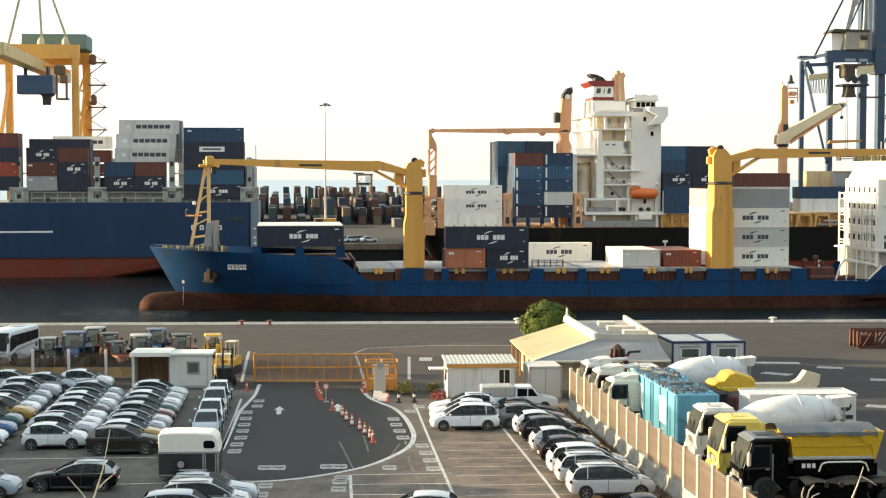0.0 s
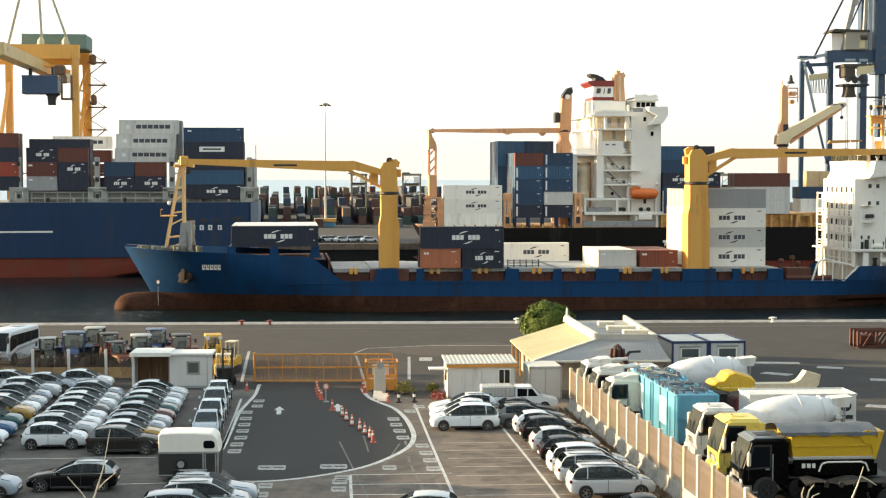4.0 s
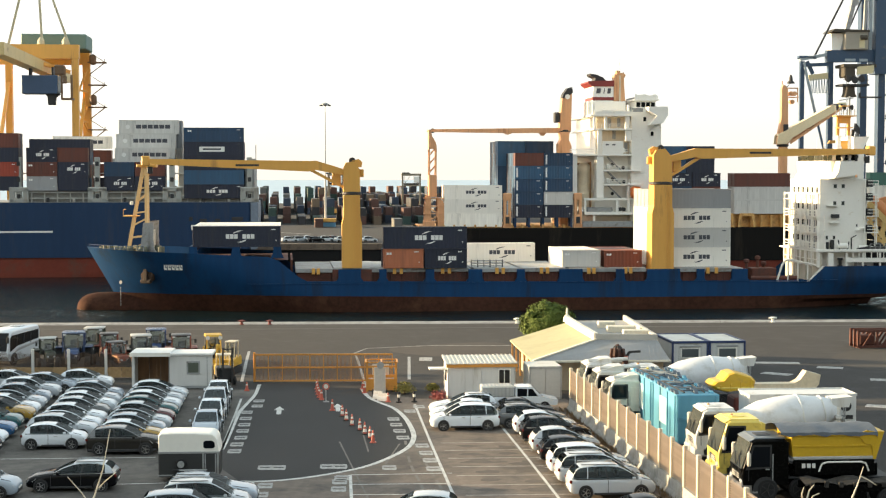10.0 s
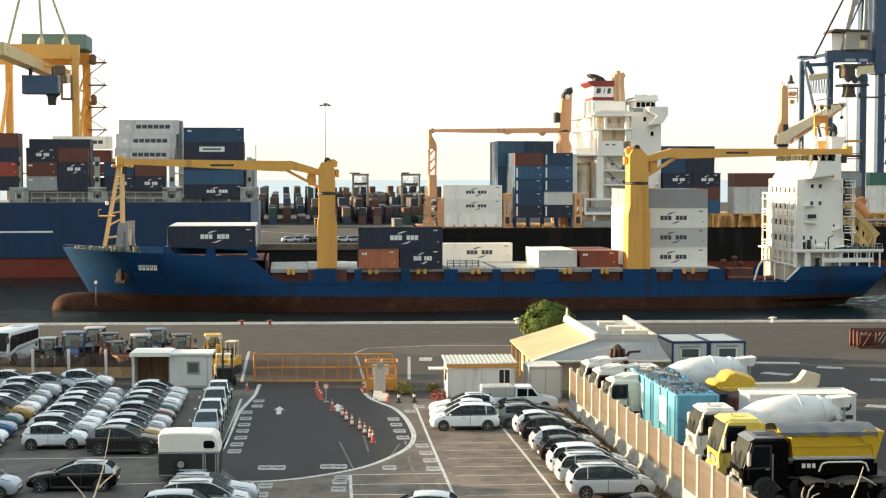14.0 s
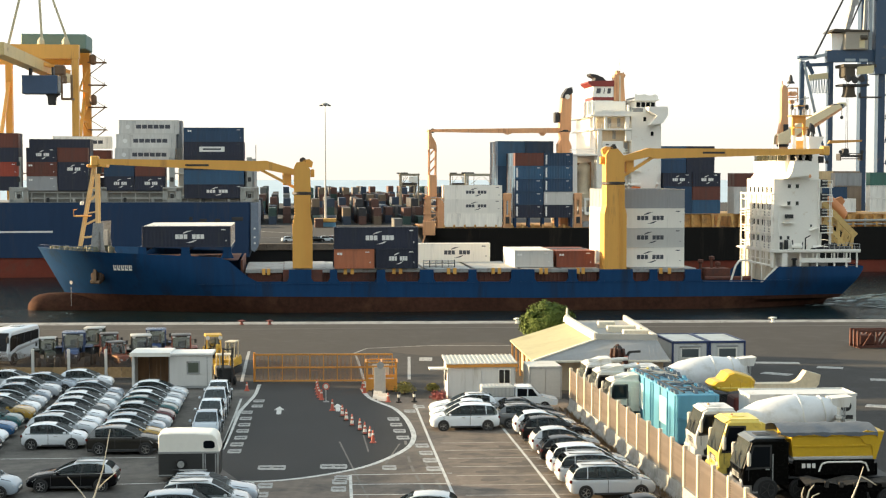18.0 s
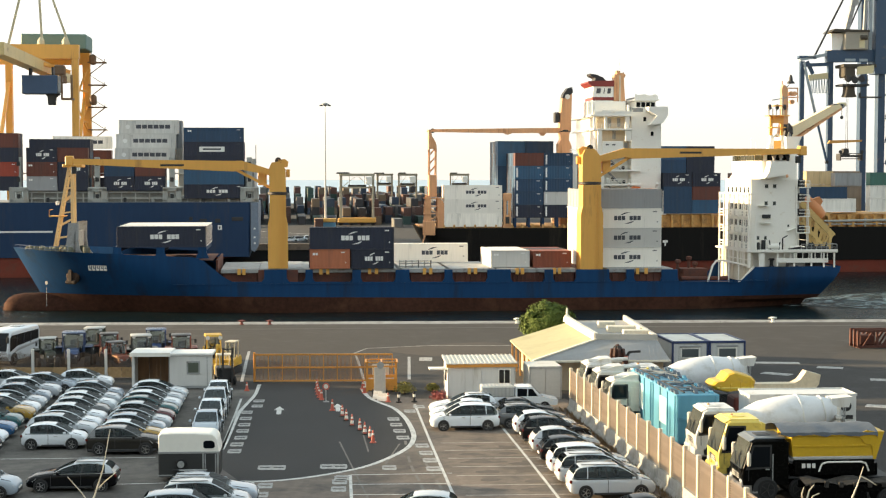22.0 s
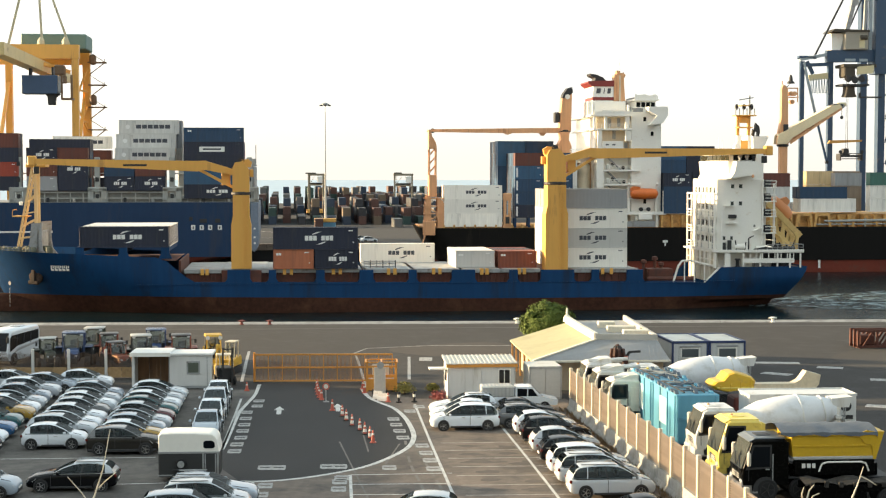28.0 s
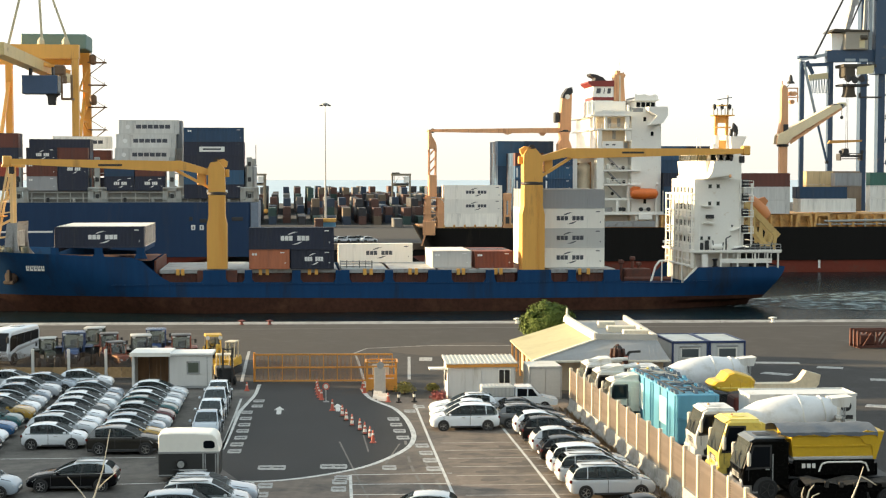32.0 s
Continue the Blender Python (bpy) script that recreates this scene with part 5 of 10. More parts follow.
part("vent_pipe", Shape().box(29.2, 32.2, 4.6, 6.0, 22.0, 23.4, 0.2).tube((31.8, 3.4, 12.5), (31.8, 3.4, 23.5), 0.18, n=8), mat("rusty_pipe", (0.30, 0.16, 0.07), 0.8, vary=0.4, scale=1.5), bh)
# boat deck: a white frame over a dark bay, lifeboat on its davits
part("boat_deck", Shape().box(30.0, 47.6, 0.6, 27.4, 12.35, 13.0, 0.05), WHITE, bh)
part("deck_beam", Shape().box(30.0, 40.0, 0.7, 1.3, 15.4, 15.9, 0.04), WHITE, bh)
for x in (30.0, 36.9, 39.3):
    part("deck_pillar", Shape().box(x, x + 0.42, 0.7, 1.2, 13.0, 15.4), WHITE, bh)
for x in (32.0, 41.0, 45.4):
    part("deck_pillar", Shape().box(x, x + 0.45, 1.0, 1.5, 9.7, 12.35), WHITE, bh)
part("deck_bulwark", Shape().box(29.6, 45.2, 0.5, 0.8, 9.8, 11.0, 0.05), GREY, bh)
part("deck_gear", Shape().box(30.8, 36.4, 2.0, 4.0, 13.0, 13.9, 0.2), GREY, bh)
for x in (37.8, 38.6, 42.4, 44.0):
    part("deck_winch", Shape().lathe([(0.1, 0.0), (0.45, 0.05), (0.3, 0.2), (0.3, 0.7), (0.45, 0.85)], 10, "Y", (x, 1.4, 13.5)), DARK, bh)
part("deck_box", Shape().box(41.6, 44.5, 0.3, 1.2, 11.3, 12.6, 0.1), WHITE, bh)
for x in (39.5, 45.6):
    part("davit", Shape().beam((x, 1.8, 13.0), (x, 1.2, 18.6), 0.4, 0.5).beam((x, 1.2, 18.6), (x, 0.4, 19.0), 0.35, 0.4), WHITE, bh)
part("side_post", Shape().box(46.9, 47.4, 0.7, 1.2, 13.0, 17.4), WHITE, bh)
lbp = part("lifeboat", Shape().lathe([(0.25, -3.0), (0.9, -2.8), (1.15, -2.2), (1.22, -1.0), (1.22, 1.4), (1.05, 2.5), (0.3, 3.0)], 14, "X"), mat("orange_lifeboat", (0.70, 0.16, 0.03), 0.4), bh, "orange lifeboat", True)
lbp.matrix_basis = pose(42.7, 0.2, 16.8) @ Matrix.Diagonal((1, 1, 0.95, 1))
part("lifeboat_hood", Shape().prism([(-2.9, 0.6), (-1.2, 1.0), (-0.9, 1.55), (-2.3, 1.65), (-2.9, 1.2)], -0.7, 0.7), mat("orange_lifeboat", (0.70, 0.16, 0.03), 0.4), lbp)
# bridge with its wing
for x, z in ((42.9, 32.1), (44.5, 29.0), (43.0, 14.7)):
    part("side_window", Shape().box(x, x + 0.6, 2.14, 2.2, z, z + 0.95, 0.05), GLASS, bh)
part("bridge_wing", Shape().prism([(43.4, 35.1), (47.5, 35.1), (47.5, 33.3), (46.4, 31.6), (43.7, 31.3), (45.2, 33.2), (43.4, 34.2)], -0.6, 2.2), WHITE, bh)
part("bridge_wing", Shape().box(43.4, 47.5, 25.8, 28.0, 33.2, 35.1, 0.1), WHITE, bh)
part("wing_rail", Shape().box(40.3, 42.8, 2.2, 2.35, 34.1, 34.9), GREY, bh)
part("wheelhouse", Shape().box(41.6, 46.0, 4.0, 24.0, 34.1, 36.5, 0.1), WHITE, bh)
for k in range(4):
    part("wheelhouse_window", Shape().box(41.8 + k * 1.05, 42.65 + k * 1.05, 3.94, 4.0, 35.2, 36.2, 0.03), GLASS, bh)
part("bridge_roof", Shape().box(41.1, 46.5, 3.2, 24.8, 36.5, 36.9, 0.05), WHITE, bh)
part("roof_bulwark", Shape().prism([(41.3, 36.9), (46.3, 36.9), (46.3, 37.6), (45.6, 37.9), (44.6, 37.6), (43.4, 37.9), (42.2, 37.7), (41.3, 37.9)], 3.4, 3.5), WHITE, bh)
part("roof_house", Shape().box(42.2, 45.2, 8, 18, 36.9, 37.5, 0.1), GREY, bh)
# funnel, its casing and the mast housing
part("funnel_casing", Shape().box(31.6, 40.0, 6.0, 20.0, 33.4, 36.5, 0.15), WHITE, bh)
part("lifebuoy", Shape().lathe([(0.35, -0.08), (0.55, -0.12), (0.7, -0.08), (0.7, 0.0), (0.35, 0.0)], 14, "Y", (35.2, 5.98, 35.0)), WHITE, bh)
for x, y0, z0, z1 in ((31.8, 1.8, 33.5, 35.8), (39.4, 2.0, 33.5, 35.6)):
    part("deck_post", Shape().box(x, x + 0.5, y0, y0 + 0.5, z0, z1, 0.08), WHITE, bh)
part("funnel", Shape().box(33.4, 38.0, 9.0, 17.2, 36.5, 40.4, 0.25), WHITE, bh)
part("funnel_band", Shape().box(33.36, 38.04, 8.96, 17.24, 36.6, 37.75, 0.25), REDF, bh, "dark red funnel band")
part("funnel_top", Shape().prism([(32.3, 40.6), (33.2, 39.8), (38.05, 39.8), (38.05, 41.1), (33.6, 41.0), (32.4, 40.9)], 8.8, 17.4), REDF, bh, "dark red funnel top")
for x0, x1 in ((34.1, 35.2), (35.7, 36.05), (36.5, 37.4)):
    part("funnel_mark", Shape().prism([(x0, 38.3), (x1 - 0.15, 38.3), (x1, 39.4), (x0 + 0.2, 39.4)], 8.93, 8.99), LOGO_D, bh)
part("exhaust", Shape().prism([(34.3, 41.0), (36.9, 41.0), (36.0, 41.9), (34.6, 42.5), (33.2, 42.7), (33.4, 42.2), (34.4, 41.8)], 11, 15), DARK, bh)
part("mast", Shape().prism([(38.1, 36.5), (40.6, 36.5), (40.3, 41.6), (40.7, 42.2), (40.2, 42.9), (38.2, 42.4)], 9.4, 11.8), STEEL_O, bh, "orange mast housing")
# cream strip stands for sunlight down the mast housing
part("mast_rib", Shape().box(39.2, 39.6, 9.3, 9.42, 36.6, 42.2), CREAMW, bh)
part("mast_aerial", Shape().tube((39.6, 10.6, 42.5), (39.6, 10.6, 46), 0.07, n=5), WHITE, bh)
part("mast_horn", Shape().box(38.6, 39.6, 9.6, 11.0, 42.4, 43.3, 0.15), STEEL_O, bh)
# its cargo
for t in range(3):
    for r in range(2):
        stow(0.3, r, 9.95 + t * 2.88, 12.19, "white", 2 if (r == 0 and t > 0) else 0)
for x, hh in ((15.2, 5), (21.4, 5)):
    for r in (range(10) if x < 20 else (0, 5)):
        n = 5 if r < 5 else 6
        for t in range(n):
            c = rb.choice(("blue", "blue", "sky", "navy", "blue"))
            if r == 0 and t == 1 and x > 20:
                c = "silver"
            if r == 0 and t == 4 and x < 20:
                c = "brown"
            stow(x - (1.9 if r > 4 else 0), r, 11.8 + t * 2.72, 6.06, c, 6 if r == 0 and c != "brown" else 0, 2.705)
for x in (15.3, 18.2, 21.2, 24.2, 27.2):
    for y in (0.6, 2.7):
        part("stack_post", Shape().box(x - 0.22, x + 0.22, y, y + 0.4, 9.7, 11.8), HULL_NAVY, black)
for x in (46.7, 52.9):
    for r in range(2):
        for t in range(5 if r else 3):
            c = rb.choice(("blue", "navy", "sky", "blue")) if not (r == 0 and t == 1 and x > 50) else "brown"
            stow(x - (0.3 if r else -0.3), r, 12.6 + t * 2.85 + (0 if r else 0), 6.06, c if not (t == 2 and r == 0) else "navy", 1 if (t == 2 and r == 0) else 0)
for t in range(3):
    for r in range(2):
        stow(62.3, r, 12.5 + t * 2.88, 12.19, "brown" if t == 2 else "silver", 0)
for r in range(2):
    stow(76.9, r, 12.8, 12.19, "white")
    stow(76.7, r, 15.7, 10.4, "blue", tall=2.5)
for t in range(3):
    stow(89.2 - 2.0, 3, 12.8 + t * 2.75, 6.06, "tan" if t < 2 else "grey")
    stow(92.2, 0, 12.9 + t * 2.75, 6.06, "white" if t < 2 else "green", 0)
    stow(98.4, 0, 12.9 + t * 2.75, 6.06, ("tan", "brown", "tan")[t])
for t in range(3):
    for x in (82.6, 88.8):
        stow(x, 5, 12.8 + t * 2.95, 6.06, "cream" if x < 85 else "tan")
# clutter on the deck edge: hatch frames, pipes and stays
for x in (58.4, 63.0, 75.6, 79.6):
    part("hatch_frame", Shape().prism([(x, 9.7), (x + 0.5, 9.7), (x + 0.9, 12.0), (x + 3.0, 12.0), (x + 3.4, 9.7), (x + 3.9, 9.7), (x + 3.5, 12.6), (x + 0.4, 12.6)], -0.1, 0.5), ocoam, black)
part("deck_pipe", Shape().tube((82.0, 0.1, 10.9), (110.0, 0.1, 11.3), 0.28, n=8), LASH, black, "pale deck pipe")
part("deck_pipe", Shape().tube((80.0, 0.2, 10.2), (98.0, 0.2, 10.3), 0.18, n=8), LASH, black)
for k in range(9):
    part("deck_post", Shape().box(83.0 + k * 2.6, 83.4 + k * 2.6, 0.0, 0.4, 9.7, 11.2 + 0.3 * (k % 2)), ocoam if k % 3 else LASH, black)

# ---- ship-to-shore cranes on the far quay ----
ys = thing("gantry_crane", pose(8.15, 365.9, 0, 0, 0, YAW), "tall yellow ship-to-shore gantry crane", "crane")


def frame_member(nm, pts, w, d, m, par):
    s = Shape()
    for p, q in zip(pts[:-1], pts[1:]):
        s.beam(p, q, w, d)
    return part(nm, s, m, par)


X0, X1 = -116.6, -97.5
for x in (X0 + 0.2, X1 + 0.4):
    for y in (10.0, 30.0):
        frame_member("leg", [(x, y, 0), (x, y, 45.4)], 2.0, 1.6, STEEL_Y, ys)
    frame_member("portal_beam", [(x, 10, 14), (x, 30, 14)], 1.4, 2.0, STEEL_Y, ys)
    frame_member("diagonal", [(x, 10, 16), (x, 30, 40)], 0.8, 0.8, STEEL_Y, ys)
for y in (10.0, 30.0):
    frame_member("cross_beam", [(X0 - 3, y, 45.6), (X1 + 1.4, y, 45.6)], 2.2, 3.4, STEEL_Y, ys)
    frame_member("sill_beam", [(X0, y, 3), (X1, y, 3)], 1.4, 2.0, STEEL_Y, ys)
frame_member("girder", [(-105.5, -45, 41.9), (-105.5, 52, 41.9)], 3.0, 2.6, mat("cream_crane_paint", (0.60, 0.46, 0.22), 0.5, vary=0.12, scale=0.4, stain=(0.3, 0.2, 0.1), amount=0.2), ys)
part("machinery_house", Shape().box(-111.0, -95.2, 16, 28, 46.8, 50.5, 0.2), mat("green_machinery_house", (0.12, 0.21, 0.19), 0.6, vary=0.12, scale=0.5), ys, "green machinery house")
for x0, x1 in ((-104.9, -105.8), (-98.4, -105.0), (-113.0, -108.2)):
        frame_member("tie_rod", [(x0, 10, 47), (x1, 10, 66)], 0.5, 0.5, mat("pale_tie_paint", (0.5, 0.45, 0.3), 0.5), ys)
WALK = mat("brown_walkway", (0.16, 0.10, 0.06), 0.7)
for z in (27.2, 32.9, 38.5, 44.2):
    ld_ = part("stair_landing", Shape().box(-96.0, -91.5, 24, 27, z - 0.15, z + 0.1), WALK, ys)
    part("landing_bracket", Shape().tube((-91.7, 24.2, z - 0.1), (-95.4, 24.2, z - 3.0), 0.13, n=5), WALK, ld_)
    part("landing_rail", Shape().tube((-91.7, 24.1, z), (-95.4, 24.1, z + 2.4), 0.08, n=5).tube((-91.8, 24.1, z), (-91.8, 24.1, z + 0.8), 0.08, n=5), WALK, ld_)
for z in (33.4, 43.6):
    part("stair_pod", Shape().box(-95.6, -94.0, 24.2, 26.4, z, z + 2.6, 0.4), WALK, ys)
frame_member("rear_leg", [(-95.9, 26, 14), (-96.3, 26, 45)], 1.6, 1.4, STEEL_Y, ys)
for z0, z1 in ((26, 34), (34, 26), (34, 44)):
    frame_member("lacing", [(-98.6, 20, z0), (-95.9, 26, z1)], 0.35, 0.35, STEEL_Y, ys)
for z in (29.6, 37.2):
    frame_member("lacing", [(-98.8, 18, z), (-95.8, 26, z - 0.6)], 0.4, 0.4, STEEL_Y, ys)
for x in (-105.2, -99.4):
    part("stay_lug", Shape().lathe([(0.5, 47.0), (0.9, 47.4), (0.8, 48.4), (0.3, 49.2)], 10, "Z", (x, 10, 0)), mat("pale_tie_paint", (0.5, 0.45, 0.3), 0.5), ys)
frame_member("girder_bracket", [(-106.9, 2, 43.2), (-99.0, 14, 41.0)], 0.5, 0.9, STEEL_Y, ys)
part("girder_gear", Shape().box(-101.6, -99.2, 6, 9, 39.8, 42.2, 0.3).box(-100.4, -98.8, 6, 8, 37.8, 39.8, 0.2), WALK, ys)
# its trolley travels a little along the boom
trolley = thing("crane_trolley", pose(0, 0, 0), "dark blue crane trolley with cab and spreader", "trolley")
part("trolley_body", Shape().box(-5.2, 3.0, -2.2, 2.2, -2.9, 1.4, 0.15), mat("blue_trolley", (0.035, 0.075, 0.15), 0.5, vary=0.1), trolley)
part("trolley_end", Shape().box(3.0, 3.7, -2.0, 2.0, -2.6, 1.2, 0.1), GREY, trolley)
part("cab_stem", Shape().prism([(0.0, -2.9), (3.4, -2.9), (2.4, -3.6), (2.2, -5.4), (0.6, -5.4), (0.5, -3.6)], -0.8, 0.8), DARK, trolley)
part("trolley_frame", Shape().box(3.7, 6.4, -1.6, 1.6, -4.2, -3.8).box(5.9, 6.4, -1.6, -1.2, -4.0, 1.5).box(3.7, 4.1, -1.6, -1.2, -4.0, 1.5), mat("brown_walkway", (0.16, 0.10, 0.06), 0.7), trolley)
part("hanger", Shape().box(-3.6, -3.2, -1.4, 1.4, 1.4, 3.4).box(1.6, 2.0, -1.4, 1.4, 1.4, 3.4), DARK, trolley)

bs = thing("gantry_crane", pose(6.0, 365.6, 0, 0, 0, YAW), "tall blue ship-to-shore gantry crane", "crane")
PALEB = mat("pale_blue_grey_steel", (0.30, 0.36, 0.40), 0.5, vary=0.12, scale=0.6)
BROWNM = mat("brown_machinery", (0.05, 0.042, 0.03), 0.65, vary=0.5, scale=0.8)
CREAMP = mat("cream_panel", (0.62, 0.55, 0.34), 0.5, vary=0.1)
# landside and waterside legs
frame_member("leg", [(86.7, 8, 0), (86.7, 8, 44.6)], 0.9, 1.1, STEEL_B, bs)
frame_member("leg", [(94.1, 8, 0), (94.1, 8, 45.0)], 1.3, 1.3, STEEL_B, bs)
frame_member("leg", [(107.4, 8, 0), (107.4, 8, 44.0)], 2.2, 1.8, STEEL_B, bs)
frame_member("leg", [(110.5, 28, 0), (110.5, 28, 70)], 2.4, 1.8, STEEL_B, bs)
frame_member("tower", [(106.7, 8, 41.4), (107.2, 8, 78)], 4.0, 3.0, STEEL_B, bs)
# pale strip stands for sunlight on the tower's left edge
frame_member("tower_edge", [(104.4, 7.6, 43), (104.4, 7.6, 74)], 0.8, 0.8, PALEB, bs)
# portal head: main beam, its slots, and the lower outrigger frame
frame_member("cross_beam", [(93.0, 8, 45.9), (106.0, 8, 46.1)], 2.0, 3.0, STEEL_B, bs)
for x0, x1 in ((97.6, 100.4), (101.4, 103.6)):
    part("beam_slot", Shape().box(x0, x1, 6.9, 7.0, 44.6, 45.3), PALEB, bs)
# pale upper beam: sunlight along its top put into the colour
frame_member("cross_beam", [(86.0, 8, 45.0), (93.4, 8, 46.4)], 1.6, 0.8, PALEB, bs)
frame_member("cross_beam", [(86.4, 8, 43.6), (93.6, 8, 43.9)], 1.4, 0.8, STEEL_B, bs)
part("outrigger_end", Shape().box(85.6, 90.4, 7.2, 8.8, 45.2, 46.0, 0.2), STEEL_B, bs)
frame_member("outrigger_knee", [(88.0, 8, 44.6), (89.6, 8, 41.4)], 0.8, 0.8, STEEL_B, bs)
frame_member("inner_beam", [(88.6, 8, 40.4), (93.4, 8, 41.0)], 1.2, 1.5, CREAMP, bs)
frame_member("brace", [(87.0, 7.4, 44.2), (90.2, 7.4, 31.0)], 0.5, 0.55, PALEB, bs)
frame_member("brace", [(90.2, 7.4, 31.0), (93.3, 7.4, 19.0)], 0.45, 0.5, STEEL_B, bs)
part("brace_foot", Shape().lathe([(0.1, -0.3), (0.45, -0.3), (0.45, 0.3), (0.1, 0.3)], 10, "Y", (93.3, 7.4, 19.0)), DARK, bs)
# stays up to the mast head
frame_member("tie_rod", [(90.0, 8, 46.0), (97.9, 8, 61.5)], 0.4, 0.4, DARK, bs)
frame_member("tie_rod", [(97.0, 8, 47), (100.6, 8, 62)], 1.25, 1.1, GREY, bs)
frame_member("tie_rod", [(99.0, 8, 53), (102.6, 8, 61.5)], 0.3, 0.3, DARK, bs)
frame_member("tie_rod", [(103.0, 8, 52.4), (103.6, 8, 64)], 0.9, 0.7, GREY, bs)
part("stay_lug", Shape().lathe([(0.2, -0.4), (0.9, -0.4), (0.9, 0.4), (0.2, 0.4)], 12, "Y", (100.3, 7.6, 59.6)), GREY, bs)
part("machinery_house", Shape().box(97.2, 103.4, 6, 12, 47.5, 52.4, 0.2), mat("tan_machinery_house", (0.34, 0.32, 0.27), 0.6, vary=0.12), bs)
part("house_roof", Shape().prism([(93.6, 52.0), (103.6, 52.0), (103.6, 52.5), (94.4, 52.7)], 5.6, 12.4), BROWNM, bs)
# white block stands for the machinery house's sunlit left side
part("house_front", Shape().box(94.2, 97.2, 7.5, 11.0, 47.4, 51.8, 0.1), WHITE, bs)
part("house_door", Shape().box(101.0, 102.4, 5.92, 6.0, 48.0, 50.6), CREAMP, bs)
part("roof_winch", Shape().lathe([(0.2, -0.9), (0.6, -0.8), (0.6, 0.8), (0.2, 0.9)], 10, "X", (102.0, 5.6, 50.6)), BROWNM, bs)
# trolley under the girder, with cab, loops of cable and a lit side panel
part("trolley_deck", Shape().box(95.4, 104.0, 2, 8, 42.8, 43.6, 0.1), BROWNM, bs)
part("trolley_panel", Shape().prism([(98.7, 40.9), (103.0, 41.3), (103.2, 43.3), (98.9, 42.9)], 1.7, 1.95), CREAMP, bs)
part("trolley_side", Shape().box(95.6, 98.6, 2.2, 6.0, 40.2, 43.0, 0.3), BROWNM, bs)
for k in range(3):
    part("cable_loop", Shape().lathe([(0.75, -0.1), (0.9, 0.0), (0.75, 0.1)], 12, "Y", (96.6 + k * 1.7, 1.8, 39.9 - 0.3 * (k % 2))), DARK, bs)
part("walkway", Shape().box(95.2, 102.2, 2, 7, 38.1, 38.6, 0.05), DARK, bs)
part("walkway_rail", Shape().tube((95.4, 2, 39.6), (102.0, 2, 39.6), 0.08, n=5).tube((98.4, 2, 38.6), (98.4, 2, 40.8), 0.12, n=5).tube((101.6, 2, 38.6), (101.6, 2, 40.8), 0.12, n=5), DARK, bs)
part("operator_cab", Shape().prism([(96.3, 35.4), (99.3, 35.4), (98.8, 36.4), (98.7, 38.1), (96.8, 38.1), (96.7, 36.4)], 3, 6), BROWNM, bs)
part("service_beam", Shape().box(100.0, 105.6, 2.5, 3.2, 35.1, 35.5).box(99.8, 100.2, 2.5, 3.2, 35.1, 36.4), DARK, bs)
for k in range(7):
    x = 88.9 + k * 0.72
    part("festoon_cable", Shape().tube((x, 7.4, 40.2), (x + 0.15, 7.4, 36.6), 0.11, n=5).tube((x + 0.15, 7.4, 36.6), (x + 0.45, 7.4, 36.6), 0.11, n=5).tube((x + 0.45, 7.4, 36.6), (x + 0.6, 7.4, 40.2), 0.09, n=5), PALEB, bs)
for z in (24, 30, 36):
    part("stair_landing", Shape().box(108.4, 111.0, 6, 8, z, z + 0.3), STEEL_B, bs)
    part("stair_flight", Shape().beam((108.6, 6.6, z - 5.6), (110.6, 6.6, z), 0.3, 0.7), STEEL_B, bs)
part("fender_beam", Shape().prism([(91.6, 23.6), (92.2, 24.4), (100.6, 24.6), (100.4, 24.1)], 2, 3), mat("orange_brown_fitting", (0.5, 0.26, 0.07), 0.6), bs)
part("hoist_block", Shape().lathe([(0.1, -1.3), (0.55, -1.0), (0.6, 0.8), (0.2, 1.3)], 10, "X", (95.2, 2.6, 33.4)), CREAMP, bs)
part("hook", Shape().tube((95.3, 2.6, 32.8), (95.3, 2.6, 30.6), 0.09, n=5).lathe([(0.15, -0.1), (0.45, 0.0), (0.15, 0.1)], 8, "Y", (95.3, 2.6, 30.2)), DARK, bs)
sp = thing("container_spreader", pose(94.9, 350, 21, 0, 0, YAW), "dark steel spreader hanging from crane ropes", "spreader")
part("spreader_beam", Shape().box(-2.6, 2.6, -1.2, -0.9, -1.1, -0.6, 0.05).box(-2.6, 2.6, 0.9, 1.2, -1.1, -0.6, 0.05), DARK, sp)
part("spreader_bar", Shape().tube((-2.4, -1.3, -0.3), (2.4, -1.3, -0.3), 0.1, n=6).tube((-2.4, -1.3, -1.5), (2.4, -1.3, -1.5), 0.1, n=6), DARK, sp)
for x in (-2.7, 2.5):
    part("corner_guide", Shape().box(x, x + 0.3, -1.3, 1.3, -1.9, -0.3, 0.05), DARK, sp)
    part("guide_hoop", Shape().lathe([(0.35, -0.06), (0.45, 0.0), (0.35, 0.06)], 10, "Y", (x + 0.1, -1.2, 0.1)), DARK, sp)
part("head_block", Shape().prism([(-1.9, -0.6), (-0.2, -0.6), (-0.4, 0.2), (-0.5, 0.9), (-1.6, 0.9), (-1.7, 0.2)], -0.8, 0.8), DARK, sp)
for x in (-0.9, -0.5):
    part("rope", Shape().tube((x, 0, 0.8), (x, 0, 18), 0.05, n=5), DARK, sp)

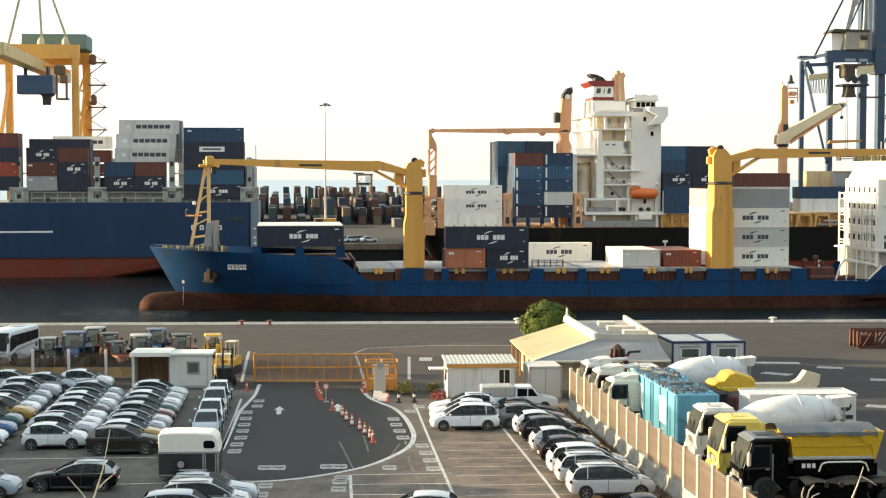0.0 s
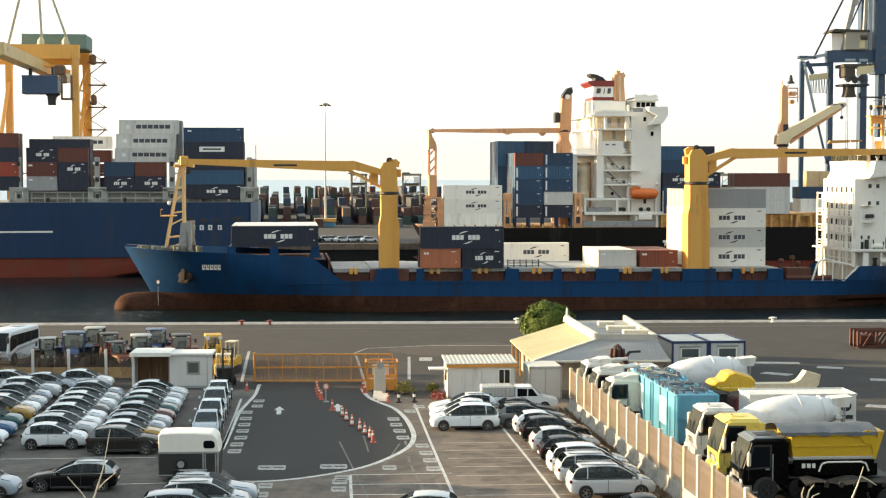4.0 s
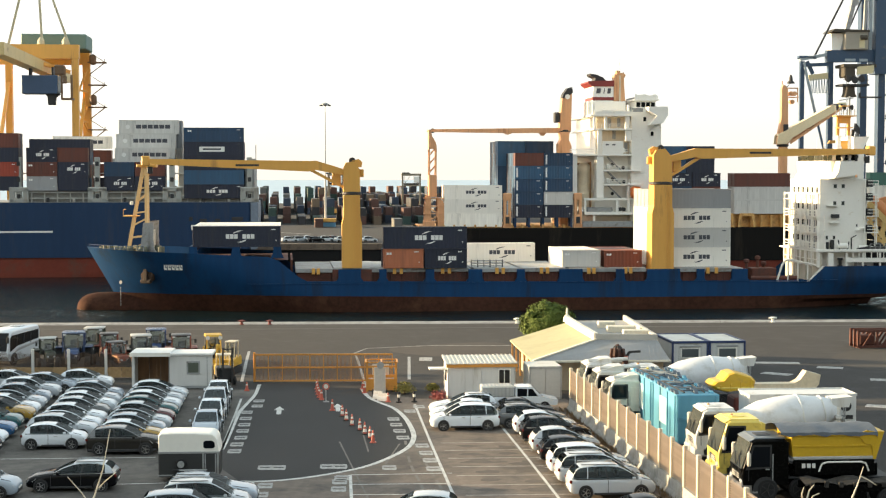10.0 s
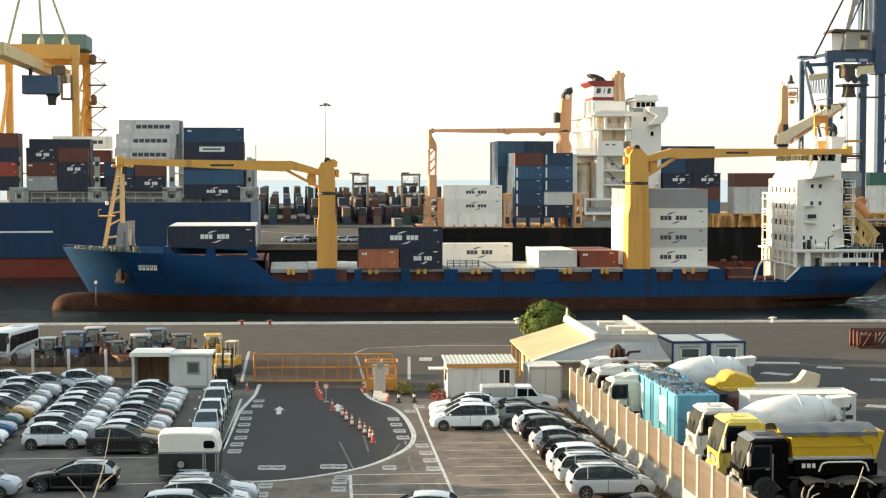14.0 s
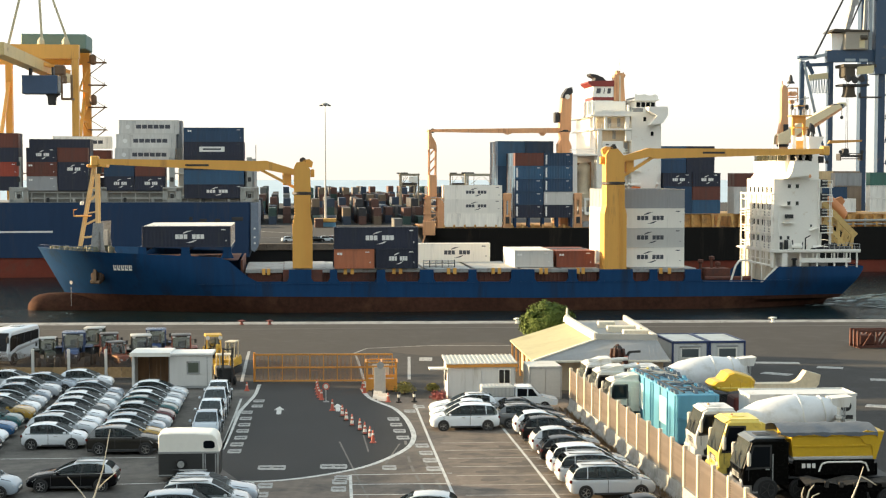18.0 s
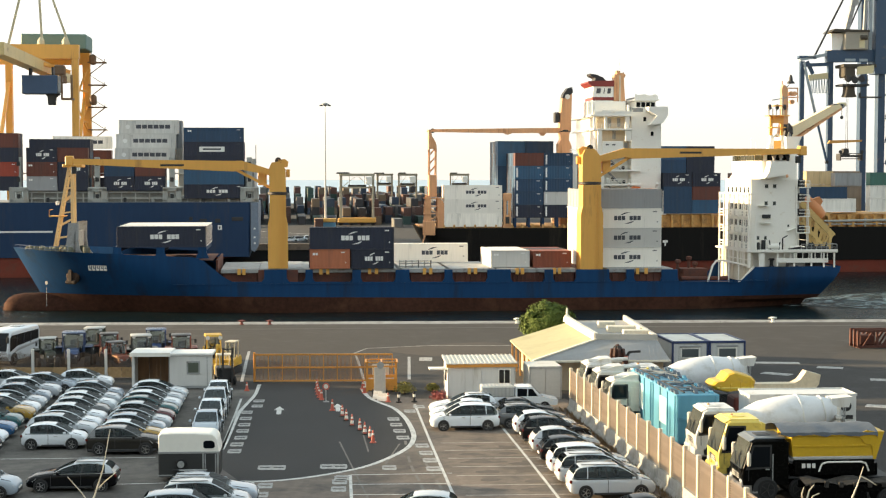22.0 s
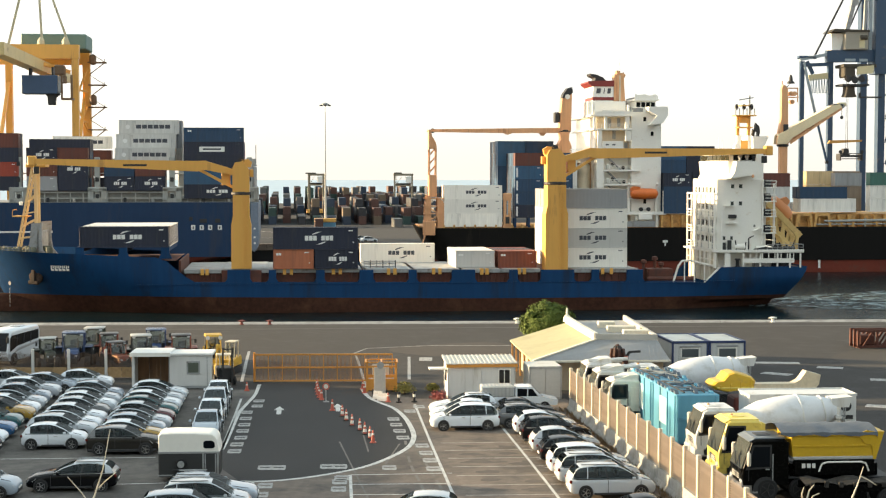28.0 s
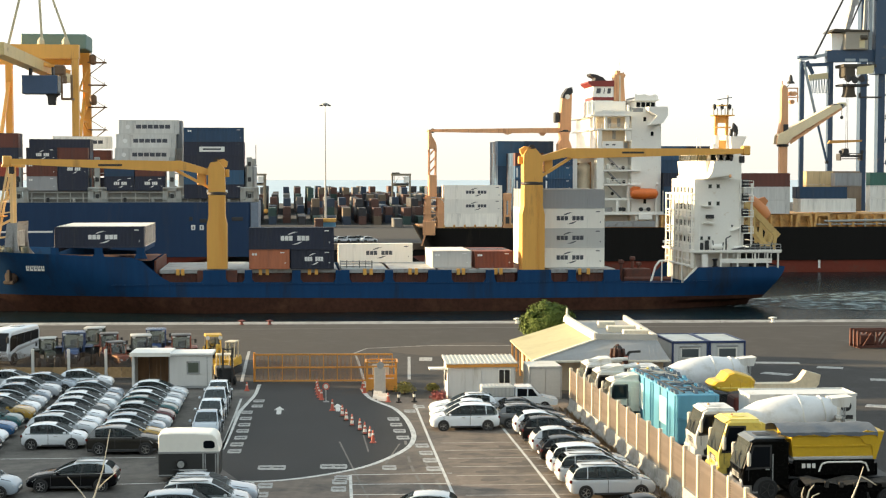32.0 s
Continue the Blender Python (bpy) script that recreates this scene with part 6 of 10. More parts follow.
# ---- the yard behind ----
lm = thing("light_mast", pose(-35.5, 452, 0), "tall slender steel light mast on the far quay", "lamp")
# the distant pole's haze is put into its pale colour
part("pole", Shape().tube((0, 0, 1.5), (0, 0, 37), 0.34, 0.09, 10), mat("pale_galvanised", (0.55, 0.54, 0.50), 0.6, vary=0.08), lm)
part("lamp_ring", Shape().lathe([(0.3, 36.5), (1.2, 36.7), (1.2, 37.0), (0.3, 37.4)], 12), GREY, lm)
hd = Shape()
for k in range(8):
    a = k * math.pi / 4
    hd.box(1.5 * math.cos(a) - 0.22, 1.5 * math.cos(a) + 0.22, 1.5 * math.sin(a) - 0.22, 1.5 * math.sin(a) + 0.22, 36.35, 36.75, 0.05)
part("floodlight", hd, DARK, lm)
part("lamp_base", Shape().box(-3.2, 3.2, -1.6, 1.6, 1.4, 2.6, 0.2), STEEL_Y, lm, "yellow protective block")
part("base_box", Shape().box(-3.0, 3.0, -1.4, 1.4, 0, 1.4, 0.1), mat("pale_blue_box", (0.10, 0.24, 0.34), 0.6, vary=0.1), lm)
ry = random.Random(21)
ycols = ("dull_brown", "dull_blue", "dull_brown", "black", "dull_green", "dull_grey", "dull_brown", "dull_blue", "dull_tan", "black")
count = 0
joined = Shape()
LEAN = 6.0                                 # the lanes run away from the quay, leaning to the left
ca, sa = math.cos(radians(LEAN)), math.sin(radians(LEAN))
for row, cy0 in enumerate((457, 484, 497, 510, 523, 536, 604, 617, 630, 643, 656, 669, 682, 695)):
    for lane in range(27):
        x0 = -104.0 + lane * 4.75 - (cy0 - 484) * 0.105 + ry.uniform(-0.15, 0.15)
        if x0 > 14 + (cy0 - 485) * 0.1:
            continue
        h = ry.choice((0, 0, 0, 1, 0)) if row == 0 else ry.choice((0, 1, 2, 2, 2)) if row == 1 else ry.choice((1, 2, 2, 3)) if row < 6 else ry.choice((2, 3, 3, 4))
        for t in range(h):
            cx, cy = x0 + ry.uniform(-0.08, 0.08), cy0 + ry.uniform(-0.2, 0.2)
            if count < 150:
                put(container(12.19, ry.choice(ycols), 0, 1, 2.6), pose(cx, cy, t * 2.62, 0, 0, -90 + LEAN), "stacked containers in the yard")
                count += 1
            else:
                n0 = len(joined.v)
                joined.box(0, 2.44, -12.2, 0, t * 2.62 + 0.02, t * 2.62 + 2.6, 0.06)
                joined.v[n0:] = [(cx + p[0] * ca - p[1] * sa, cy + p[0] * sa + p[1] * ca, p[2]) for p in joined.v[n0:]]
mixm = mat("mixed_container_paint", (0.2, 0.2, 0.2), 0.6, vary=0.15, scale=0.3, ribs=0.3, rib_axis="Y")
nt = mixm.node_tree
gi, cr_ = nt.nodes.new("ShaderNodeNewGeometry"), nt.nodes.new("ShaderNodeValToRGB")
cr_.color_ramp.interpolation = "CONSTANT"
while len(cr_.color_ramp.elements) < 9:
    cr_.color_ramp.elements.new(0.5)
for i, cn in enumerate(("dull_brown", "dull_blue", "black", "dull_brown", "dull_green", "dull_grey", "dull_brown", "dull_blue", "dull_tan")):
    cr_.color_ramp.elements[i].position, cr_.color_ramp.elements[i].color = i / 9, (*CCOL[cn][0], 1)
nt.links.new(gi.outputs["Random Per Island"], cr_.inputs["Fac"])
nt.links.new(cr_.outputs["Color"], nt.nodes["Principled BSDF"].inputs["Base Color"])
tagged(part("container_stacks", joined, mixm), "distant rows of stacked coloured containers", "container", kind="stuff")


def straddle(label, m, base, w=10.0, deck=True):
    """A straddle carrier: two leg frames on wheels and a top frame with a hoist."""
    s = thing("straddle_carrier", m, label, "carrier", "straddle carriers in the yard")
    H = 15.4
    for x in (-w / 2, w / 2):
        for y in (-2.2, 2.2):
            part("leg", Shape().box(x - 0.27, x + 0.27, y - 0.3, y + 0.3, 1.4, H, 0.05), base, s)
    for y in (-2.2, 2.2):
        part("sill", Shape().box(-w / 2 - 0.8, w / 2 + 0.8, y - 0.5, y + 0.5, 0.9, 2.4, 0.15), STEEL_Y, s)
        part("top_beam", Shape().box(-w / 2 - 0.4, w / 2 + 0.4, y - 0.4, y + 0.4, H - 0.1, H + 0.7, 0.1), base, s)
        for k in range(4):
            part("wheel", Shape().lathe([(0.3, -0.25), (0.75, -0.25), (0.8, 0), (0.75, 0.25), (0.3, 0.25)], 12, "Y", (-w / 2 + k * w / 3, y, 0.8)), RUBBER, s)
    part("engine_deck", Shape().box(-w / 2 - (1.3 if deck else 0.2), -w / 2 + 2.6, -2.2, 2.2, H + 0.6, H + 1.1, 0.15), DARK, s)
    part("hoist_frame", Shape().box(-w / 2 + 0.4, w / 2 - 0.4, -1.9, -1.6, H - 3.9, H - 3.4).beam((-w / 2 + 0.4, -1.75, H - 3.6), (-0.6, -1.75, H - 0.4), 0.16).beam((w / 2 - 0.4, -1.75, H - 3.6), (0.6, -1.75, H - 0.4), 0.16), base, s)
    part("cab", Shape().box(w / 2 - 2.2, w / 2 - 0.2, -3.4, -1.6, H - 2.6, H - 0.3, 0.15), WHITE, s)
    part("hoist", Shape().box(-2.8, 2.8, -1.2, 1.2, H - 3.4, H - 2.8, 0.1).tube((-2.4, 0, H - 2.8), (-2.4, 0, H), 0.08, n=5).tube((2.4, 0, H - 2.8), (2.4, 0, H), 0.08, n=5), DARK, s)
    return s


cream = mat("cream_carrier_paint", (0.36, 0.33, 0.25), 0.6, vary=0.1)
dgrey = mat("dull_carrier_paint", (0.24, 0.205, 0.145), 0.6, vary=0.1)
SC_A = straddle("cream and yellow straddle carrier driving along the yard", pose(60, 465, 0), cream)
SC_B = straddle("grey straddle carrier waiting over the stacks", pose(-11, 548, 0), dgrey, 6.4, False)
SC_C = straddle("grey straddle carrier driving among the stacks", pose(-29, 578, 0), dgrey, 5.6)
SC_D = straddle("grey straddle carrier driving behind the moored ship", pose(40, 561, 0), dgrey, 6.6, False)
# ---- the car park's surface and markings ----
def flat(name, pts, z, m, label=""):
    return setting(name, Shape().prism(pts, -0.05, z, "Z"), m, label, "marking" if m in (LINE, WORN) else "ground")


def ribbon(pts, w, z=0.010):
    """A painted line along pts."""
    s = Shape()
    pts = [Vector((p[0], p[1], 0)) for p in pts]
    rows = []
    for i, p in enumerate(pts):
        d = (pts[min(i + 1, len(pts) - 1)] - pts[max(i - 1, 0)]).normalized()
        n = Vector((-d.y, d.x, 0)) * (w / 2)
        rows.append([(p.x - n.x, p.y - n.y, z), (p.x + n.x, p.y + n.y, z)])
    return s.grid(rows)


def line(pts, w=0.14, m=None, z=0.010):
    return setting("road_marking", ribbon(pts, w, z), m or LINE, "white painted line on the asphalt", "marking")


def smooth(pts, n=6):
    """A soft curve through the points."""
    out = []
    P = [Vector((*p, 0)) for p in pts]
    for i in range(len(P) - 1):
        a, b, c, d = P[max(i - 1, 0)], P[i], P[i + 1], P[min(i + 2, len(P) - 1)]
        for k in range(n):
            t = k / n
            q = 0.5 * ((2 * b) + (c - a) * t + (2 * a - 5 * b + 4 * c - d) * t * t + (3 * b - a - 3 * c + d) * t ** 3)
            out.append((q.x, q.y))
    return out + [pts[-1]]


lot_edge = [(-50.49, 110.33), (-14.01, 110.33), (-6.04, 110.33), (-1.77, 105.87), (8.69, 105.87), (17.21, 70.91), (15.58, 44.26), (-28.64, 44.26)]
flat("car_park", lot_edge, 0.004, LOT, "dark grey asphalt of the car park")
left_curve = smooth([(-13.96, 113.02), (-13.64, 108.05), (-13.64, 104.28), (-13.67, 99.80), (-13.33, 94.17), (-13.02, 89.53), (-12.84, 86.19)])
right_curve = smooth([(-6.07, 110.92), (-5.35, 106.68), (-4.43, 104.02), (-3.36, 101.50), (-2.53, 97.70), (-1.95, 93.12), (-1.78, 89.91), (-2.05, 86.91), (-3.00, 83.77), (-4.44, 80.84), (-6.71, 78.55), (-8.67, 77.38), (-10.55, 77.09)])
flat("lane", left_curve + [(-12.03, 80.53), (-10.55, 77.09)] + list(reversed(right_curve)), 0.007, LANE, "smooth dark asphalt of the gate lane")
flat("car_park_west", [(-50.2, 110.2), (-14.1, 110.2)] + [q_ for q_ in left_curve if q_[1] < 110.2] + [(-12.03, 80.53), (-10.55, 77.09), (-9.7, 72.65), (-8.6, 44.4), (-28.5, 44.4)], 0.0055,
     mat("older_asphalt", (0.106, 0.097, 0.088), 0.85, vary=0.34, scale=0.4, stain=(0.030, 0.029, 0.029), amount=0.45, bump=0.012, bscale=30), "darker asphalt of the western car park")
line(left_curve, 0.26)
line(right_curve, 0.31)
line([(-14.37, 105.87), (-12.84, 86.02)], 0.16)
line([(-12.97, 86.02), (-12.13, 79.76)], 0.16)
line([(-1.96, 103.25), (-0.67, 87.64), (0.61, 72.90)], 0.16)
line([(3.67, 94.60), (4.79, 83.26), (5.77, 72.65)], 0.16)
line([(-24.87, 83.26), (-16.24, 83.77)], 0.12)
line([(-17.30, 76.39), (-11.73, 77.09)], 0.12)
line([(-11.68, 77.53), (-10.13, 77.24)], 0.12)
line([(-4.93, 78.85), (-4.49, 72.65)], 0.16)
line([(-9.89, 77.24), (-9.51, 72.65)], 0.16)
line([(-4.93, 78.85), (0.48, 79.30)], 0.12)
line([(-4.72, 76.39), (0.47, 76.67)], 0.12)
line([(-4.57, 73.94), (0.45, 74.07)], 0.12)
line([(-28.66, 127.07), (-15.63, 127.07)], 0.05, WORN)
BAYLINE = mat("faded_bay_paint", (0.40, 0.37, 0.33), 0.8, vary=0.25, scale=2, stain=(0.15, 0.13, 0.11), amount=0.55)
for k in range(11):
    y0 = 84.9 - k * 2.42
    x0, x1 = -0.15 - (y0 - 84.0) * 0.088, 5.35 - (y0 - 84.0) * 0.105
    line([(x0 + 0.1, y0 + 3.4), (x1 - 0.1, y0 + 3.7)], 0.13, BAYLINE)
for k in range(9):
    y0 = 98.0 - k * 2.45
    line([(4.4 - (y0 - 92) * 0.105, y0), (8.7 - (y0 - 92) * 0.105, y0 + 0.4)], 0.10)
# faded lettering blocks and dashes beside the lane
for p in ((-12.95, 104.80), (-12.78, 102.49), (-13.14, 99.80), (-12.88, 97.24), (-12.66, 94.81), (-12.46, 92.50), (-12.25, 90.11), (-12.17, 87.83), (-12.01, 85.66), (-9.67, 80.84), (-8.93, 80.84), (-6.31, 81.16), (-5.60, 81.16), (-3.21, 97.02), (-2.96, 94.81), (-2.68, 92.50), (-2.40, 90.11), (-1.20, 87.46), (-0.94, 85.14), (-0.70, 82.93), (-0.49, 80.53), (-2.90, 80.84), (-5.30, 78.11), (-5.35, 77.09), (-5.28, 75.28), (-9.11, 76.11), (-9.08, 73.94), (-1.63, 102.24), (-2.21, 100.28)):
    part_w = 0.34
    o = setting("road_marking", Shape().box(-part_w, part_w, -0.64, -0.10, 0.0, 0.012).box(-part_w, part_w, 0.14, 0.62, 0.0, 0.012).box(-part_w - 0.08, -part_w + 0.04, -0.5, 0.5, 0.0, 0.0115).box(part_w - 0.10, part_w + 0.02, -0.45, 0.3, 0.0, 0.0115), WORN, "worn white painted mark on the asphalt", "marking")
    o.matrix_basis = pose(p[0], p[1], 0.0, 0, 0, 4)
for p in ((-11.09, 100.52), (-7.20, 101.74)):
    o = setting("road_marking", Shape().prism([(-0.16, -1.6), (0.16, -1.6), (0.16, 0.3), (0.38, 0.1), (0, 1.8), (-0.38, 0.1), (-0.16, 0.3)], 0, 0.012, "Z"), LINE, "white painted arrow on the lane", "marking")
    o.matrix_basis = pose(p[0], p[1], 0.0, 0, 0, 5)
# apron markings and patches
line([(-5.76, 111.51), (-7.24, 127.07), (-7.88, 133.12), (-6.95, 136.59), (-1.26, 138.85), (7.69, 138.85)], 0.20, WORN)
line([(-15.50, 114.56), (-16.79, 127.07), (-17.50, 134.40)], 0.25, WORN)
line([(-2.64, 115.83), (-2.97, 130.23)], 0.25, WORN)
for a, b in (((26.48, 126.31), (30.18, 125.93)), ((31.01, 123.33), (32.97, 122.61)), ((33.27, 115.83), (35.72, 115.19)), ((25.76, 119.81), (27.72, 118.45)), ((29.23, 102.74), (31.58, 101.74)), ((26.20, 107.50), (27.82, 106.68))):
    line([a, b], 1.3, WORN)
flat("sand_patch", smooth([(33.92, 130.23), (37.28, 135.27), (43.00, 138.85), (44.20, 127.07), (37.56, 121.19), (34.01, 123.33), (33.92, 130.23)]), 0.006, mat("dusty_ground", (0.036, 0.031, 0.027), 0.95, vary=0.25, scale=0.3), "dusty brown patch of ground")
flat("dust_streak", smooth([(-4.91, 137.49), (3.55, 141.66), (6.38, 138.85), (5.81, 131.87), (0.79, 130.23), (-4.26, 133.55), (-4.91, 137.49)]), 0.005, mat("brown_asphalt", (0.048, 0.039, 0.033), 0.95, vary=0.3, scale=0.25), "brown stained strip of asphalt")
line([(-45.67, 153.58), (-20.62, 153.58), (6.83, 155.28), (46.87, 157.61)], 0.5, mat("rail_slot", (0.04, 0.038, 0.036), 0.7, vary=0.2))

rg = random.Random(12)
oil = mat("oil_stain", (0.086, 0.070, 0.058), 0.8, vary=0.35, scale=2)
for k in range(9):
    for c in range(2):
        cx, cy = (1.5 if c == 0 else 3.9) + k * 0.24 + rg.uniform(-0.5, 0.5), 87.2 - k * 2.42 + rg.uniform(-0.4, 0.4)
        n = 9
        pts = [(cx + rg.uniform(0.4, 0.9) * 1.1 * math.cos(2 * math.pi * q / n), cy + rg.uniform(0.5, 1.0) * 0.5 * math.sin(2 * math.pi * q / n)) for q in range(n)]
        flat("oil_stain", pts, 0.0085, oil, "dark oil stain in a parking bay")
pale = mat("pale_worn_asphalt", (0.155, 0.142, 0.126), 0.9, vary=0.3, scale=0.8)
for pts in (((-1.75, 90.0), (-1.55, 86.5), (-0.95, 82.0), (-0.35, 77.5), (0.25, 72.6)), ((-2.25, 89.0), (-2.05, 85.0), (-1.65, 80.5), (-1.15, 76.5), (-0.75, 72.6))):
    tr_ = smooth(list(pts), 5)
    for i in range(0, len(tr_) - 2, 3):
        setting("worn_track", ribbon(tr_[i:i + 3], 0.16 + 0.05 * (i * 7 % 3), 0.0092), pale, "pale worn wheel track on the asphalt", "ground")
line([(-2.05, 128.63), (-0.93, 128.63)], 2.4, WORN)
line([(-62.0, 430.0), (-34.7, 396.0)], 0.8, WORN)
line([(-58.0, 372.0), (-20.0, 378.0)], 0.6, WORN)
for a, b in (((-6.19, 88.76), (-3.67, 72.90)), ((-2.58, 88.01), (-3.18, 81.79)), ((-5.10, 93.12), (-4.30, 85.49))):
    setting("scuff_mark", ribbon([a, b], 0.10, 0.0094), pale, "faint pale scuff line on the asphalt", "ground")
for k in range(16):
    x0, y0 = rg.uniform(0.4, 6.0), rg.uniform(66.5, 88.0)
    w = rg.uniform(1.2, 3.4)
    setting("tyre_mark", ribbon([(x0, y0), (x0 + w * 0.5, y0 + rg.uniform(-0.1, 0.1)), (x0 + w, y0 + 0.12)], rg.uniform(0.15, 0.45), 0.0088), oil, "dark tyre mark in a parking bay", "ground")

# ---- cars ----
PAINT = {
    "white": ((0.76, 0.81, 0.86), "white"), "silver": ((0.48, 0.52, 0.56), "silver"), "bluegrey": ((0.36, 0.42, 0.49), "pale blue-grey"),
    "black": ((0.006, 0.006, 0.007), "black"), "brown": ((0.026, 0.024, 0.021), "dark grey-brown"), "gold": ((0.42, 0.25, 0.045), "golden yellow"),
    "blue": ((0.03, 0.12, 0.27), "blue"), "teal": ((0.02, 0.11, 0.12), "dark teal"), "navy": ((0.02, 0.03, 0.06), "dark blue"), "grey": ((0.13, 0.135, 0.14), "grey"),
    "maroon": ((0.10, 0.02, 0.025), "dark red"), "cream": ((0.55, 0.50, 0.40), "cream"),
}
LAMP_W = glass_mat("headlamp_glass", (0.55, 0.57, 0.6), 0.1)
LAMP_R = glass_mat("tail_lamp_glass", (0.10, 0.012, 0.01), 0.15)
KINDS = {  # length, width, height, belt, bonnet, front glass foot, roof front, roof rear, rear glass foot
    "hatch": (4.0, 1.74, 1.46, 0.95, 0.88, 1.02, 0.02, -1.40, -1.90),
    "mini": (3.75, 1.68, 1.48, 0.96, 0.90, 1.02, 0.10, -1.32, -1.78),
    "suv": (4.2, 1.80, 1.56, 1.03, 0.97, 0.98, 0.08, -1.55, -2.02),
    "wagon": (4.55, 1.80, 1.45, 0.95, 0.86, 0.95, -0.10, -1.70, -2.18),
    "mpv": (4.35, 1.78, 1.62, 1.00, 0.93, 1.32, 0.32, -1.68, -2.10),
    "sedan": (4.45, 1.76, 1.44, 0.93, 0.86, 0.85, 0.05, -1.05, -1.75),
}
CARS = {}
TINTED = bpy.data.materials.new("tinted_see_through_glass")
TINTED.use_nodes = True
tgn = TINTED.node_tree
tgt, tgg, tgm = tgn.nodes.new("ShaderNodeBsdfTransparent"), tgn.nodes.new("ShaderNodeBsdfGlossy"), tgn.nodes.new("ShaderNodeMixShader")
tgt.inputs["Color"].default_value = (0.30, 0.34, 0.34, 1)
tgg.inputs["Roughness"].default_value = 0.05
tgg.inputs["Color"].default_value = (0.85, 0.95, 1.0, 1)
tgm.inputs["Fac"].default_value = 0.028
tgn.links.new(tgt.outputs[0], tgm.inputs[1])
tgn.links.new(tgg.outputs[0], tgm.inputs[2])
tgn.links.new(tgm.outputs[0], tgn.nodes["Material Output"].inputs["Surface"])
SCREEN = TINTED.copy()                     # windscreens lie flatter and show more of the sky
SCREEN.name = "windscreen_glass"
for nd in SCREEN.node_tree.nodes:
    if nd.type == "MIX_SHADER":
        nd.inputs["Fac"].default_value = 0.075
CABIN_IN = mat("dark_upholstery", (0.028, 0.027, 0.026), 0.9, vary=0.2, scale=3)


def wheel(parent, x, y, r, side, w=0.20):
    t = part("wheel", Shape().lathe([(r * 0.6, -w / 2), (r * 0.93, -w / 2), (r, -w * 0.3), (r, w * 0.3), (r * 0.93, w / 2), (r * 0.6, w / 2)], 18, "Y"), RUBBER, parent, smooth=True)
    t.location = (x, y, r)
    rm_ = mat("dull_hub", (0.035, 0.034, 0.033), 0.6, vary=0.3) if w > 0.3 else CHROME
    rim = Shape().lathe([(r * 0.15, side * w * 0.50), (r * 0.60, side * w * 0.46), (r * 0.72, side * w * 0.52), (r * 0.72, side * w * 0.3), (r * 0.1, side * w * 0.3)], 14, "Y")
    for k in range(5):
        a = k * 2 * math.pi / 5
        rim.beam((0, side * w * 0.5, 0), (r * 0.6 * math.cos(a), side * w * 0.5, r * 0.6 * math.sin(a)), 0.03, 0.07, (0, 1, 0))
    part("rim", rim, rm_, t)
    return t


def car_paint(colour):
    dim = colour in ("black", "brown", "navy")
    return mat("car_paint_" + colour, PAINT[colour][0], 0.12, vary=0.03, scale=1.0, coat=0.0 if dim else 0.5, spec=0.2 if dim else 0.5)


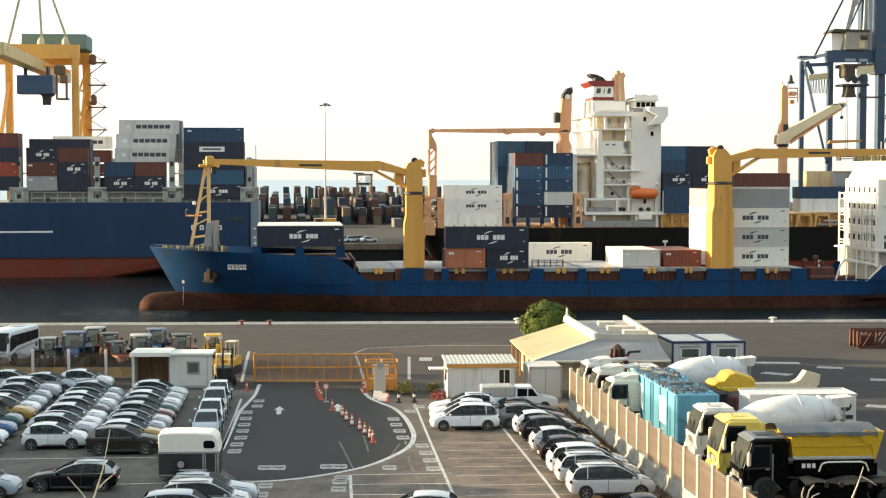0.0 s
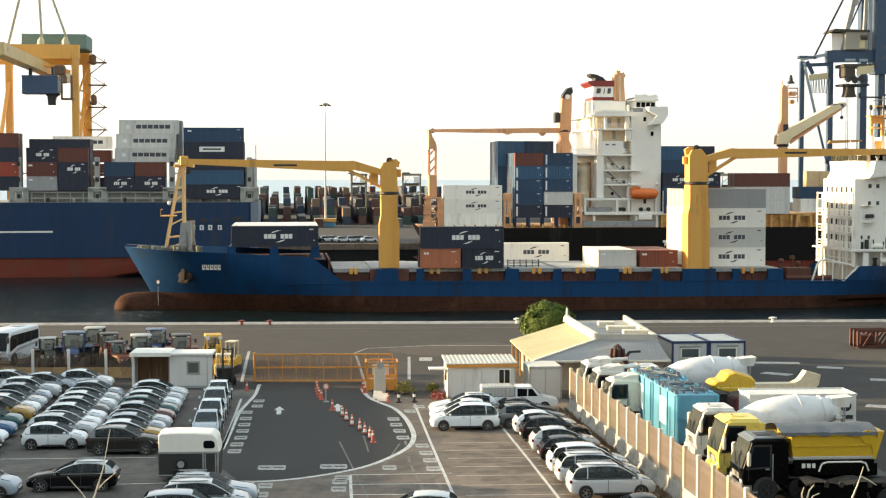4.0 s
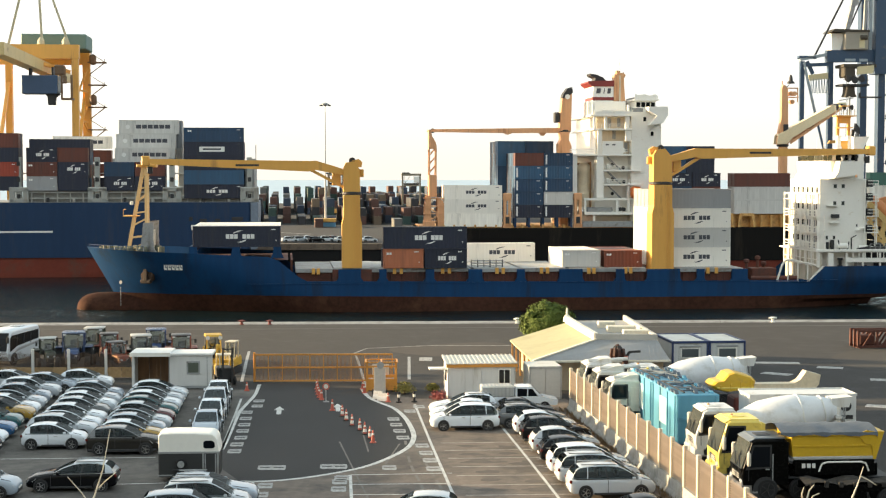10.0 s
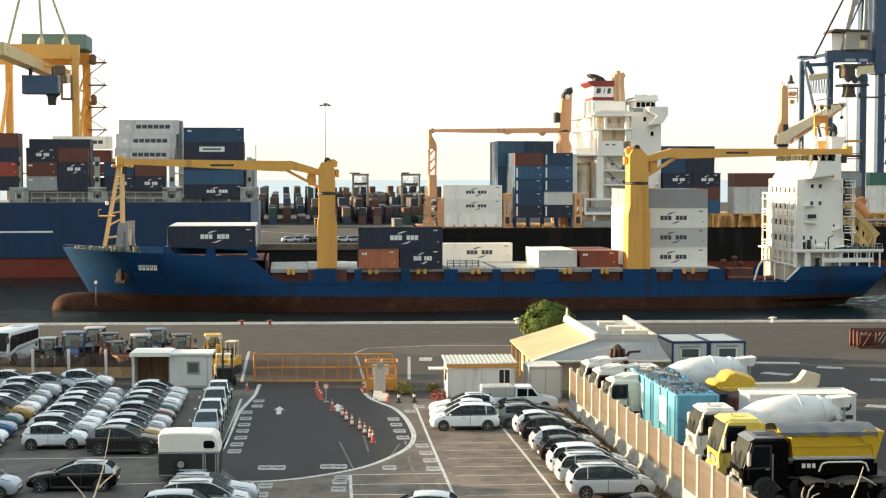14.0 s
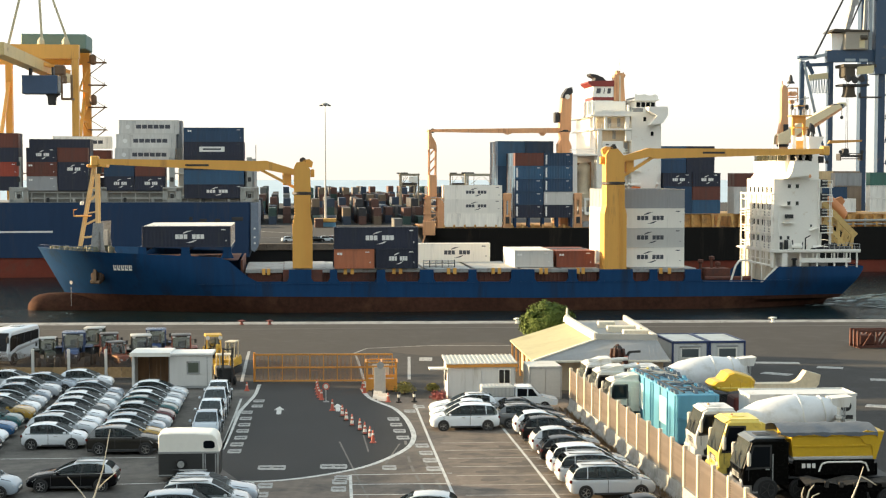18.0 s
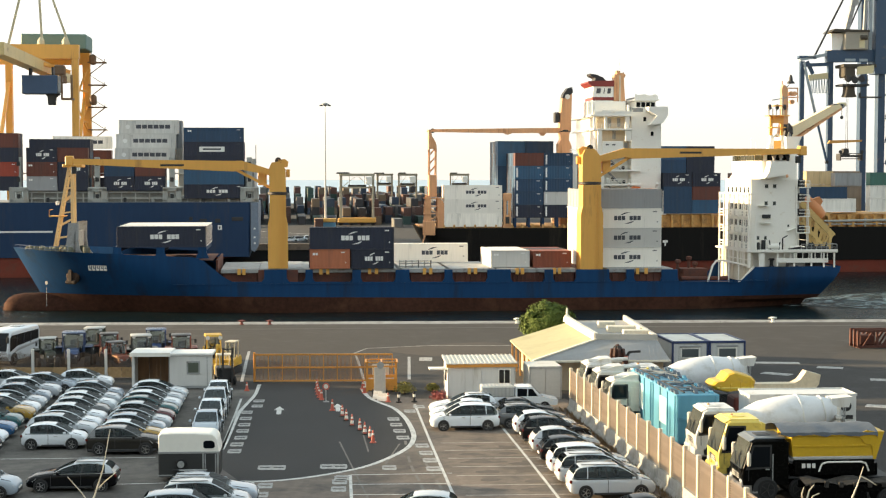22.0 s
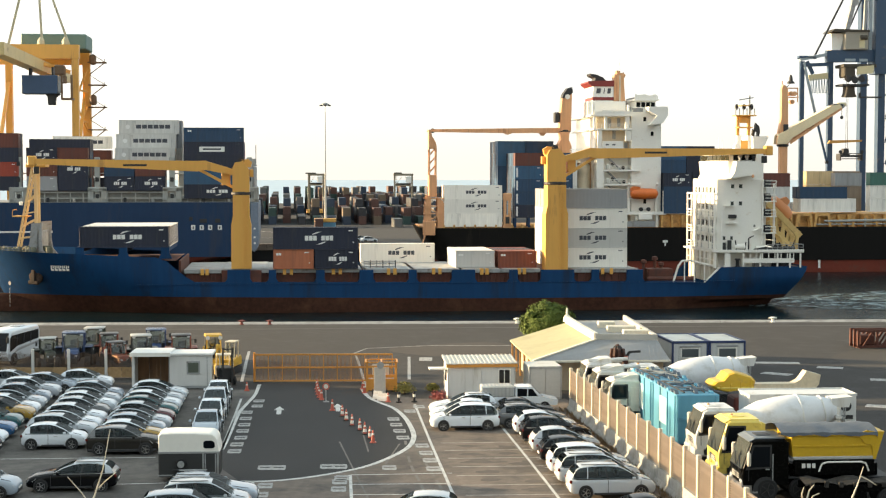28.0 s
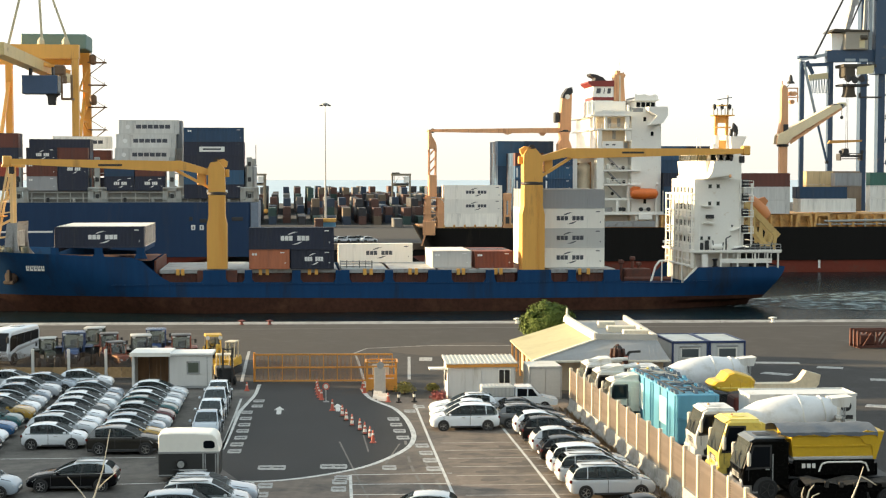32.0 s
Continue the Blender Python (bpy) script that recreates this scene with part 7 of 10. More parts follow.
def car(kind, colour, roof=None):
    sky_roof = roof == "glass"
    key = (kind, colour, roof)
    if key in CARS:
        return CARS[key]
    L, W, H, belt, bon, gf, rf, rr_, gr = KINDS[kind]
    rgb, word = PAINT[colour]
    pm = car_paint(colour)
    rm = car_paint(roof) if roof and not sky_roof else pm
    c = thing("car", Matrix(), word + " parked " + {"hatch": "hatchback", "mini": "small hatchback", "suv": "compact SUV", "wagon": "estate car", "mpv": "people carrier", "sedan": "saloon car"}[kind] + " with dark windows", "car")
    r = 0.31 if kind != "suv" else 0.34
    hl, hw = L / 2, W / 2
    # lower body
    st = [(-hl, 0.66, 0.40, belt * 0.78), (-hl + 0.05, 0.84, 0.30, belt * 0.92), (-hl + 0.20, 0.94, 0.24, belt * 0.985), (gr + 0.45, 0.985, 0.20, belt + 0.01), (-0.4, 1.0, 0.20, belt), (0.5, 1.0, 0.20, belt - 0.01),
          (gf, 0.985, 0.20, belt - 0.02), (gf + (hl - gf) * 0.35, 0.97, 0.20, bon - 0.01), (gf + (hl - gf) * 0.68, 0.94, 0.21, bon - 0.08), (hl - 0.16, 0.87, 0.23, bon - 0.17), (hl - 0.05, 0.77, 0.27, bon - 0.26), (hl, 0.60, 0.34, bon - 0.36)]
    rows = []
    for x, k, z0, z1 in st:
        w = hw * k
        zm = z0 + (z1 - z0) * 0.55
        half_ring = [(0.0, z0), (w * 0.86, z0), (w * 0.97, z0 + 0.10), (w, zm), (w * 0.985, z0 + (z1 - z0) * 0.8), (w * 0.93, z1 - 0.03), (w * 0.84, z1), (w * 0.62, z1 + 0.02), (0.0, z1 + 0.035)]
        ring = [(x, y, z) for y, z in half_ring] + [(x, -y, z) for y, z in half_ring[-2:0:-1]]
        rows.append(ring)
    sh = Shape().grid(rows, close=True)
    n = len(rows[0])
    sh.f += [tuple(range(n)), tuple(range(len(sh.v) - n, len(sh.v)))]
    part("body", sh, pm, c, smooth=True)
    # cabin: an arched dome; its glass and its painted roof, rails and pillars share one set of stations
    wb, wr = hw * 0.93, hw * 0.70
    belt -= 0.03
    rise = H - belt
    line_ = smooth([(gr, belt - 0.02), (gr + (rr_ - gr) * 0.45, belt + rise * 0.52), (rr_, H - 0.10), (rr_ + (rf - rr_) * 0.4, H - 0.012), (rr_ + (rf - rr_) * 0.72, H - 0.01), (rf, H - 0.075),
                    (rf + (gf - rf) * 0.5, belt + rise * 0.50), (gf + 0.06, belt - 0.05)], 3)
    mid_x, span_x = (gr + gf) / 2, (gf - gr) / 2
    dome = []
    for x, z in line_:
        k = max(0.0, (z - belt) / rise)
        e = min(1.0, abs((x - mid_x) / span_x))
        wl = wb * (1 - 0.10 * e ** 4)
        w = wl + (wr - wl) * k
        zb_ = belt - 0.03
        q = [(wl, zb_), (w + 0.006, z - 0.050 * k - 0.002), (w * 0.985, z - 0.026 * k), (w * 0.90, z - 0.006 * k), (w * 0.45, z + 0.008), (0.0, z + 0.012)]
        dome.append([(x, y, zz) for y, zz in q] + [(x, -y, zz) for y, zz in q[-2::-1]])
    flat_v = [p for r_ in dome for p in r_]
    panes, index = {}, {}
    m_ = len(dome[0])
    for i in range(len(dome) - 1):
        xc = (dome[i][0][0] + dome[i + 1][0][0]) / 2
        for j in range(m_ - 1):
            f = (i * m_ + j, i * m_ + j + 1, (i + 1) * m_ + j + 1, (i + 1) * m_ + j)
            if j in (1, 2, 7, 8):
                own = True                                    # roof rails running down into the front pillars
            elif j in (0, m_ - 2):
                own = xc < rr_ - 0.02 if kind != "mpv" else xc < gr + 0.12   # rear quarter
            else:
                own = (rr_ < xc < rf and not (sky_roof and rr_ + 0.12 < xc < rf - 0.05)) or xc < gr + (rr_ - gr) * 0.3
            nm = "roof" if own else "side_window" if j in (0, m_ - 2) else "windscreen" if xc > rf - 0.02 else "rear_window" if xc < rr_ + 0.02 else "sunroof"
            nm = nm if nm != "side_window" else ("side_window", j == 0)
            panes.setdefault(nm, Shape())
            index.setdefault(nm, {})
            for v in f:
                if v not in index[nm]:
                    index[nm][v] = len(panes[nm].v)
                    panes[nm].v.append(flat_v[v])
            panes[nm].f.append(tuple(index[nm][v] for v in f))
    for nm in ("windscreen", "rear_window", ("side_window", True), ("side_window", False), "sunroof"):
        if nm in panes:
            part(nm if isinstance(nm, str) else "side_window", panes[nm], SCREEN if nm == "windscreen" else TINTED, c, "" if nm == "windscreen" else "dark tinted glass", True)
    # dark plate added over the body top to keep the cabin dim
    part("parcel_shelf", Shape().box(gr + 0.22, gf - 0.22, -wb * 0.84, wb * 0.84, belt + 0.0, belt + 0.075, 0.02), CABIN_IN, c)
    for sx in (gf - 1.05, gf - 1.95):
        for s in (-1, 1):
            part("seat", Shape().prism([(sx - 0.06, belt), (sx + 0.10, belt), (sx + 0.02, belt + 0.22), (sx - 0.02, belt + 0.36), (sx - 0.10, belt + 0.36), (sx - 0.12, belt + 0.2)], s * 0.16, s * 0.55), CABIN_IN, c)
    part("roof", panes["roof"], rm, c, smooth=True)
    zr = H - 0.055
    for s in (-1, 1):
        xm = (gf + gr) / 2 + 0.1
        part("pillar", Shape().beam((xm, s * (wb + 0.004), belt), (xm - 0.12, s * (wr + 0.022), zr), 0.08, 0.02, (0, 1, 0)), DARK, c)
        if kind != "mini":
            part("pillar", Shape().beam((gr + 0.80, s * (wb * 0.99 + 0.006), belt), (rr_ + 0.40, s * (wr + 0.025), zr), 0.05, 0.02, (0, 1, 0)), pm if kind == "mpv" else DARK, c)
    for s in (-1, 1):
        for x in (-hl + 0.78 if kind != "mini" else -hl + 0.62, hl - 0.80):
            part("wheel_arch", Shape().lathe([(0.02, -0.012), (r + 0.055, -0.012), (r + 0.055, 0.012), (0.02, 0.012)], 18, "Y", (x, s * (hw + 0.002), r + 0.015)), DARK, c)
            wheel(c, x, s * (hw - 0.075), r, s)
        lamp_out = [(hl - 0.56, hw * 0.945, bon - 0.17), (hl - 0.14, hw * 0.865, bon - 0.26), (hl - 0.06, hw * 0.80, bon - 0.38), (hl - 0.40, hw * 0.945, bon - 0.32)]
        part("headlight", Shape().add([(x, s * y, z) for x, y, z in lamp_out] + [(x - 0.03, s * y * 0.66, z + 0.03) for x, y, z in lamp_out], [(0, 1, 2, 3), (7, 6, 5, 4), (0, 4, 5, 1), (1, 5, 6, 2), (2, 6, 7, 3), (3, 7, 4, 0)]), LAMP_W, c)
        part("bonnet_seam", Shape().beam((gf + 0.12, s * hw * 0.80, bon + 0.055), (gf + (hl - gf) * 0.35, s * hw * 0.79, bon + 0.0), 0.022, 0.03).beam((gf + (hl - gf) * 0.35, s * hw * 0.79, bon + 0.0), (gf + (hl - gf) * 0.68, s * hw * 0.75, bon - 0.075), 0.022, 0.03), DARK, c)
        part("front_seam", Shape().box(gf + 0.02, gf + 0.045, min(s * hw * 0.97, s * (hw + 0.003)), max(s * hw * 0.97, s * (hw + 0.003)), 0.32, belt - 0.08), DARK, c)
        part("tail_light", Shape().box(-hl - 0.005, -hl + 0.12, min(s * hw * 0.72, s * hw * 0.90), max(s * hw * 0.72, s * hw * 0.90), belt - 0.22, belt - 0.06, 0.03), LAMP_R, c)
        part("mirror", Shape().box(gf - 0.42, gf - 0.26, min(s * (hw + 0.02), s * (hw + 0.18)), max(s * (hw + 0.02), s * (hw + 0.18)), belt - 0.02, belt + 0.12, 0.03), pm, c)
        part("sill", Shape().box(-hl + 1.2, hl - 1.25, min(s * hw * 0.95, s * (hw + 0.01)), max(s * hw * 0.95, s * (hw + 0.01)), 0.19, 0.30, 0.02), DARK, c)
        dh = Shape().box(0.05, 0.25, min(s * hw, s * (hw + 0.02)), max(s * hw, s * (hw + 0.02)), belt - 0.16, belt - 0.12)
        if kind not in ("mini",):
            dh.box(-0.95, -0.75, min(s * hw, s * (hw + 0.02)), max(s * hw, s * (hw + 0.02)), belt - 0.16, belt - 0.12)
        part("door_handle", dh, pm if colour != "white" else CHROME, c)
    for s in (-1, 1):
        part("belt_trim", Shape().beam((gr + 0.2, s * (wb + 0.012), belt + 0.005), (gf - 0.1, s * (wb + 0.012), belt - 0.015), 0.03, 0.035), CHROME if colour in ("black", "brown", "navy", "grey") else DARK, c)
        part("door_seam", Shape().box((gf + gr) / 2 + 0.09, (gf + gr) / 2 + 0.115, min(s * hw, s * (hw + 0.006)), max(s * hw, s * (hw + 0.006)), 0.3, belt - 0.05), DARK, c)
    part("grille", Shape().box(hl - 0.12, hl + 0.012, -hw * 0.52, hw * 0.52, 0.26, 0.44, 0.02), DARK, c)
    part("wipers", Shape().beam((gf + 0.02, -0.5, belt + 0.03), (gf - 0.12, 0.05, belt + 0.13), 0.025).beam((gf + 0.02, 0.0, belt + 0.03), (gf - 0.12, 0.5, belt + 0.13), 0.025), DARK, c)
    part("number_plate", Shape().box(hl - 0.02, hl + 0.02, -0.26, 0.26, 0.44, 0.54).box(-hl - 0.02, -hl + 0.02, -0.26, 0.26, 0.5, 0.6), WHITE, c)
    if kind == "wagon" or (kind == "mpv" and colour == "silver"):
        for s in (-1, 1):
            part("roof_rail", Shape().beam((rr_ + 0.1, s * wr * 0.86, H + 0.02), (rf - 0.15, s * wr * 0.86, H + 0.02), 0.04, 0.05), CHROME if colour != "black" else GREY, c)
    if kind in ("suv",):
        part("cladding", Shape().box(-hl + 0.1, hl - 0.2, -hw - 0.012, hw + 0.012, 0.2, 0.36, 0.05), DARK, c)
    CARS[key] = c
    FRESH.add(c)
    return c


def park(kind, colour, x, y, turn, roof=None, group="cars in the car park"):
    return put(car(kind, colour, roof), pose(x, y, 0.008, 0, 0, turn), group)


# three columns of cars nose to tail on the left
for (kind, colour, roof), y in zip([("mini", "white", None), ("suv", "silver", None), ("hatch", "white", "glass"), ("hatch", "white", None), ("mini", "grey", "silver"), ("hatch", "white", None), ("hatch", "silver", "glass"), ("mini", "bluegrey", None)],
                                   (86.9, 89.7, 92.2, 94.6, 97.2, 99.8, 102.3, 104.7)):
    park(kind, colour, -22.7 - 0.094 * (y - 87.0), y, 3 + (y * 7 % 3) - 1, roof)
for (kind, colour, roof), y in zip([("suv", "brown", "grey"), ("hatch", "gold", "white"), ("mini", "bluegrey", None), ("hatch", "silver", "glass"), ("hatch", "maroon", "silver"), ("hatch", "teal", None), ("hatch", "white", None), ("hatch", "silver", "glass"), ("hatch", "white", None)],
                                   (85.3, 88.1, 90.5, 92.8, 95.2, 97.7, 100.2, 102.6, 105.2)):
    park(kind, colour, -18.3 - 0.09 * (y - 85.5), y, 3 + (y * 5 % 3) - 1, roof)
for (kind, colour, roof), y in zip([("mpv", "black", None), ("hatch", "white", None), ("hatch", "blue", None), ("mini", "teal", None), ("suv", "gold", "black"), ("hatch", "white", None), ("hatch", "silver", "glass"), ("mini", "bluegrey", None), ("suv", "silver", "white")],
                                   (84.8, 87.6, 90.4, 93.2, 96.0, 98.5, 101.0, 103.6, 106.2)):
    park(kind, colour, -27.8 - 0.09 * (y - 88), y, 3 + (y * 5 % 3) - 1, roof)
for kind, colour, x, y in (("hatch", "silver", -32.0, 92.0), ("suv", "white", -32.4, 96.6), ("hatch", "grey", -32.7, 101.0), ("hatch", "bluegrey", -28.8, 109.2), ("hatch", "white", -26.6, 111.0), ("hatch", "silver", -31.8, 110.6)):
    park(kind, colour, x, y, 2)
for kind, colour, x, y in (("hatch", "bluegrey", -14.5, 91.2), ("hatch", "white", -14.95, 95.8), ("suv", "silver", -15.35, 100.2), ("mini", "white", -15.75, 104.4)):
    park(kind, colour, x, y, -85)
# near the bottom of the view
# silver roof: the sky's reflection on black paint put into the colour
park("wagon", "black", -18.8, 75.4, 184, "silver")
park("mpv", "bluegrey", -23.2, 73.6, 2)
park("wagon", "bluegrey", -11.3, 72.3, 4)
park("mpv", "silver", -11.2, 69.9, 5)
park("mpv", "bluegrey", -11.7, 67.4, 5)
park("suv", "silver", -1.25, 67.35, 178)
park("sedan", "black", 9.6, 67.4, 4)
# by the fence, nose towards it
for (kind, colour), (x, y) in zip([("mpv", "silver"), ("mpv", "silver"), ("mpv", "white"), ("hatch", "black"), ("hatch", "silver"), ("suv", "black"), ("hatch", "white"), ("wagon", "grey"), ("sedan", "black")],
                                  ((8.35, 73.9), (8.0, 76.9), (7.75, 79.4), (7.3, 82.6), (7.0, 85.6), (6.7, 88.7), (6.3, 91.5), (5.6, 94.4), (5.2, 97.0))):
    park(kind, colour, x, y, 5)
park("mpv", "white", 1.35, 93.4, 184)
park("hatch", "white", 1.15, 96.2, 183)
park("wagon", "white", 1.35, 98.9, 184)
for k in range(10):
    park("hatch", ("white", "silver", "white", "black", "white", "maroon", "white", "silver", "black", "white")[k], -35.8 + k * 2.05, 349.4 + (k % 3) * 1.9, 24 + (k * 5) % 14, group="cars on the far quay")
# ---- the near yard: trailer, cabins, gate, fence ----
PLASTER = mat("white_cabin_panel", (0.62, 0.62, 0.60), 0.6, vary=0.06, scale=0.8, stain=(0.4, 0.38, 0.33), amount=0.15, streak=True)
CABINGREY = mat("grey_cabin_panel", (0.40, 0.40, 0.385), 0.6, vary=0.06, scale=0.8, stain=(0.3, 0.28, 0.25), amount=0.2, streak=True, ribs=0.25)
ROOFTIN = mat("pale_tin_roof", (0.60, 0.58, 0.52), 0.45, vary=0.1, scale=0.7, stain=(0.36, 0.30, 0.22), amount=0.2)
ORANGE = mat("orange_gate_paint", (0.62, 0.27, 0.05), 0.5, vary=0.1, scale=1.0, stain=(0.35, 0.16, 0.06), amount=0.15)
WOOD = mat("brown_board", (0.20, 0.105, 0.05), 0.7, vary=0.25, scale=1.0, stain=(0.10, 0.05, 0.03), amount=0.3, streak=True)
RR0 = mat("faded_red_paint", (0.22, 0.05, 0.04), 0.6, vary=0.2)
CONE = mat("red_cone", (0.48, 0.10, 0.065), 0.5, vary=0.1)

tr = thing("horse_trailer", pose(-13.25, 78.0, 0, 0, 0, 3), "white and dark grey horse trailer with a spare wheel", "trailer")
tr.scale = (0.96, 1.0, 0.95)
part("lower_box", Shape().box(-1.65, 1.62, -0.9, 0.9, 0.25, 1.60, 0.05), mat("charcoal_panel", (0.03, 0.031, 0.032), 0.5, vary=0.12), tr)
trw = [(-1.66, 1.60), (1.63, 1.60), (1.62, 1.85), (1.57, 2.08)]
trw += [(1.10 + 0.46 * math.cos(radians(a)), 2.16 + 0.52 * math.sin(radians(a))) for a in range(0, 91, 15)]
trw += [(0.2, 2.72), (-0.8, 2.73), (-1.42, 2.70)] + [(-1.46 - 0.2 * math.sin(radians(a)), 2.50 + 0.2 * math.cos(radians(a))) for a in range(10, 91, 20)]
trs = []
for y, k in ((-0.9, 0.955), (-0.88, 0.97), (-0.80, 0.99), (-0.55, 1.0), (0.55, 1.0), (0.80, 0.99), (0.88, 0.97), (0.9, 0.955)):
    trs.append([(x * (0.5 + 0.5 * k), y, 1.6 + (z - 1.6) * k ** 2) for x, z in trw])
tsh = Shape().grid(trs, close=True)
tsh.f += [tuple(range(len(trw))), tuple(range(7 * len(trw), 8 * len(trw)))]
part("upper_shell", tsh, WHITE, tr)
part("trim_strip", Shape().box(-1.67, 1.64, -0.93, -0.9, 1.56, 1.66).box(-1.67, 1.64, -0.93, -0.9, 0.33, 0.40).box(0.72, 0.80, -0.93, -0.9, 0.4, 1.6).box(1.50, 1.60, -0.93, -0.9, 0.4, 1.6), GREY, tr)
part("window", Shape().prism([(0.78, 1.92), (0.86, 1.84), (1.32, 1.84), (1.40, 1.92), (1.38, 2.14), (1.26, 2.26), (0.88, 2.26), (0.78, 2.18)], -0.93, -0.88), GLASS, tr)
sw = part("spare_wheel", Shape().lathe([(0.16, -0.1), (0.28, -0.1), (0.31, 0), (0.28, 0.1), (0.16, 0.1)], 18, "Y", (-0.42, -1.0, 1.0)), RUBBER, tr)
part("rim", Shape().lathe([(0.02, -0.10), (0.09, -0.13), (0.19, -0.12), (0.19, 0.0), (0.02, 0)], 14, "Y", (-0.42, -1.0, 1.0)), GREY, sw)
for x in (-0.5, 0.35):
    wheel(tr, x, -0.95, 0.3, -1)
    wheel(tr, x, 0.95, 0.3, 1)
part("mudguard", Shape().box(-0.9, 0.75, -1.08, -0.86, 0.62, 0.70, 0.03), DARK, tr)
part("door_frame", Shape().box(0.84, 1.46, -0.925, -0.9, 0.46, 0.52).box(0.84, 0.90, -0.925, -0.9, 0.46, 1.52).box(1.40, 1.46, -0.925, -0.9, 0.46, 1.52), GREY, tr)

# site cabin: half open shelter, half closed room
sc = thing("site_cabin", pose(-23.2, 110.9, 0, 0, 0, 3), "white steel site cabin with an open shelter half", "cabin")
part("floor", Shape().box(0, 5.9, 0, 2.5, 0, 0.16), GREY, sc)
part("room", Shape().box(2.72, 5.75, 0.05, 2.45, 0.16, 2.42, 0.03), PLASTER, sc)
part("corner_post", Shape().box(0.0, 0.2, 0.0, 0.2, 0.1, 2.5), PLASTER, sc)
part("corner_post", Shape().box(5.72, 5.9, 0.0, 0.2, 0.1, 2.5), PLASTER, sc)
part("side_panel", Shape().box(0.0, 0.08, 0.2, 2.5, 0.1, 2.45), PLASTER, sc)
for k in range(3):
    part("back_board", Shape().box(0.1 + k * 0.87, 0.94 + k * 0.87, 2.38, 2.46, 0.16, 2.4), WOOD, sc)
part("shelter_post", Shape().box(1.62, 1.72, 0.9, 1.0, 0.16, 2.4), WOOD, sc)
part("roof", Shape().box(-0.1, 2.9, -0.35, 2.8, 2.56, 2.72, 0.03).box(2.8, 6.0, -0.08, 2.6, 2.44, 2.62, 0.03), mat("white_cabin_roof", (0.74, 0.74, 0.72), 0.5, vary=0.06, scale=0.8), sc)
part("roof_edge", Shape().box(-0.1, 2.9, -0.38, -0.33, 2.42, 2.72), WHITE, sc)
part("window", Shape().box(4.05, 5.05, -0.01, 0.05, 1.05, 2.02, 0.02), GREY, sc)
part("pane", Shape().box(4.17, 4.93, -0.018, -0.008, 1.17, 1.90), glass_mat("dusty_pane", (0.10, 0.115, 0.09), 0.15), sc)
part("door_joint", Shape().box(2.76, 2.80, 0.03, 0.05, 0.2, 2.35).box(5.55, 5.6, 0.03, 0.05, 0.2, 2.35), GREY, sc)

# orange sliding gate
gt = thing("sliding_gate", pose(-14.45, 114.2, 0, 0, 0, 2), "long orange steel sliding gate, closed", "gate")
for z in (0.12, 1.14, 2.14):
    part("rail", Shape().box(0, 10.55, -0.05, 0.05, z - 0.06, z + 0.06, 0.01), ORANGE, gt)
for k in range(11):
    part("upright", Shape().box(k * 1.055 - 0.028, k * 1.055 + 0.028, -0.035, 0.035, 0.05, 2.14), ORANGE, gt)
bars = Shape()
for k in range(105):
    bars.box(0.1 * k + 0.05, 0.1 * k + 0.082, -0.006, 0.006, 0.15, 2.1)
for j in range(12):
    bars.box(0.05, 10.5, 0.007, 0.015, 0.25 + j * 0.16, 0.263 + j * 0.16)
tagged(part("mesh_infill", bars, mat("rusty_mesh", (0.34, 0.17, 0.07), 0.7, vary=0.2, scale=2), gt), kind="stuff")
for x in (-0.05,):
    part("guide_post", Shape().box(x - 0.08, x + 0.08, 0.15, 0.35, 0, 2.3, 0.02), ORANGE, gt)
ks = thing("guard_booth", pose(-5.65, 109.3, 0, 0, 0, 3), "orange steel guard booth with an open front", "booth")
ks.scale = (0.9, 1.0, 0.87)
for x in (0.08, 2.45):
    for y in (0.08, 1.6):
        part("post", Shape().box(x - 0.08, x + 0.08, y - 0.08, y + 0.08, 0, 2.45), ORANGE, ks)
part("lower_panel", Shape().box(0, 2.5, 0.02, 0.08, 0.1, 1.0).box(2.42, 2.48, 0.1, 1.6, 0.1, 1.0).box(0.02, 0.08, 0.1, 1.6, 0.1, 1.0), ORANGE, ks)
part("middle_post", Shape().box(1.0, 1.1, 0.0, 0.1, 0, 2.45), ORANGE, ks)
part("desk", Shape().box(0.2, 2.3, 1.0, 1.55, 0.85, 0.95), GREY, ks)
part("back_panel", Shape().box(0.1, 2.4, 1.58, 1.62, 0.1, 1.2), ORANGE, ks)
part("cross_rail", Shape().box(0, 2.5, 0.0, 0.1, 2.05, 2.2).box(0, 2.5, 0.0, 0.1, 1.0, 1.08), ORANGE, ks)
part("roof_frame", Shape().box(-0.1, 2.6, -0.1, 0.04, 2.45, 2.54).box(-0.1, 2.6, 1.66, 1.8, 2.45, 2.54).box(-0.1, 0.04, 0.04, 1.66, 2.45, 2.54).box(2.46, 2.6, 0.04, 1.66, 2.45, 2.54).box(1.2, 1.32, 0.04, 1.66, 2.45, 2.54), ORANGE, ks)
part("inner_panel", Shape().box(0.5, 1.9, 1.40, 1.46, 1.2, 2.1, 0.02), mat("pale_booth_panel", (0.62, 0.56, 0.46), 0.6, vary=0.1), ks)
for x in (0.55, 1.5, 2.0):
    part("bar", Shape().box(x, x + 0.06, 0.02, 0.08, 1.08, 2.05), ORANGE, ks)
pn = thing("notice_board", pose(-4.55, 107.0, 0, 0, 0, 3), "grey notice board leaning before the booth", "sign")
part("board", Shape().box(-0.42, 0.42, -0.03, 0.03, 0.12, 2.1, 0.02), mat("grey_board", (0.52, 0.47, 0.41), 0.6, vary=0.15, scale=2), pn)
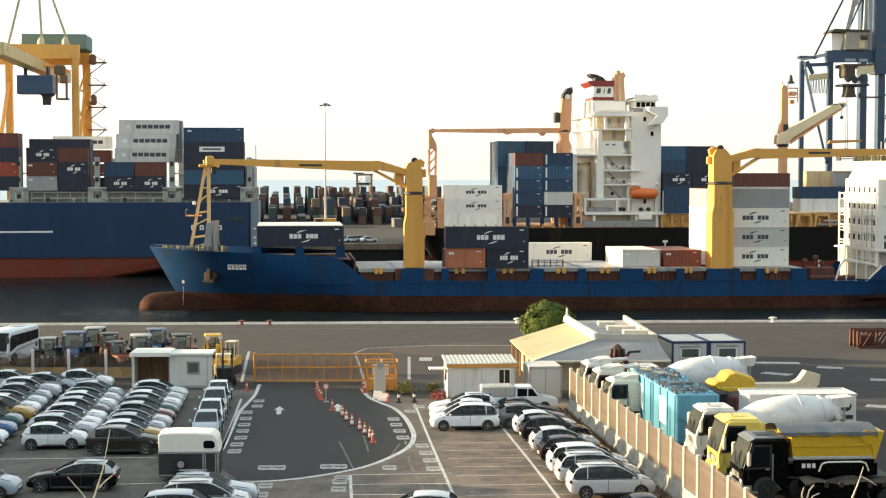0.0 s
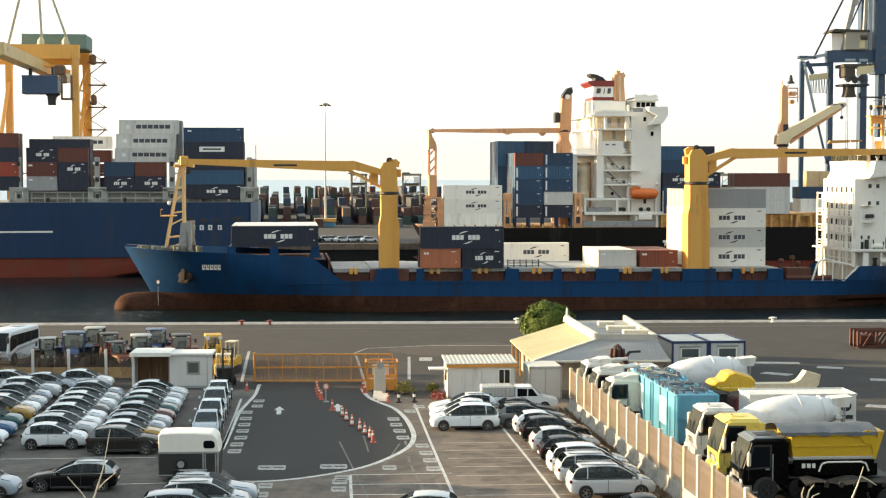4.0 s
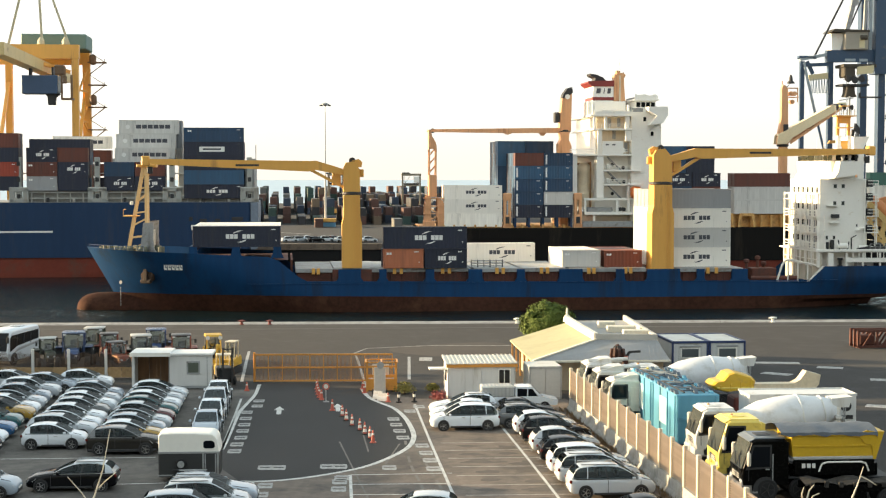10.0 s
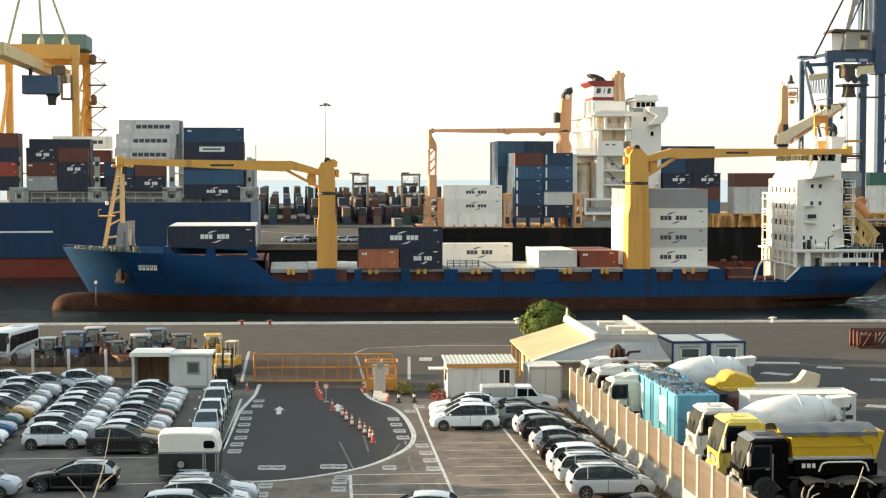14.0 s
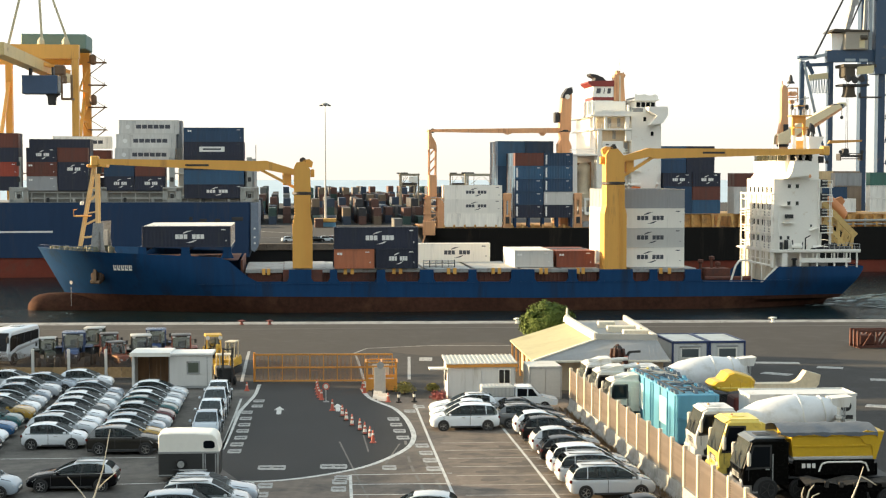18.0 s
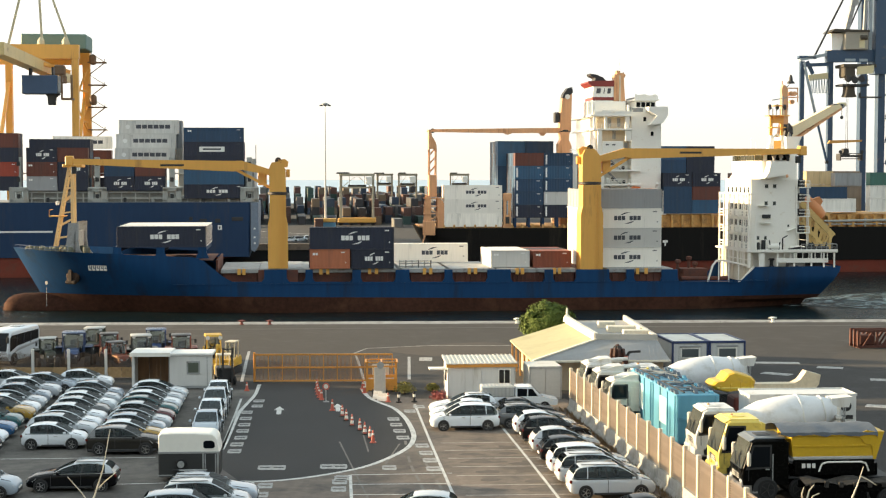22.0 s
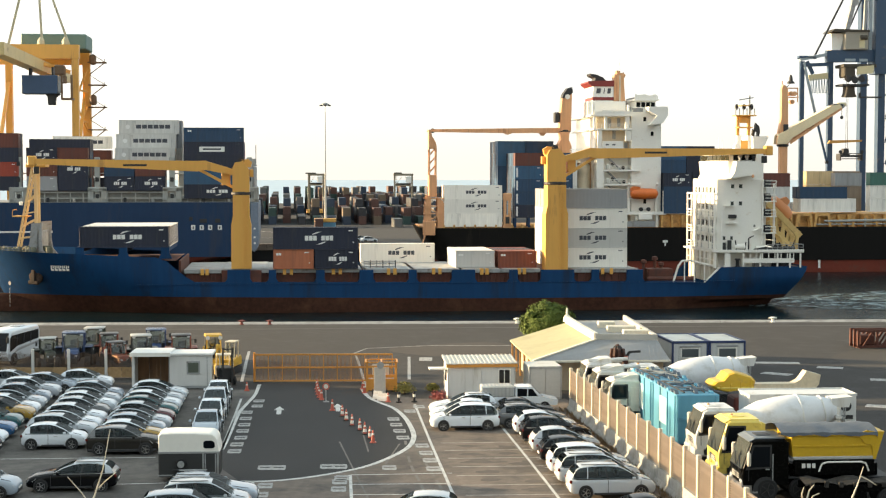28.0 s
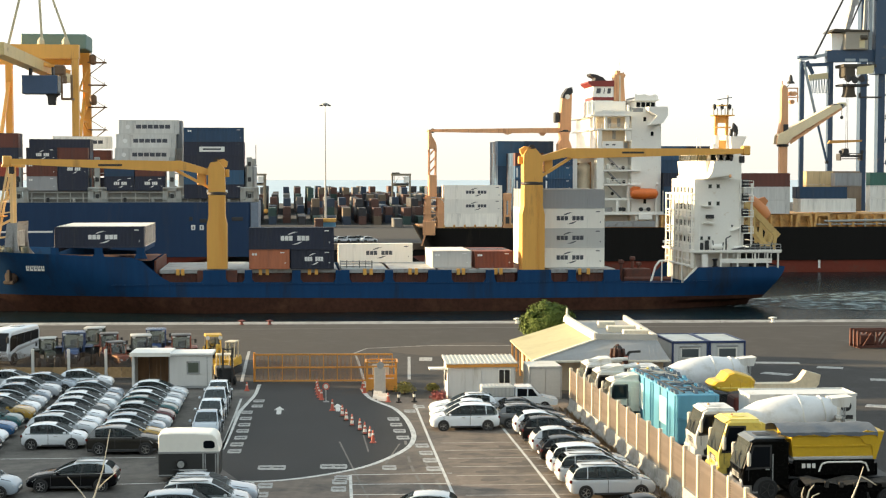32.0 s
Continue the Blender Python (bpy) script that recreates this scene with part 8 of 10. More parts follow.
part("dial", Shape().lathe([(0.12, -0.05), (0.26, -0.05), (0.26, 0.03), (0.12, 0.03)], 14, "Y", (0.05, 0, 2.25)), GREY, pn)
part("foot", Shape().box(-0.55, -0.45, -0.3, 0.3, 0, 0.5).box(0.45, 0.55, -0.3, 0.3, 0, 0.5).box(-0.5, 0.5, -0.02, 0.02, 0.28, 0.34), DARK, pn)
for k, p in enumerate(((-4.62, 105.9), (-4.25, 104.9))):
    b = thing("road_barrier", pose(p[0], p[1], 0.01, 0, 0, -28), "white plastic road barrier", "barrier", "plastic barriers by the booth")
    b.scale = (0.85, 0.85, 0.9)
    part("block", Shape().prism([(-0.22, 0), (0.22, 0), (0.19, 0.2), (0.08, 0.36), (0.07, 0.6), (-0.07, 0.6), (-0.08, 0.36), (-0.19, 0.2)], -0.42, 0.42, "X"), mat("white_plastic", (0.66, 0.62, 0.58), 0.5, vary=0.1), b)
STRIPE = mat("cone_stripe", (0.72, 0.68, 0.62), 0.5, vary=0.08)


def cone(p, h=0.82, red=True):
    c = thing("traffic_cone", pose(p[0], p[1], 0.012), ("red" if red else "red and white") + " plastic traffic cone on the lane", "cone", "cones across the lane")
    part("base", Shape().box(-0.19, 0.19, -0.19, 0.19, 0, 0.05, 0.01), CONE if red else RUBBER, c)
    part("body", Shape().lathe([(0.13, 0.05), (0.10, h * 0.35), (0.07, h * 0.7), (0.032, h)], 14), CONE, c)
    part("stripe", Shape().lathe([(0.082, h * 0.62), (0.066, h * 0.76)], 14), STRIPE, c)
    if not red:
        part("stripe", Shape().lathe([(0.122, h * 0.20), (0.094, h * 0.46)], 14), STRIPE, c)


for i, p in enumerate(((-9.38, 110.63), (-9.21, 109.18), (-9.05, 107.78), (-8.86, 106.41), (-8.61, 105.33), (-7.49, 100.52), (-6.65, 98.16), (-6.27, 96.35), (-5.78, 94.39), (-5.19, 92.71), (-4.80, 91.29), (-4.41, 89.72), (-4.17, 88.39), (-5.97, 110.63), (-5.74, 108.62), (-3.09, 104.02), (-2.02, 104.28), (-14.48, 109.76), (-3.85, 104.28))):
    if i in (15, 16):
        bl = thing("marker_post", pose(p[0], p[1], 0.012), "short black and white plastic marker post", "bollard", "marker posts by the booth")
        part("post", Shape().lathe([(0.2, 0), (0.2, 0.06), (0.09, 0.1), (0.08, 0.72), (0.03, 0.76)], 12), RUBBER, bl)
        part("band", Shape().lathe([(0.095, 0.36), (0.095, 0.56)], 12), STRIPE, bl)
        continue
    cone(p, 0.75 if i < 13 else 0.65, i < 6 or i > 11)
sg = thing("round_sign", pose(*(-8.21, 104.28), 0.01, 0, 0, 0), "round red-rimmed road sign on a short post", "sign")
part("post", Shape().tube((0, 0, 0), (0, 0, 0.9), 0.04, n=6).lathe([(0.22, 0), (0.22, 0.06)], 12), GREY, sg)
part("disc", Shape().lathe([(0.01, -0.02), (0.25, -0.02), (0.25, 0.02), (0.01, 0.02)], 18, "Y", (0, 0, 1.1)), CONE, sg)
part("face", Shape().lathe([(0.01, -0.03), (0.16, -0.03), (0.16, -0.02), (0.01, -0.02)], 18, "Y", (0, 0, 1.1)), STRIPE, sg)

# portable cabin with a tin roof
pc = thing("portable_cabin", pose(0.35, 105.9, 0, 0, 0, 5.5), "white panelled portable cabin with ribbed tin roof", "cabin")
part("base", Shape().box(0, 4.85, 0, 3.0, 0, 0.15), GREY, pc)
for k in range(4):
    part("wall_panel", Shape().box(k * 1.21 + 0.01, k * 1.21 + 1.20, 0.0, 0.08, 0.15, 2.3, 0.01), PLASTER, pc)
part("gable_wall", Shape().prism([(0.0, 0.15), (3.0, 0.15), (3.0, 2.55), (0.0, 2.3)], 0.0, 0.08, "X"), PLASTER, pc)
part("gable_wall", Shape().prism([(0.0, 0.15), (3.0, 0.15), (3.0, 2.55), (0.0, 2.3)], 4.77, 4.85, "X"), PLASTER, pc)
part("back_wall", Shape().box(0, 4.85, 2.92, 3.0, 0.15, 2.5), PLASTER, pc)
part("fascia", Shape().box(-0.12, 5.0, -0.16, -0.10, 2.24, 2.48), ORANGE, pc)
rs = Shape().prism([(-0.16, 2.44), (3.2, 2.66), (3.2, 2.72), (-0.16, 2.50)], -0.15, 5.0, "X")
part("roof", rs, ROOFTIN, pc)
for k in range(17):
    part("roof_rib", Shape().prism([(-0.16, 2.50), (3.2, 2.72), (3.2, 2.78), (-0.16, 2.56)], -0.12 + k * 0.31, -0.04 + k * 0.31, "X"), ROOFTIN, pc)
part("window_frame", Shape().box(3.60, 4.50, -0.05, 0.0, 1.0, 2.1, 0.02), WHITE, pc)
for x in (3.68, 4.08):
    part("pane", Shape().box(x, x + 0.34, -0.07, -0.05, 1.08, 2.02), GLASS, pc)
part("side_window", Shape().box(-0.03, 0.0, 0.9, 1.8, 1.1, 2.0, 0.01), GLASS, pc)
part("canopy", Shape().box(-1.3, 0.0, 0.4, 1.4, 2.0, 2.12, 0.03), WHITE, pc)
sb = thing("storage_container", pose(6.1, 105.0, 0, 0, 0, 5.5), "pale grey steel storage container with double doors", "container")
part("shell", Shape().box(0, 2.3, 0.06, 2.9, 0.1, 2.3), CABINGREY, sb)
for x in (0.1, 1.17):
    part("door", Shape().box(x, x + 1.03, 0.0, 0.05, 0.2, 2.2, 0.01), mat("pale_grey_door", (0.40, 0.41, 0.41), 0.5, vary=0.08, scale=1), sb)
part("frame", Shape().box(-0.02, 0.1, -0.02, 0.1, 0, 2.4).box(2.2, 2.32, -0.02, 0.1, 0, 2.4).box(0, 2.3, -0.02, 0.1, 2.22, 2.4).box(0, 2.3, -0.02, 0.1, 0, 0.2), GREY, sb)
part("roof", Shape().box(0.0, 2.3, 0.0, 2.95, 2.34, 2.42, 0.02), ROOFTIN, sb)
for k, p in enumerate(((-0.56, 105.33), (-0.32, 104.54), (-0.04, 105.07), (-2.80, 108.33), (-0.79, 109.18))):
    bsh = thing("flowering_bush" if k < 3 else "small_bush", pose(p[0], p[1], 0), "small reddish shrub by the cabin" if k < 3 else "small dry yellow-green shrub", "bush")
    lf = Shape()
    rg = random.Random(k)
    for q in range(140 if k < 3 else 620):
        a, e, d = rg.uniform(0, 6.28), rg.uniform(0, 1.4), rg.uniform(0.15, 0.55) * (0.85 if k < 3 else (1.6 if k == 3 else 1.1))
        c = Vector((d * math.cos(a) * math.cos(e), d * math.sin(a) * math.cos(e), 0.14 + d * (1.2 if k < 3 else 0.85) * math.sin(e)))
        u, v = Vector((rg.uniform(-1, 1), rg.uniform(-1, 1), rg.uniform(-1, 1))).normalized() * 0.09, Vector((rg.uniform(-1, 1), rg.uniform(-1, 1), rg.uniform(-1, 1))).normalized() * 0.05
        lf.add([c - u, c + v, c + u, c - v], [(0, 1, 2, 3)])
    tagged(part("leaves", lf, mat("pink_flower_leaf", (0.32, 0.08, 0.07), 0.7, vary=0.5, scale=6) if k < 3 else mat("dry_leaf", (0.17, 0.155, 0.035), 0.8, vary=0.4, scale=6), bsh), kind="stuff")
    part("stem", Shape().tube((0, 0, 0), (0, 0, 0.5), 0.03, n=5), WOOD, bsh)

# pickup van behind the white cars
pk = thing("pickup_truck", pose(5.1, 100.7, 0.008, 0, 0, 4), "white pickup truck with a grey canopy", "truck")
part("body", Shape().prism([(-2.6, 0.45), (2.55, 0.45), (2.6, 0.8), (1.5, 1.02), (-2.6, 1.02)], -0.86, 0.86), mat("car_paint_white", (0.72, 0.73, 0.74), 0.28), pk)
part("cab", Shape().prism([(-0.3, 1.0), (1.55, 1.0), (0.9, 1.68), (-0.25, 1.70)], -0.78, 0.78), mat("car_paint_white", (0.72, 0.73, 0.74), 0.28), pk)
part("side_window", Shape().prism([(-0.15, 1.06), (0.5, 1.06), (0.5, 1.55), (-0.15, 1.58)], -0.80, -0.77), GLASS, pk)
part("side_window", Shape().prism([(0.58, 1.06), (1.25, 1.06), (0.85, 1.55), (0.58, 1.55)], -0.80, -0.77), GLASS, pk)
part("windscreen", Shape().prism([(1.52, 1.06), (1.56, 1.06), (0.96, 1.64), (0.92, 1.64)], -0.7, 0.7), GLASS, pk)
part("canopy", Shape().box(-2.55, -0.4, -0.84, 0.84, 1.02, 1.72, 0.06), CABINGREY, pk)
part("canopy_frame", Shape().box(-2.6, -0.35, -0.87, -0.82, 1.66, 1.76).box(-2.6, -2.5, -0.87, -0.82, 1.0, 1.7), WHITE, pk)
for x in (-1.6, 1.7):
    for s in (-1, 1):
        wheel(pk, x, s * 0.78, 0.36, s)

# concrete barriers and slatted fence along the truck yard
def fence_xy(k):
    y = 101.0 - k * 2.42
    return 8.7 + (101.0 - y) * 0.105, y


TURN = -84.0
SLATM = mat("beige_slat", (0.34, 0.255, 0.185), 0.7, vary=0.12, scale=1.5, rand=0.1)
fence = thing("slatted_fence", pose(0, 0, 0), "beige slatted fence with pale posts on concrete barriers", "fence")
slat = None
bar_proto = thing("concrete_barrier", Matrix(), "stained grey concrete barrier under the fence", "barrier", "concrete barriers")
part("block", Shape().prism([(-0.30, 0), (0.30, 0), (0.30, 0.10), (0.16, 0.32), (0.10, 0.82), (-0.10, 0.82), (-0.16, 0.32), (-0.30, 0.10)], 0.02, 2.38, "X"), CONCRETE, bar_proto)
for k in range(17):
    x, y = fence_xy(k)
    m = pose(x, y, 0, 0, 0, TURN)
    if k == 0:
        bar_proto.matrix_basis = m
    else:
        copy_thing(bar_proto, m)
    po = part("post", Shape().box(-0.11, 0.11, -0.10, 0.10, 0.80, 2.84, 0.02), mat("cream_post", (0.66, 0.56, 0.43), 0.5, vary=0.06), fence) if k == 0 else same(post0, fence, m)
    if k == 0:
        post0 = po
    po.matrix_basis = m
    for j in range(17):
        z = 0.92 + j * 0.108
        ms = m @ pose(0, 0, z)
        if slat is None:
            slat = part("slat", Shape().box(0.09, 2.33, -0.07, 0.07, 0, 0.014), SLATM, fence)
            slat.matrix_basis = ms
        elif k * 17 + j < 289:
            same(slat, fence, ms)
weeds = Shape()
rg = random.Random(8)
for q in range(900):
    k = rg.uniform(0, 16)
    x, y = fence_xy(k)
    c = Vector((x - 0.55 + rg.gauss(0, 0.18), y + rg.uniform(-1, 1), 0.01))
    u = Vector((rg.uniform(-0.08, 0.08), rg.uniform(-0.08, 0.08), rg.uniform(0.05, 0.3)))
    s = Vector((0.03, 0.02, 0))
    weeds.add([c - s, c + s, c + u], [(0, 1, 2)])
tagged(part("dead_leaves", weeds, mat("dry_weed", (0.16, 0.10, 0.045), 0.9, vary=0.4, scale=5)), "dry weeds and leaves along the barriers", "weeds", kind="stuff")

# left boundary: posts, boards and mesh
lf = thing("boundary_fence", pose(-36.0, 116.4, 0, 0, 0, 1.0), "dark mesh fence on white posts above wooden boards", "fence")
for x in (1.0, 3.9, 6.7, 9.6, 12.4):
    part("post", Shape().box(x - 0.1, x + 0.1, -0.1, 0.1, 0, 2.3, 0.02), PLASTER, lf)
for k in range(12):
    part("board", Shape().box(k * 1.08, k * 1.08 + 1.05, 0.12, 0.17, 0.05, 0.85), mat("tan_board", (0.30, 0.20, 0.10), 0.8, vary=0.3, scale=1, rand=0.25), lf)
msh = Shape()
for k in range(162):
    msh.tube((k * 0.08, 0.14, 0.85), (k * 0.08, 0.14, 1.95 + 0.12 * math.sin(k * 0.4)), 0.02, n=4)
for j in range(8):
    msh.tube((0, 0.14, 0.9 + j * 0.14), (12.9, 0.14, 0.9 + j * 0.14), 0.01, n=4)
tagged(part("mesh", msh, mat("rusty_brown_mesh", (0.10, 0.062, 0.04), 0.8, vary=0.5, scale=0.6, stain=(0.035, 0.03, 0.028), amount=0.5), lf), kind="stuff")

# ---- tractors, bus and loaders behind the fence ----
CABGLASS = bpy.data.materials.new("clear_cab_glass")
CABGLASS.use_nodes = True
cgn = CABGLASS.node_tree
cgt, cgg, cgm = cgn.nodes.new("ShaderNodeBsdfTransparent"), cgn.nodes.new("ShaderNodeBsdfGlossy"), cgn.nodes.new("ShaderNodeMixShader")
cgt.inputs["Color"].default_value = (0.78, 0.82, 0.80, 1)
cgg.inputs["Roughness"].default_value = 0.08
cgm.inputs["Fac"].default_value = 0.05
cgn.links.new(cgt.outputs[0], cgm.inputs[1])
cgn.links.new(cgg.outputs[0], cgm.inputs[2])
cgn.links.new(cgm.outputs[0], cgn.nodes["Material Output"].inputs["Surface"])


def tractor(x, y, turn, colour, word, size=1.0):
    t = thing("tractor", pose(x, y, 0, 0, 0, turn), word + " farm tractor parked in a row", "tractor", "tractors in the yard")
    t.scale = (size, size * 1.12, size * 0.94)
    pm = mat("tractor_" + word.replace(" ", "_"), colour, 0.4, vary=0.2, scale=1, stain=(0.10, 0.08, 0.06), amount=0.3)
    part("bonnet", Shape().prism([(0.3, 0.7), (2.2, 0.7), (2.25, 1.2), (2.0, 1.42), (0.3, 1.5)], -0.38, 0.38), pm, t)
    part("chassis", Shape().box(-1.0, 2.0, -0.3, 0.3, 0.55, 0.85), DARK, t)
    part("windscreen", Shape().prism([(0.52, 1.5), (0.55, 1.5), (0.33, 2.52), (0.30, 2.52)], -0.6, 0.6), CABGLASS, t)
    part("rear_window", Shape().prism([(-0.93, 1.5), (-0.90, 1.5), (-0.84, 2.52), (-0.87, 2.52)], -0.6, 0.6), CABGLASS, t)
    part("dashboard", Shape().box(0.25, 0.5, -0.5, 0.5, 1.2, 1.62, 0.05), DARK, t)
    part("steering_wheel", Shape().tube((0.3, 0, 1.5), (0.08, 0, 1.75), 0.03, n=6).lathe([(0.16, -0.02), (0.21, 0), (0.16, 0.02)], 12, "X", (0.06, 0, 1.77)), DARK, t)
    part("rear_wall", Shape().box(-0.98, -0.9, -0.64, 0.64, 0.9, 1.5, 0.03), pm, t)
    part("seat", Shape().box(-0.72, -0.3, -0.25, 0.25, 1.0, 1.5, 0.08).box(-0.78, -0.66, -0.25, 0.25, 1.3, 2.0, 0.05), DARK, t)
    for s in (-1, 1):
        fr = Shape()
        fr.beam((0.48, s * 0.66, 1.2), (0.3, s * 0.64, 2.6), 0.09).beam((-0.93, s * 0.66, 1.2), (-0.85, s * 0.64, 2.6), 0.1).beam((-0.2, s * 0.67, 1.2), (-0.2, s * 0.65, 2.6), 0.06)
        part("side_window", Shape().prism([(-0.88, 1.25), (0.42, 1.25), (0.28, 2.5), (-0.82, 2.5)], s * 0.645, s * 0.66), CABGLASS, t)
        part("cab_frame", fr, DARK if word[0] == "w" else pm, t)
        part("front_lamp", Shape().box(2.2, 2.28, min(s * 0.15, s * 0.33), max(s * 0.15, s * 0.33), 1.0, 1.16, 0.02), LAMP_W, t)
        if word[0] == "r":
            part("loader_arm", Shape().beam((0.2, s * 0.55, 1.3), (2.3, s * 0.55, 1.35), 0.12, 0.18).beam((2.3, s * 0.55, 1.35), (2.9, s * 0.55, 0.5), 0.12, 0.16), STEEL_O if word[0] != "b" else DARK, t)
    if word[0] == "r":
        part("loader_bucket", Shape().prism([(2.75, 0.15), (3.4, 0.12), (3.0, 0.4), (2.9, 0.85), (2.75, 0.8)], -0.85, 0.85), DARK, t)
    crown = []
    for z, k in ((2.52, 0.80), (2.54, 0.88), (2.60, 0.90), (2.66, 0.82), (2.69, 0.5)):
        crown.append([(-0.28 + 0.84 * k * sx, 0.80 * k * sy, z) for sx, sy in ((-1, -0.8), (-0.85, -1), (0.8, -1), (1.05, -0.7), (1.12, 0), (1.05, 0.7), (0.8, 1), (-0.85, 1), (-1, 0.8))])
    cs = Shape().grid(crown, close=True)
    cs.f.append(tuple(range(36, 45)))
    part("roof", cs, mat("blue_cab_roof", (0.10, 0.13, 0.20), 0.25, vary=0.15) if word[0] == "b" else mat("pale_cab_roof", (0.42, 0.42, 0.40), 0.3, vary=0.1) if word[0] in "wd" else mat("dark_cab_roof", (0.05, 0.045, 0.042), 0.3, vary=0.1), t, smooth=True)
    for s in (-1, 1):
        part("work_lamp", Shape().box(0.52, 0.62, min(s * 0.42, s * 0.62), max(s * 0.42, s * 0.62), 2.42, 2.54, 0.02), LAMP_W, t)
        part("rear_mirror", Shape().tube((0.45, s * 0.64, 2.2), (0.55, s * 0.98, 2.25), 0.025, n=5).box(0.5, 0.56, min(s * 0.92, s * 1.08), max(s * 0.92, s * 1.08), 1.95, 2.3, 0.02), DARK, t)
    part("head_lining", Shape().box(-0.85, 0.3, -0.56, 0.56, 2.44, 2.52, 0.03), DARK, t)
    part("weights", Shape().box(2.26, 2.5, -0.35, 0.35, 0.5, 0.95, 0.06), DARK, t)
    for s in (-1, 1):
        part("mudguard", Shape().box(-1.25, 0.3, min(s * 0.66, s * 1.15), max(s * 0.66, s * 1.15), 1.45, 1.53, 0.03), pm, t)
        for px, r, w in ((-0.55, 0.78, 0.45), (1.6, 0.48, 0.32)):
            wh = part("wheel", Shape().lathe([(r * 0.5, -w / 2), (r * 0.92, -w / 2), (r, -w * 0.35), (r, w * 0.35), (r * 0.92, w / 2), (r * 0.5, w / 2)], 16, "Y"), RUBBER, t)
            wh.location = (px, s * 0.92, r)
            part("hub", Shape().lathe([(0.02, s * w * 0.35), (r * 0.52, s * w * 0.4), (r * 0.52, 0), (0.02, 0)], 12, "Y"), STEEL_O, wh)
    part("exhaust", Shape().tube((0.9, 0.3, 1.4), (0.9, 0.3, 2.3), 0.05, n=6), DARK, t)
    return t


TB, TRD, TG, TW = (0.02, 0.05, 0.14), (0.22, 0.045, 0.025), (0.05, 0.06, 0.045), (0.20, 0.19, 0.17)
for x, y, turn, c, w, size in ((-33.0, 124.6, -70, TG, "dark green", 0.93), (-30.7, 123.8, -80, TB, "blue", 1.16), (-28.5, 127.0, -80, TRD, "red", 0.98), (-26.9, 122.8, -60, TRD, "red", 0.88),
                         (-25.0, 123.4, -75, TW, "white", 1.08), (-24.7, 128.2, -80, TB, "blue", 1.08), (-21.9, 124.6, -80, TRD, "red", 1.04), (-30.3, 129.4, -85, TG, "dark green", 1.08)):
    tractor(x, y, turn, c, w, size)
ld = thing("wheel_loader", pose(-18.9, 122.2, 0, 0, 0, -75), "yellow wheel loader with an open cab and raised arms", "loader")
YEL = mat("machine_yellow", (0.60, 0.36, 0.04), 0.45, vary=0.12, scale=1.0, stain=(0.22, 0.13, 0.05), amount=0.35)
part("engine_body", Shape().prism([(-1.9, 0.8), (-0.3, 0.8), (-0.3, 1.7), (-1.5, 1.75), (-1.9, 1.4)], -0.62, 0.62), YEL, ld)
part("engine_grille", Shape().box(-1.95, -1.86, -0.45, 0.45, 0.9, 1.35, 0.02), DARK, ld)
part("cab_floor", Shape().box(-0.4, 0.9, -0.6, 0.6, 1.0, 1.3, 0.05), DARK, ld)
part("seat", Shape().box(-0.2, 0.25, -0.25, 0.25, 1.3, 1.6, 0.06).box(-0.28, -0.15, -0.25, 0.25, 1.5, 2.1, 0.05), DARK, ld)
for x in (-0.35, 0.85):
    for sd in (-1, 1):
        part("cab_post", Shape().beam((x, sd * 0.58, 1.2), (x * 0.85, sd * 0.54, 2.75), 0.10), DARK if x < 0 else YEL, ld)
part("cab_glass", Shape().box(0.80, 0.83, -0.5, 0.5, 1.5, 2.6), CABGLASS, ld)
part("cab_roof", Shape().prism([(-0.5, 2.74), (1.0, 2.74), (0.9, 2.9), (-0.4, 2.92)], -0.66, 0.66), YEL, ld)
for sd in (-1, 1):
    part("lift_arm", Shape().prism([(0.7, 1.5), (1.0, 1.75), (2.3, 1.2), (2.7, 0.5), (2.45, 0.45), (2.1, 0.95)], sd * 0.42, sd * 0.56), YEL, ld)
    part("mudguard", Shape().box(-1.75, -0.5, min(sd * 0.62, sd * 1.1), max(sd * 0.62, sd * 1.1), 1.30, 1.38, 0.03), YEL, ld)
    part("work_lamp", Shape().lathe([(0.05, -0.06), (0.17, -0.05), (0.17, 0.05), (0.05, 0.06)], 10, "X", (1.0, sd * 0.5, 2.66)), LAMP_W, ld)
part("bucket", Shape().prism([(2.3, 0.2), (3.2, 0.12), (3.15, 0.2), (2.65, 0.5), (2.55, 1.1), (2.3, 1.05)], -1.15, 1.15), YEL, ld)
part("exhaust", Shape().tube((-1.0, 0.3, 1.7), (-1.0, 0.3, 2.5), 0.06, n=6), DARK, ld)
for x in (-1.1, 1.3):
    for sd in (-1, 1):
        wheel(ld, x, sd * 0.85, 0.62, sd, 0.4)
fl = thing("forklift", pose(-16.6, 113.4, 0, 0, 0, -70), "cream and dark forklift truck with a tall mast", "forklift")
part("body", Shape().box(-1.2, 0.7, -0.6, 0.6, 0.4, 1.3, 0.1), DARK, fl)
part("counterweight", Shape().box(-1.5, -1.1, -0.6, 0.6, 0.4, 1.4, 0.12), YEL, fl)
part("guard", Shape().beam((-0.9, -0.5, 1.3), (-0.7, -0.5, 2.2), 0.08).beam((-0.9, 0.5, 1.3), (-0.7, 0.5, 2.2), 0.08).beam((0.5, -0.5, 1.3), (0.3, -0.5, 2.2), 0.08).beam((0.5, 0.5, 1.3), (0.3, 0.5, 2.2), 0.08).box(-0.8, 0.4, -0.55, 0.55, 2.2, 2.28), mat("cream_paint", (0.70, 0.60, 0.44), 0.5), fl)
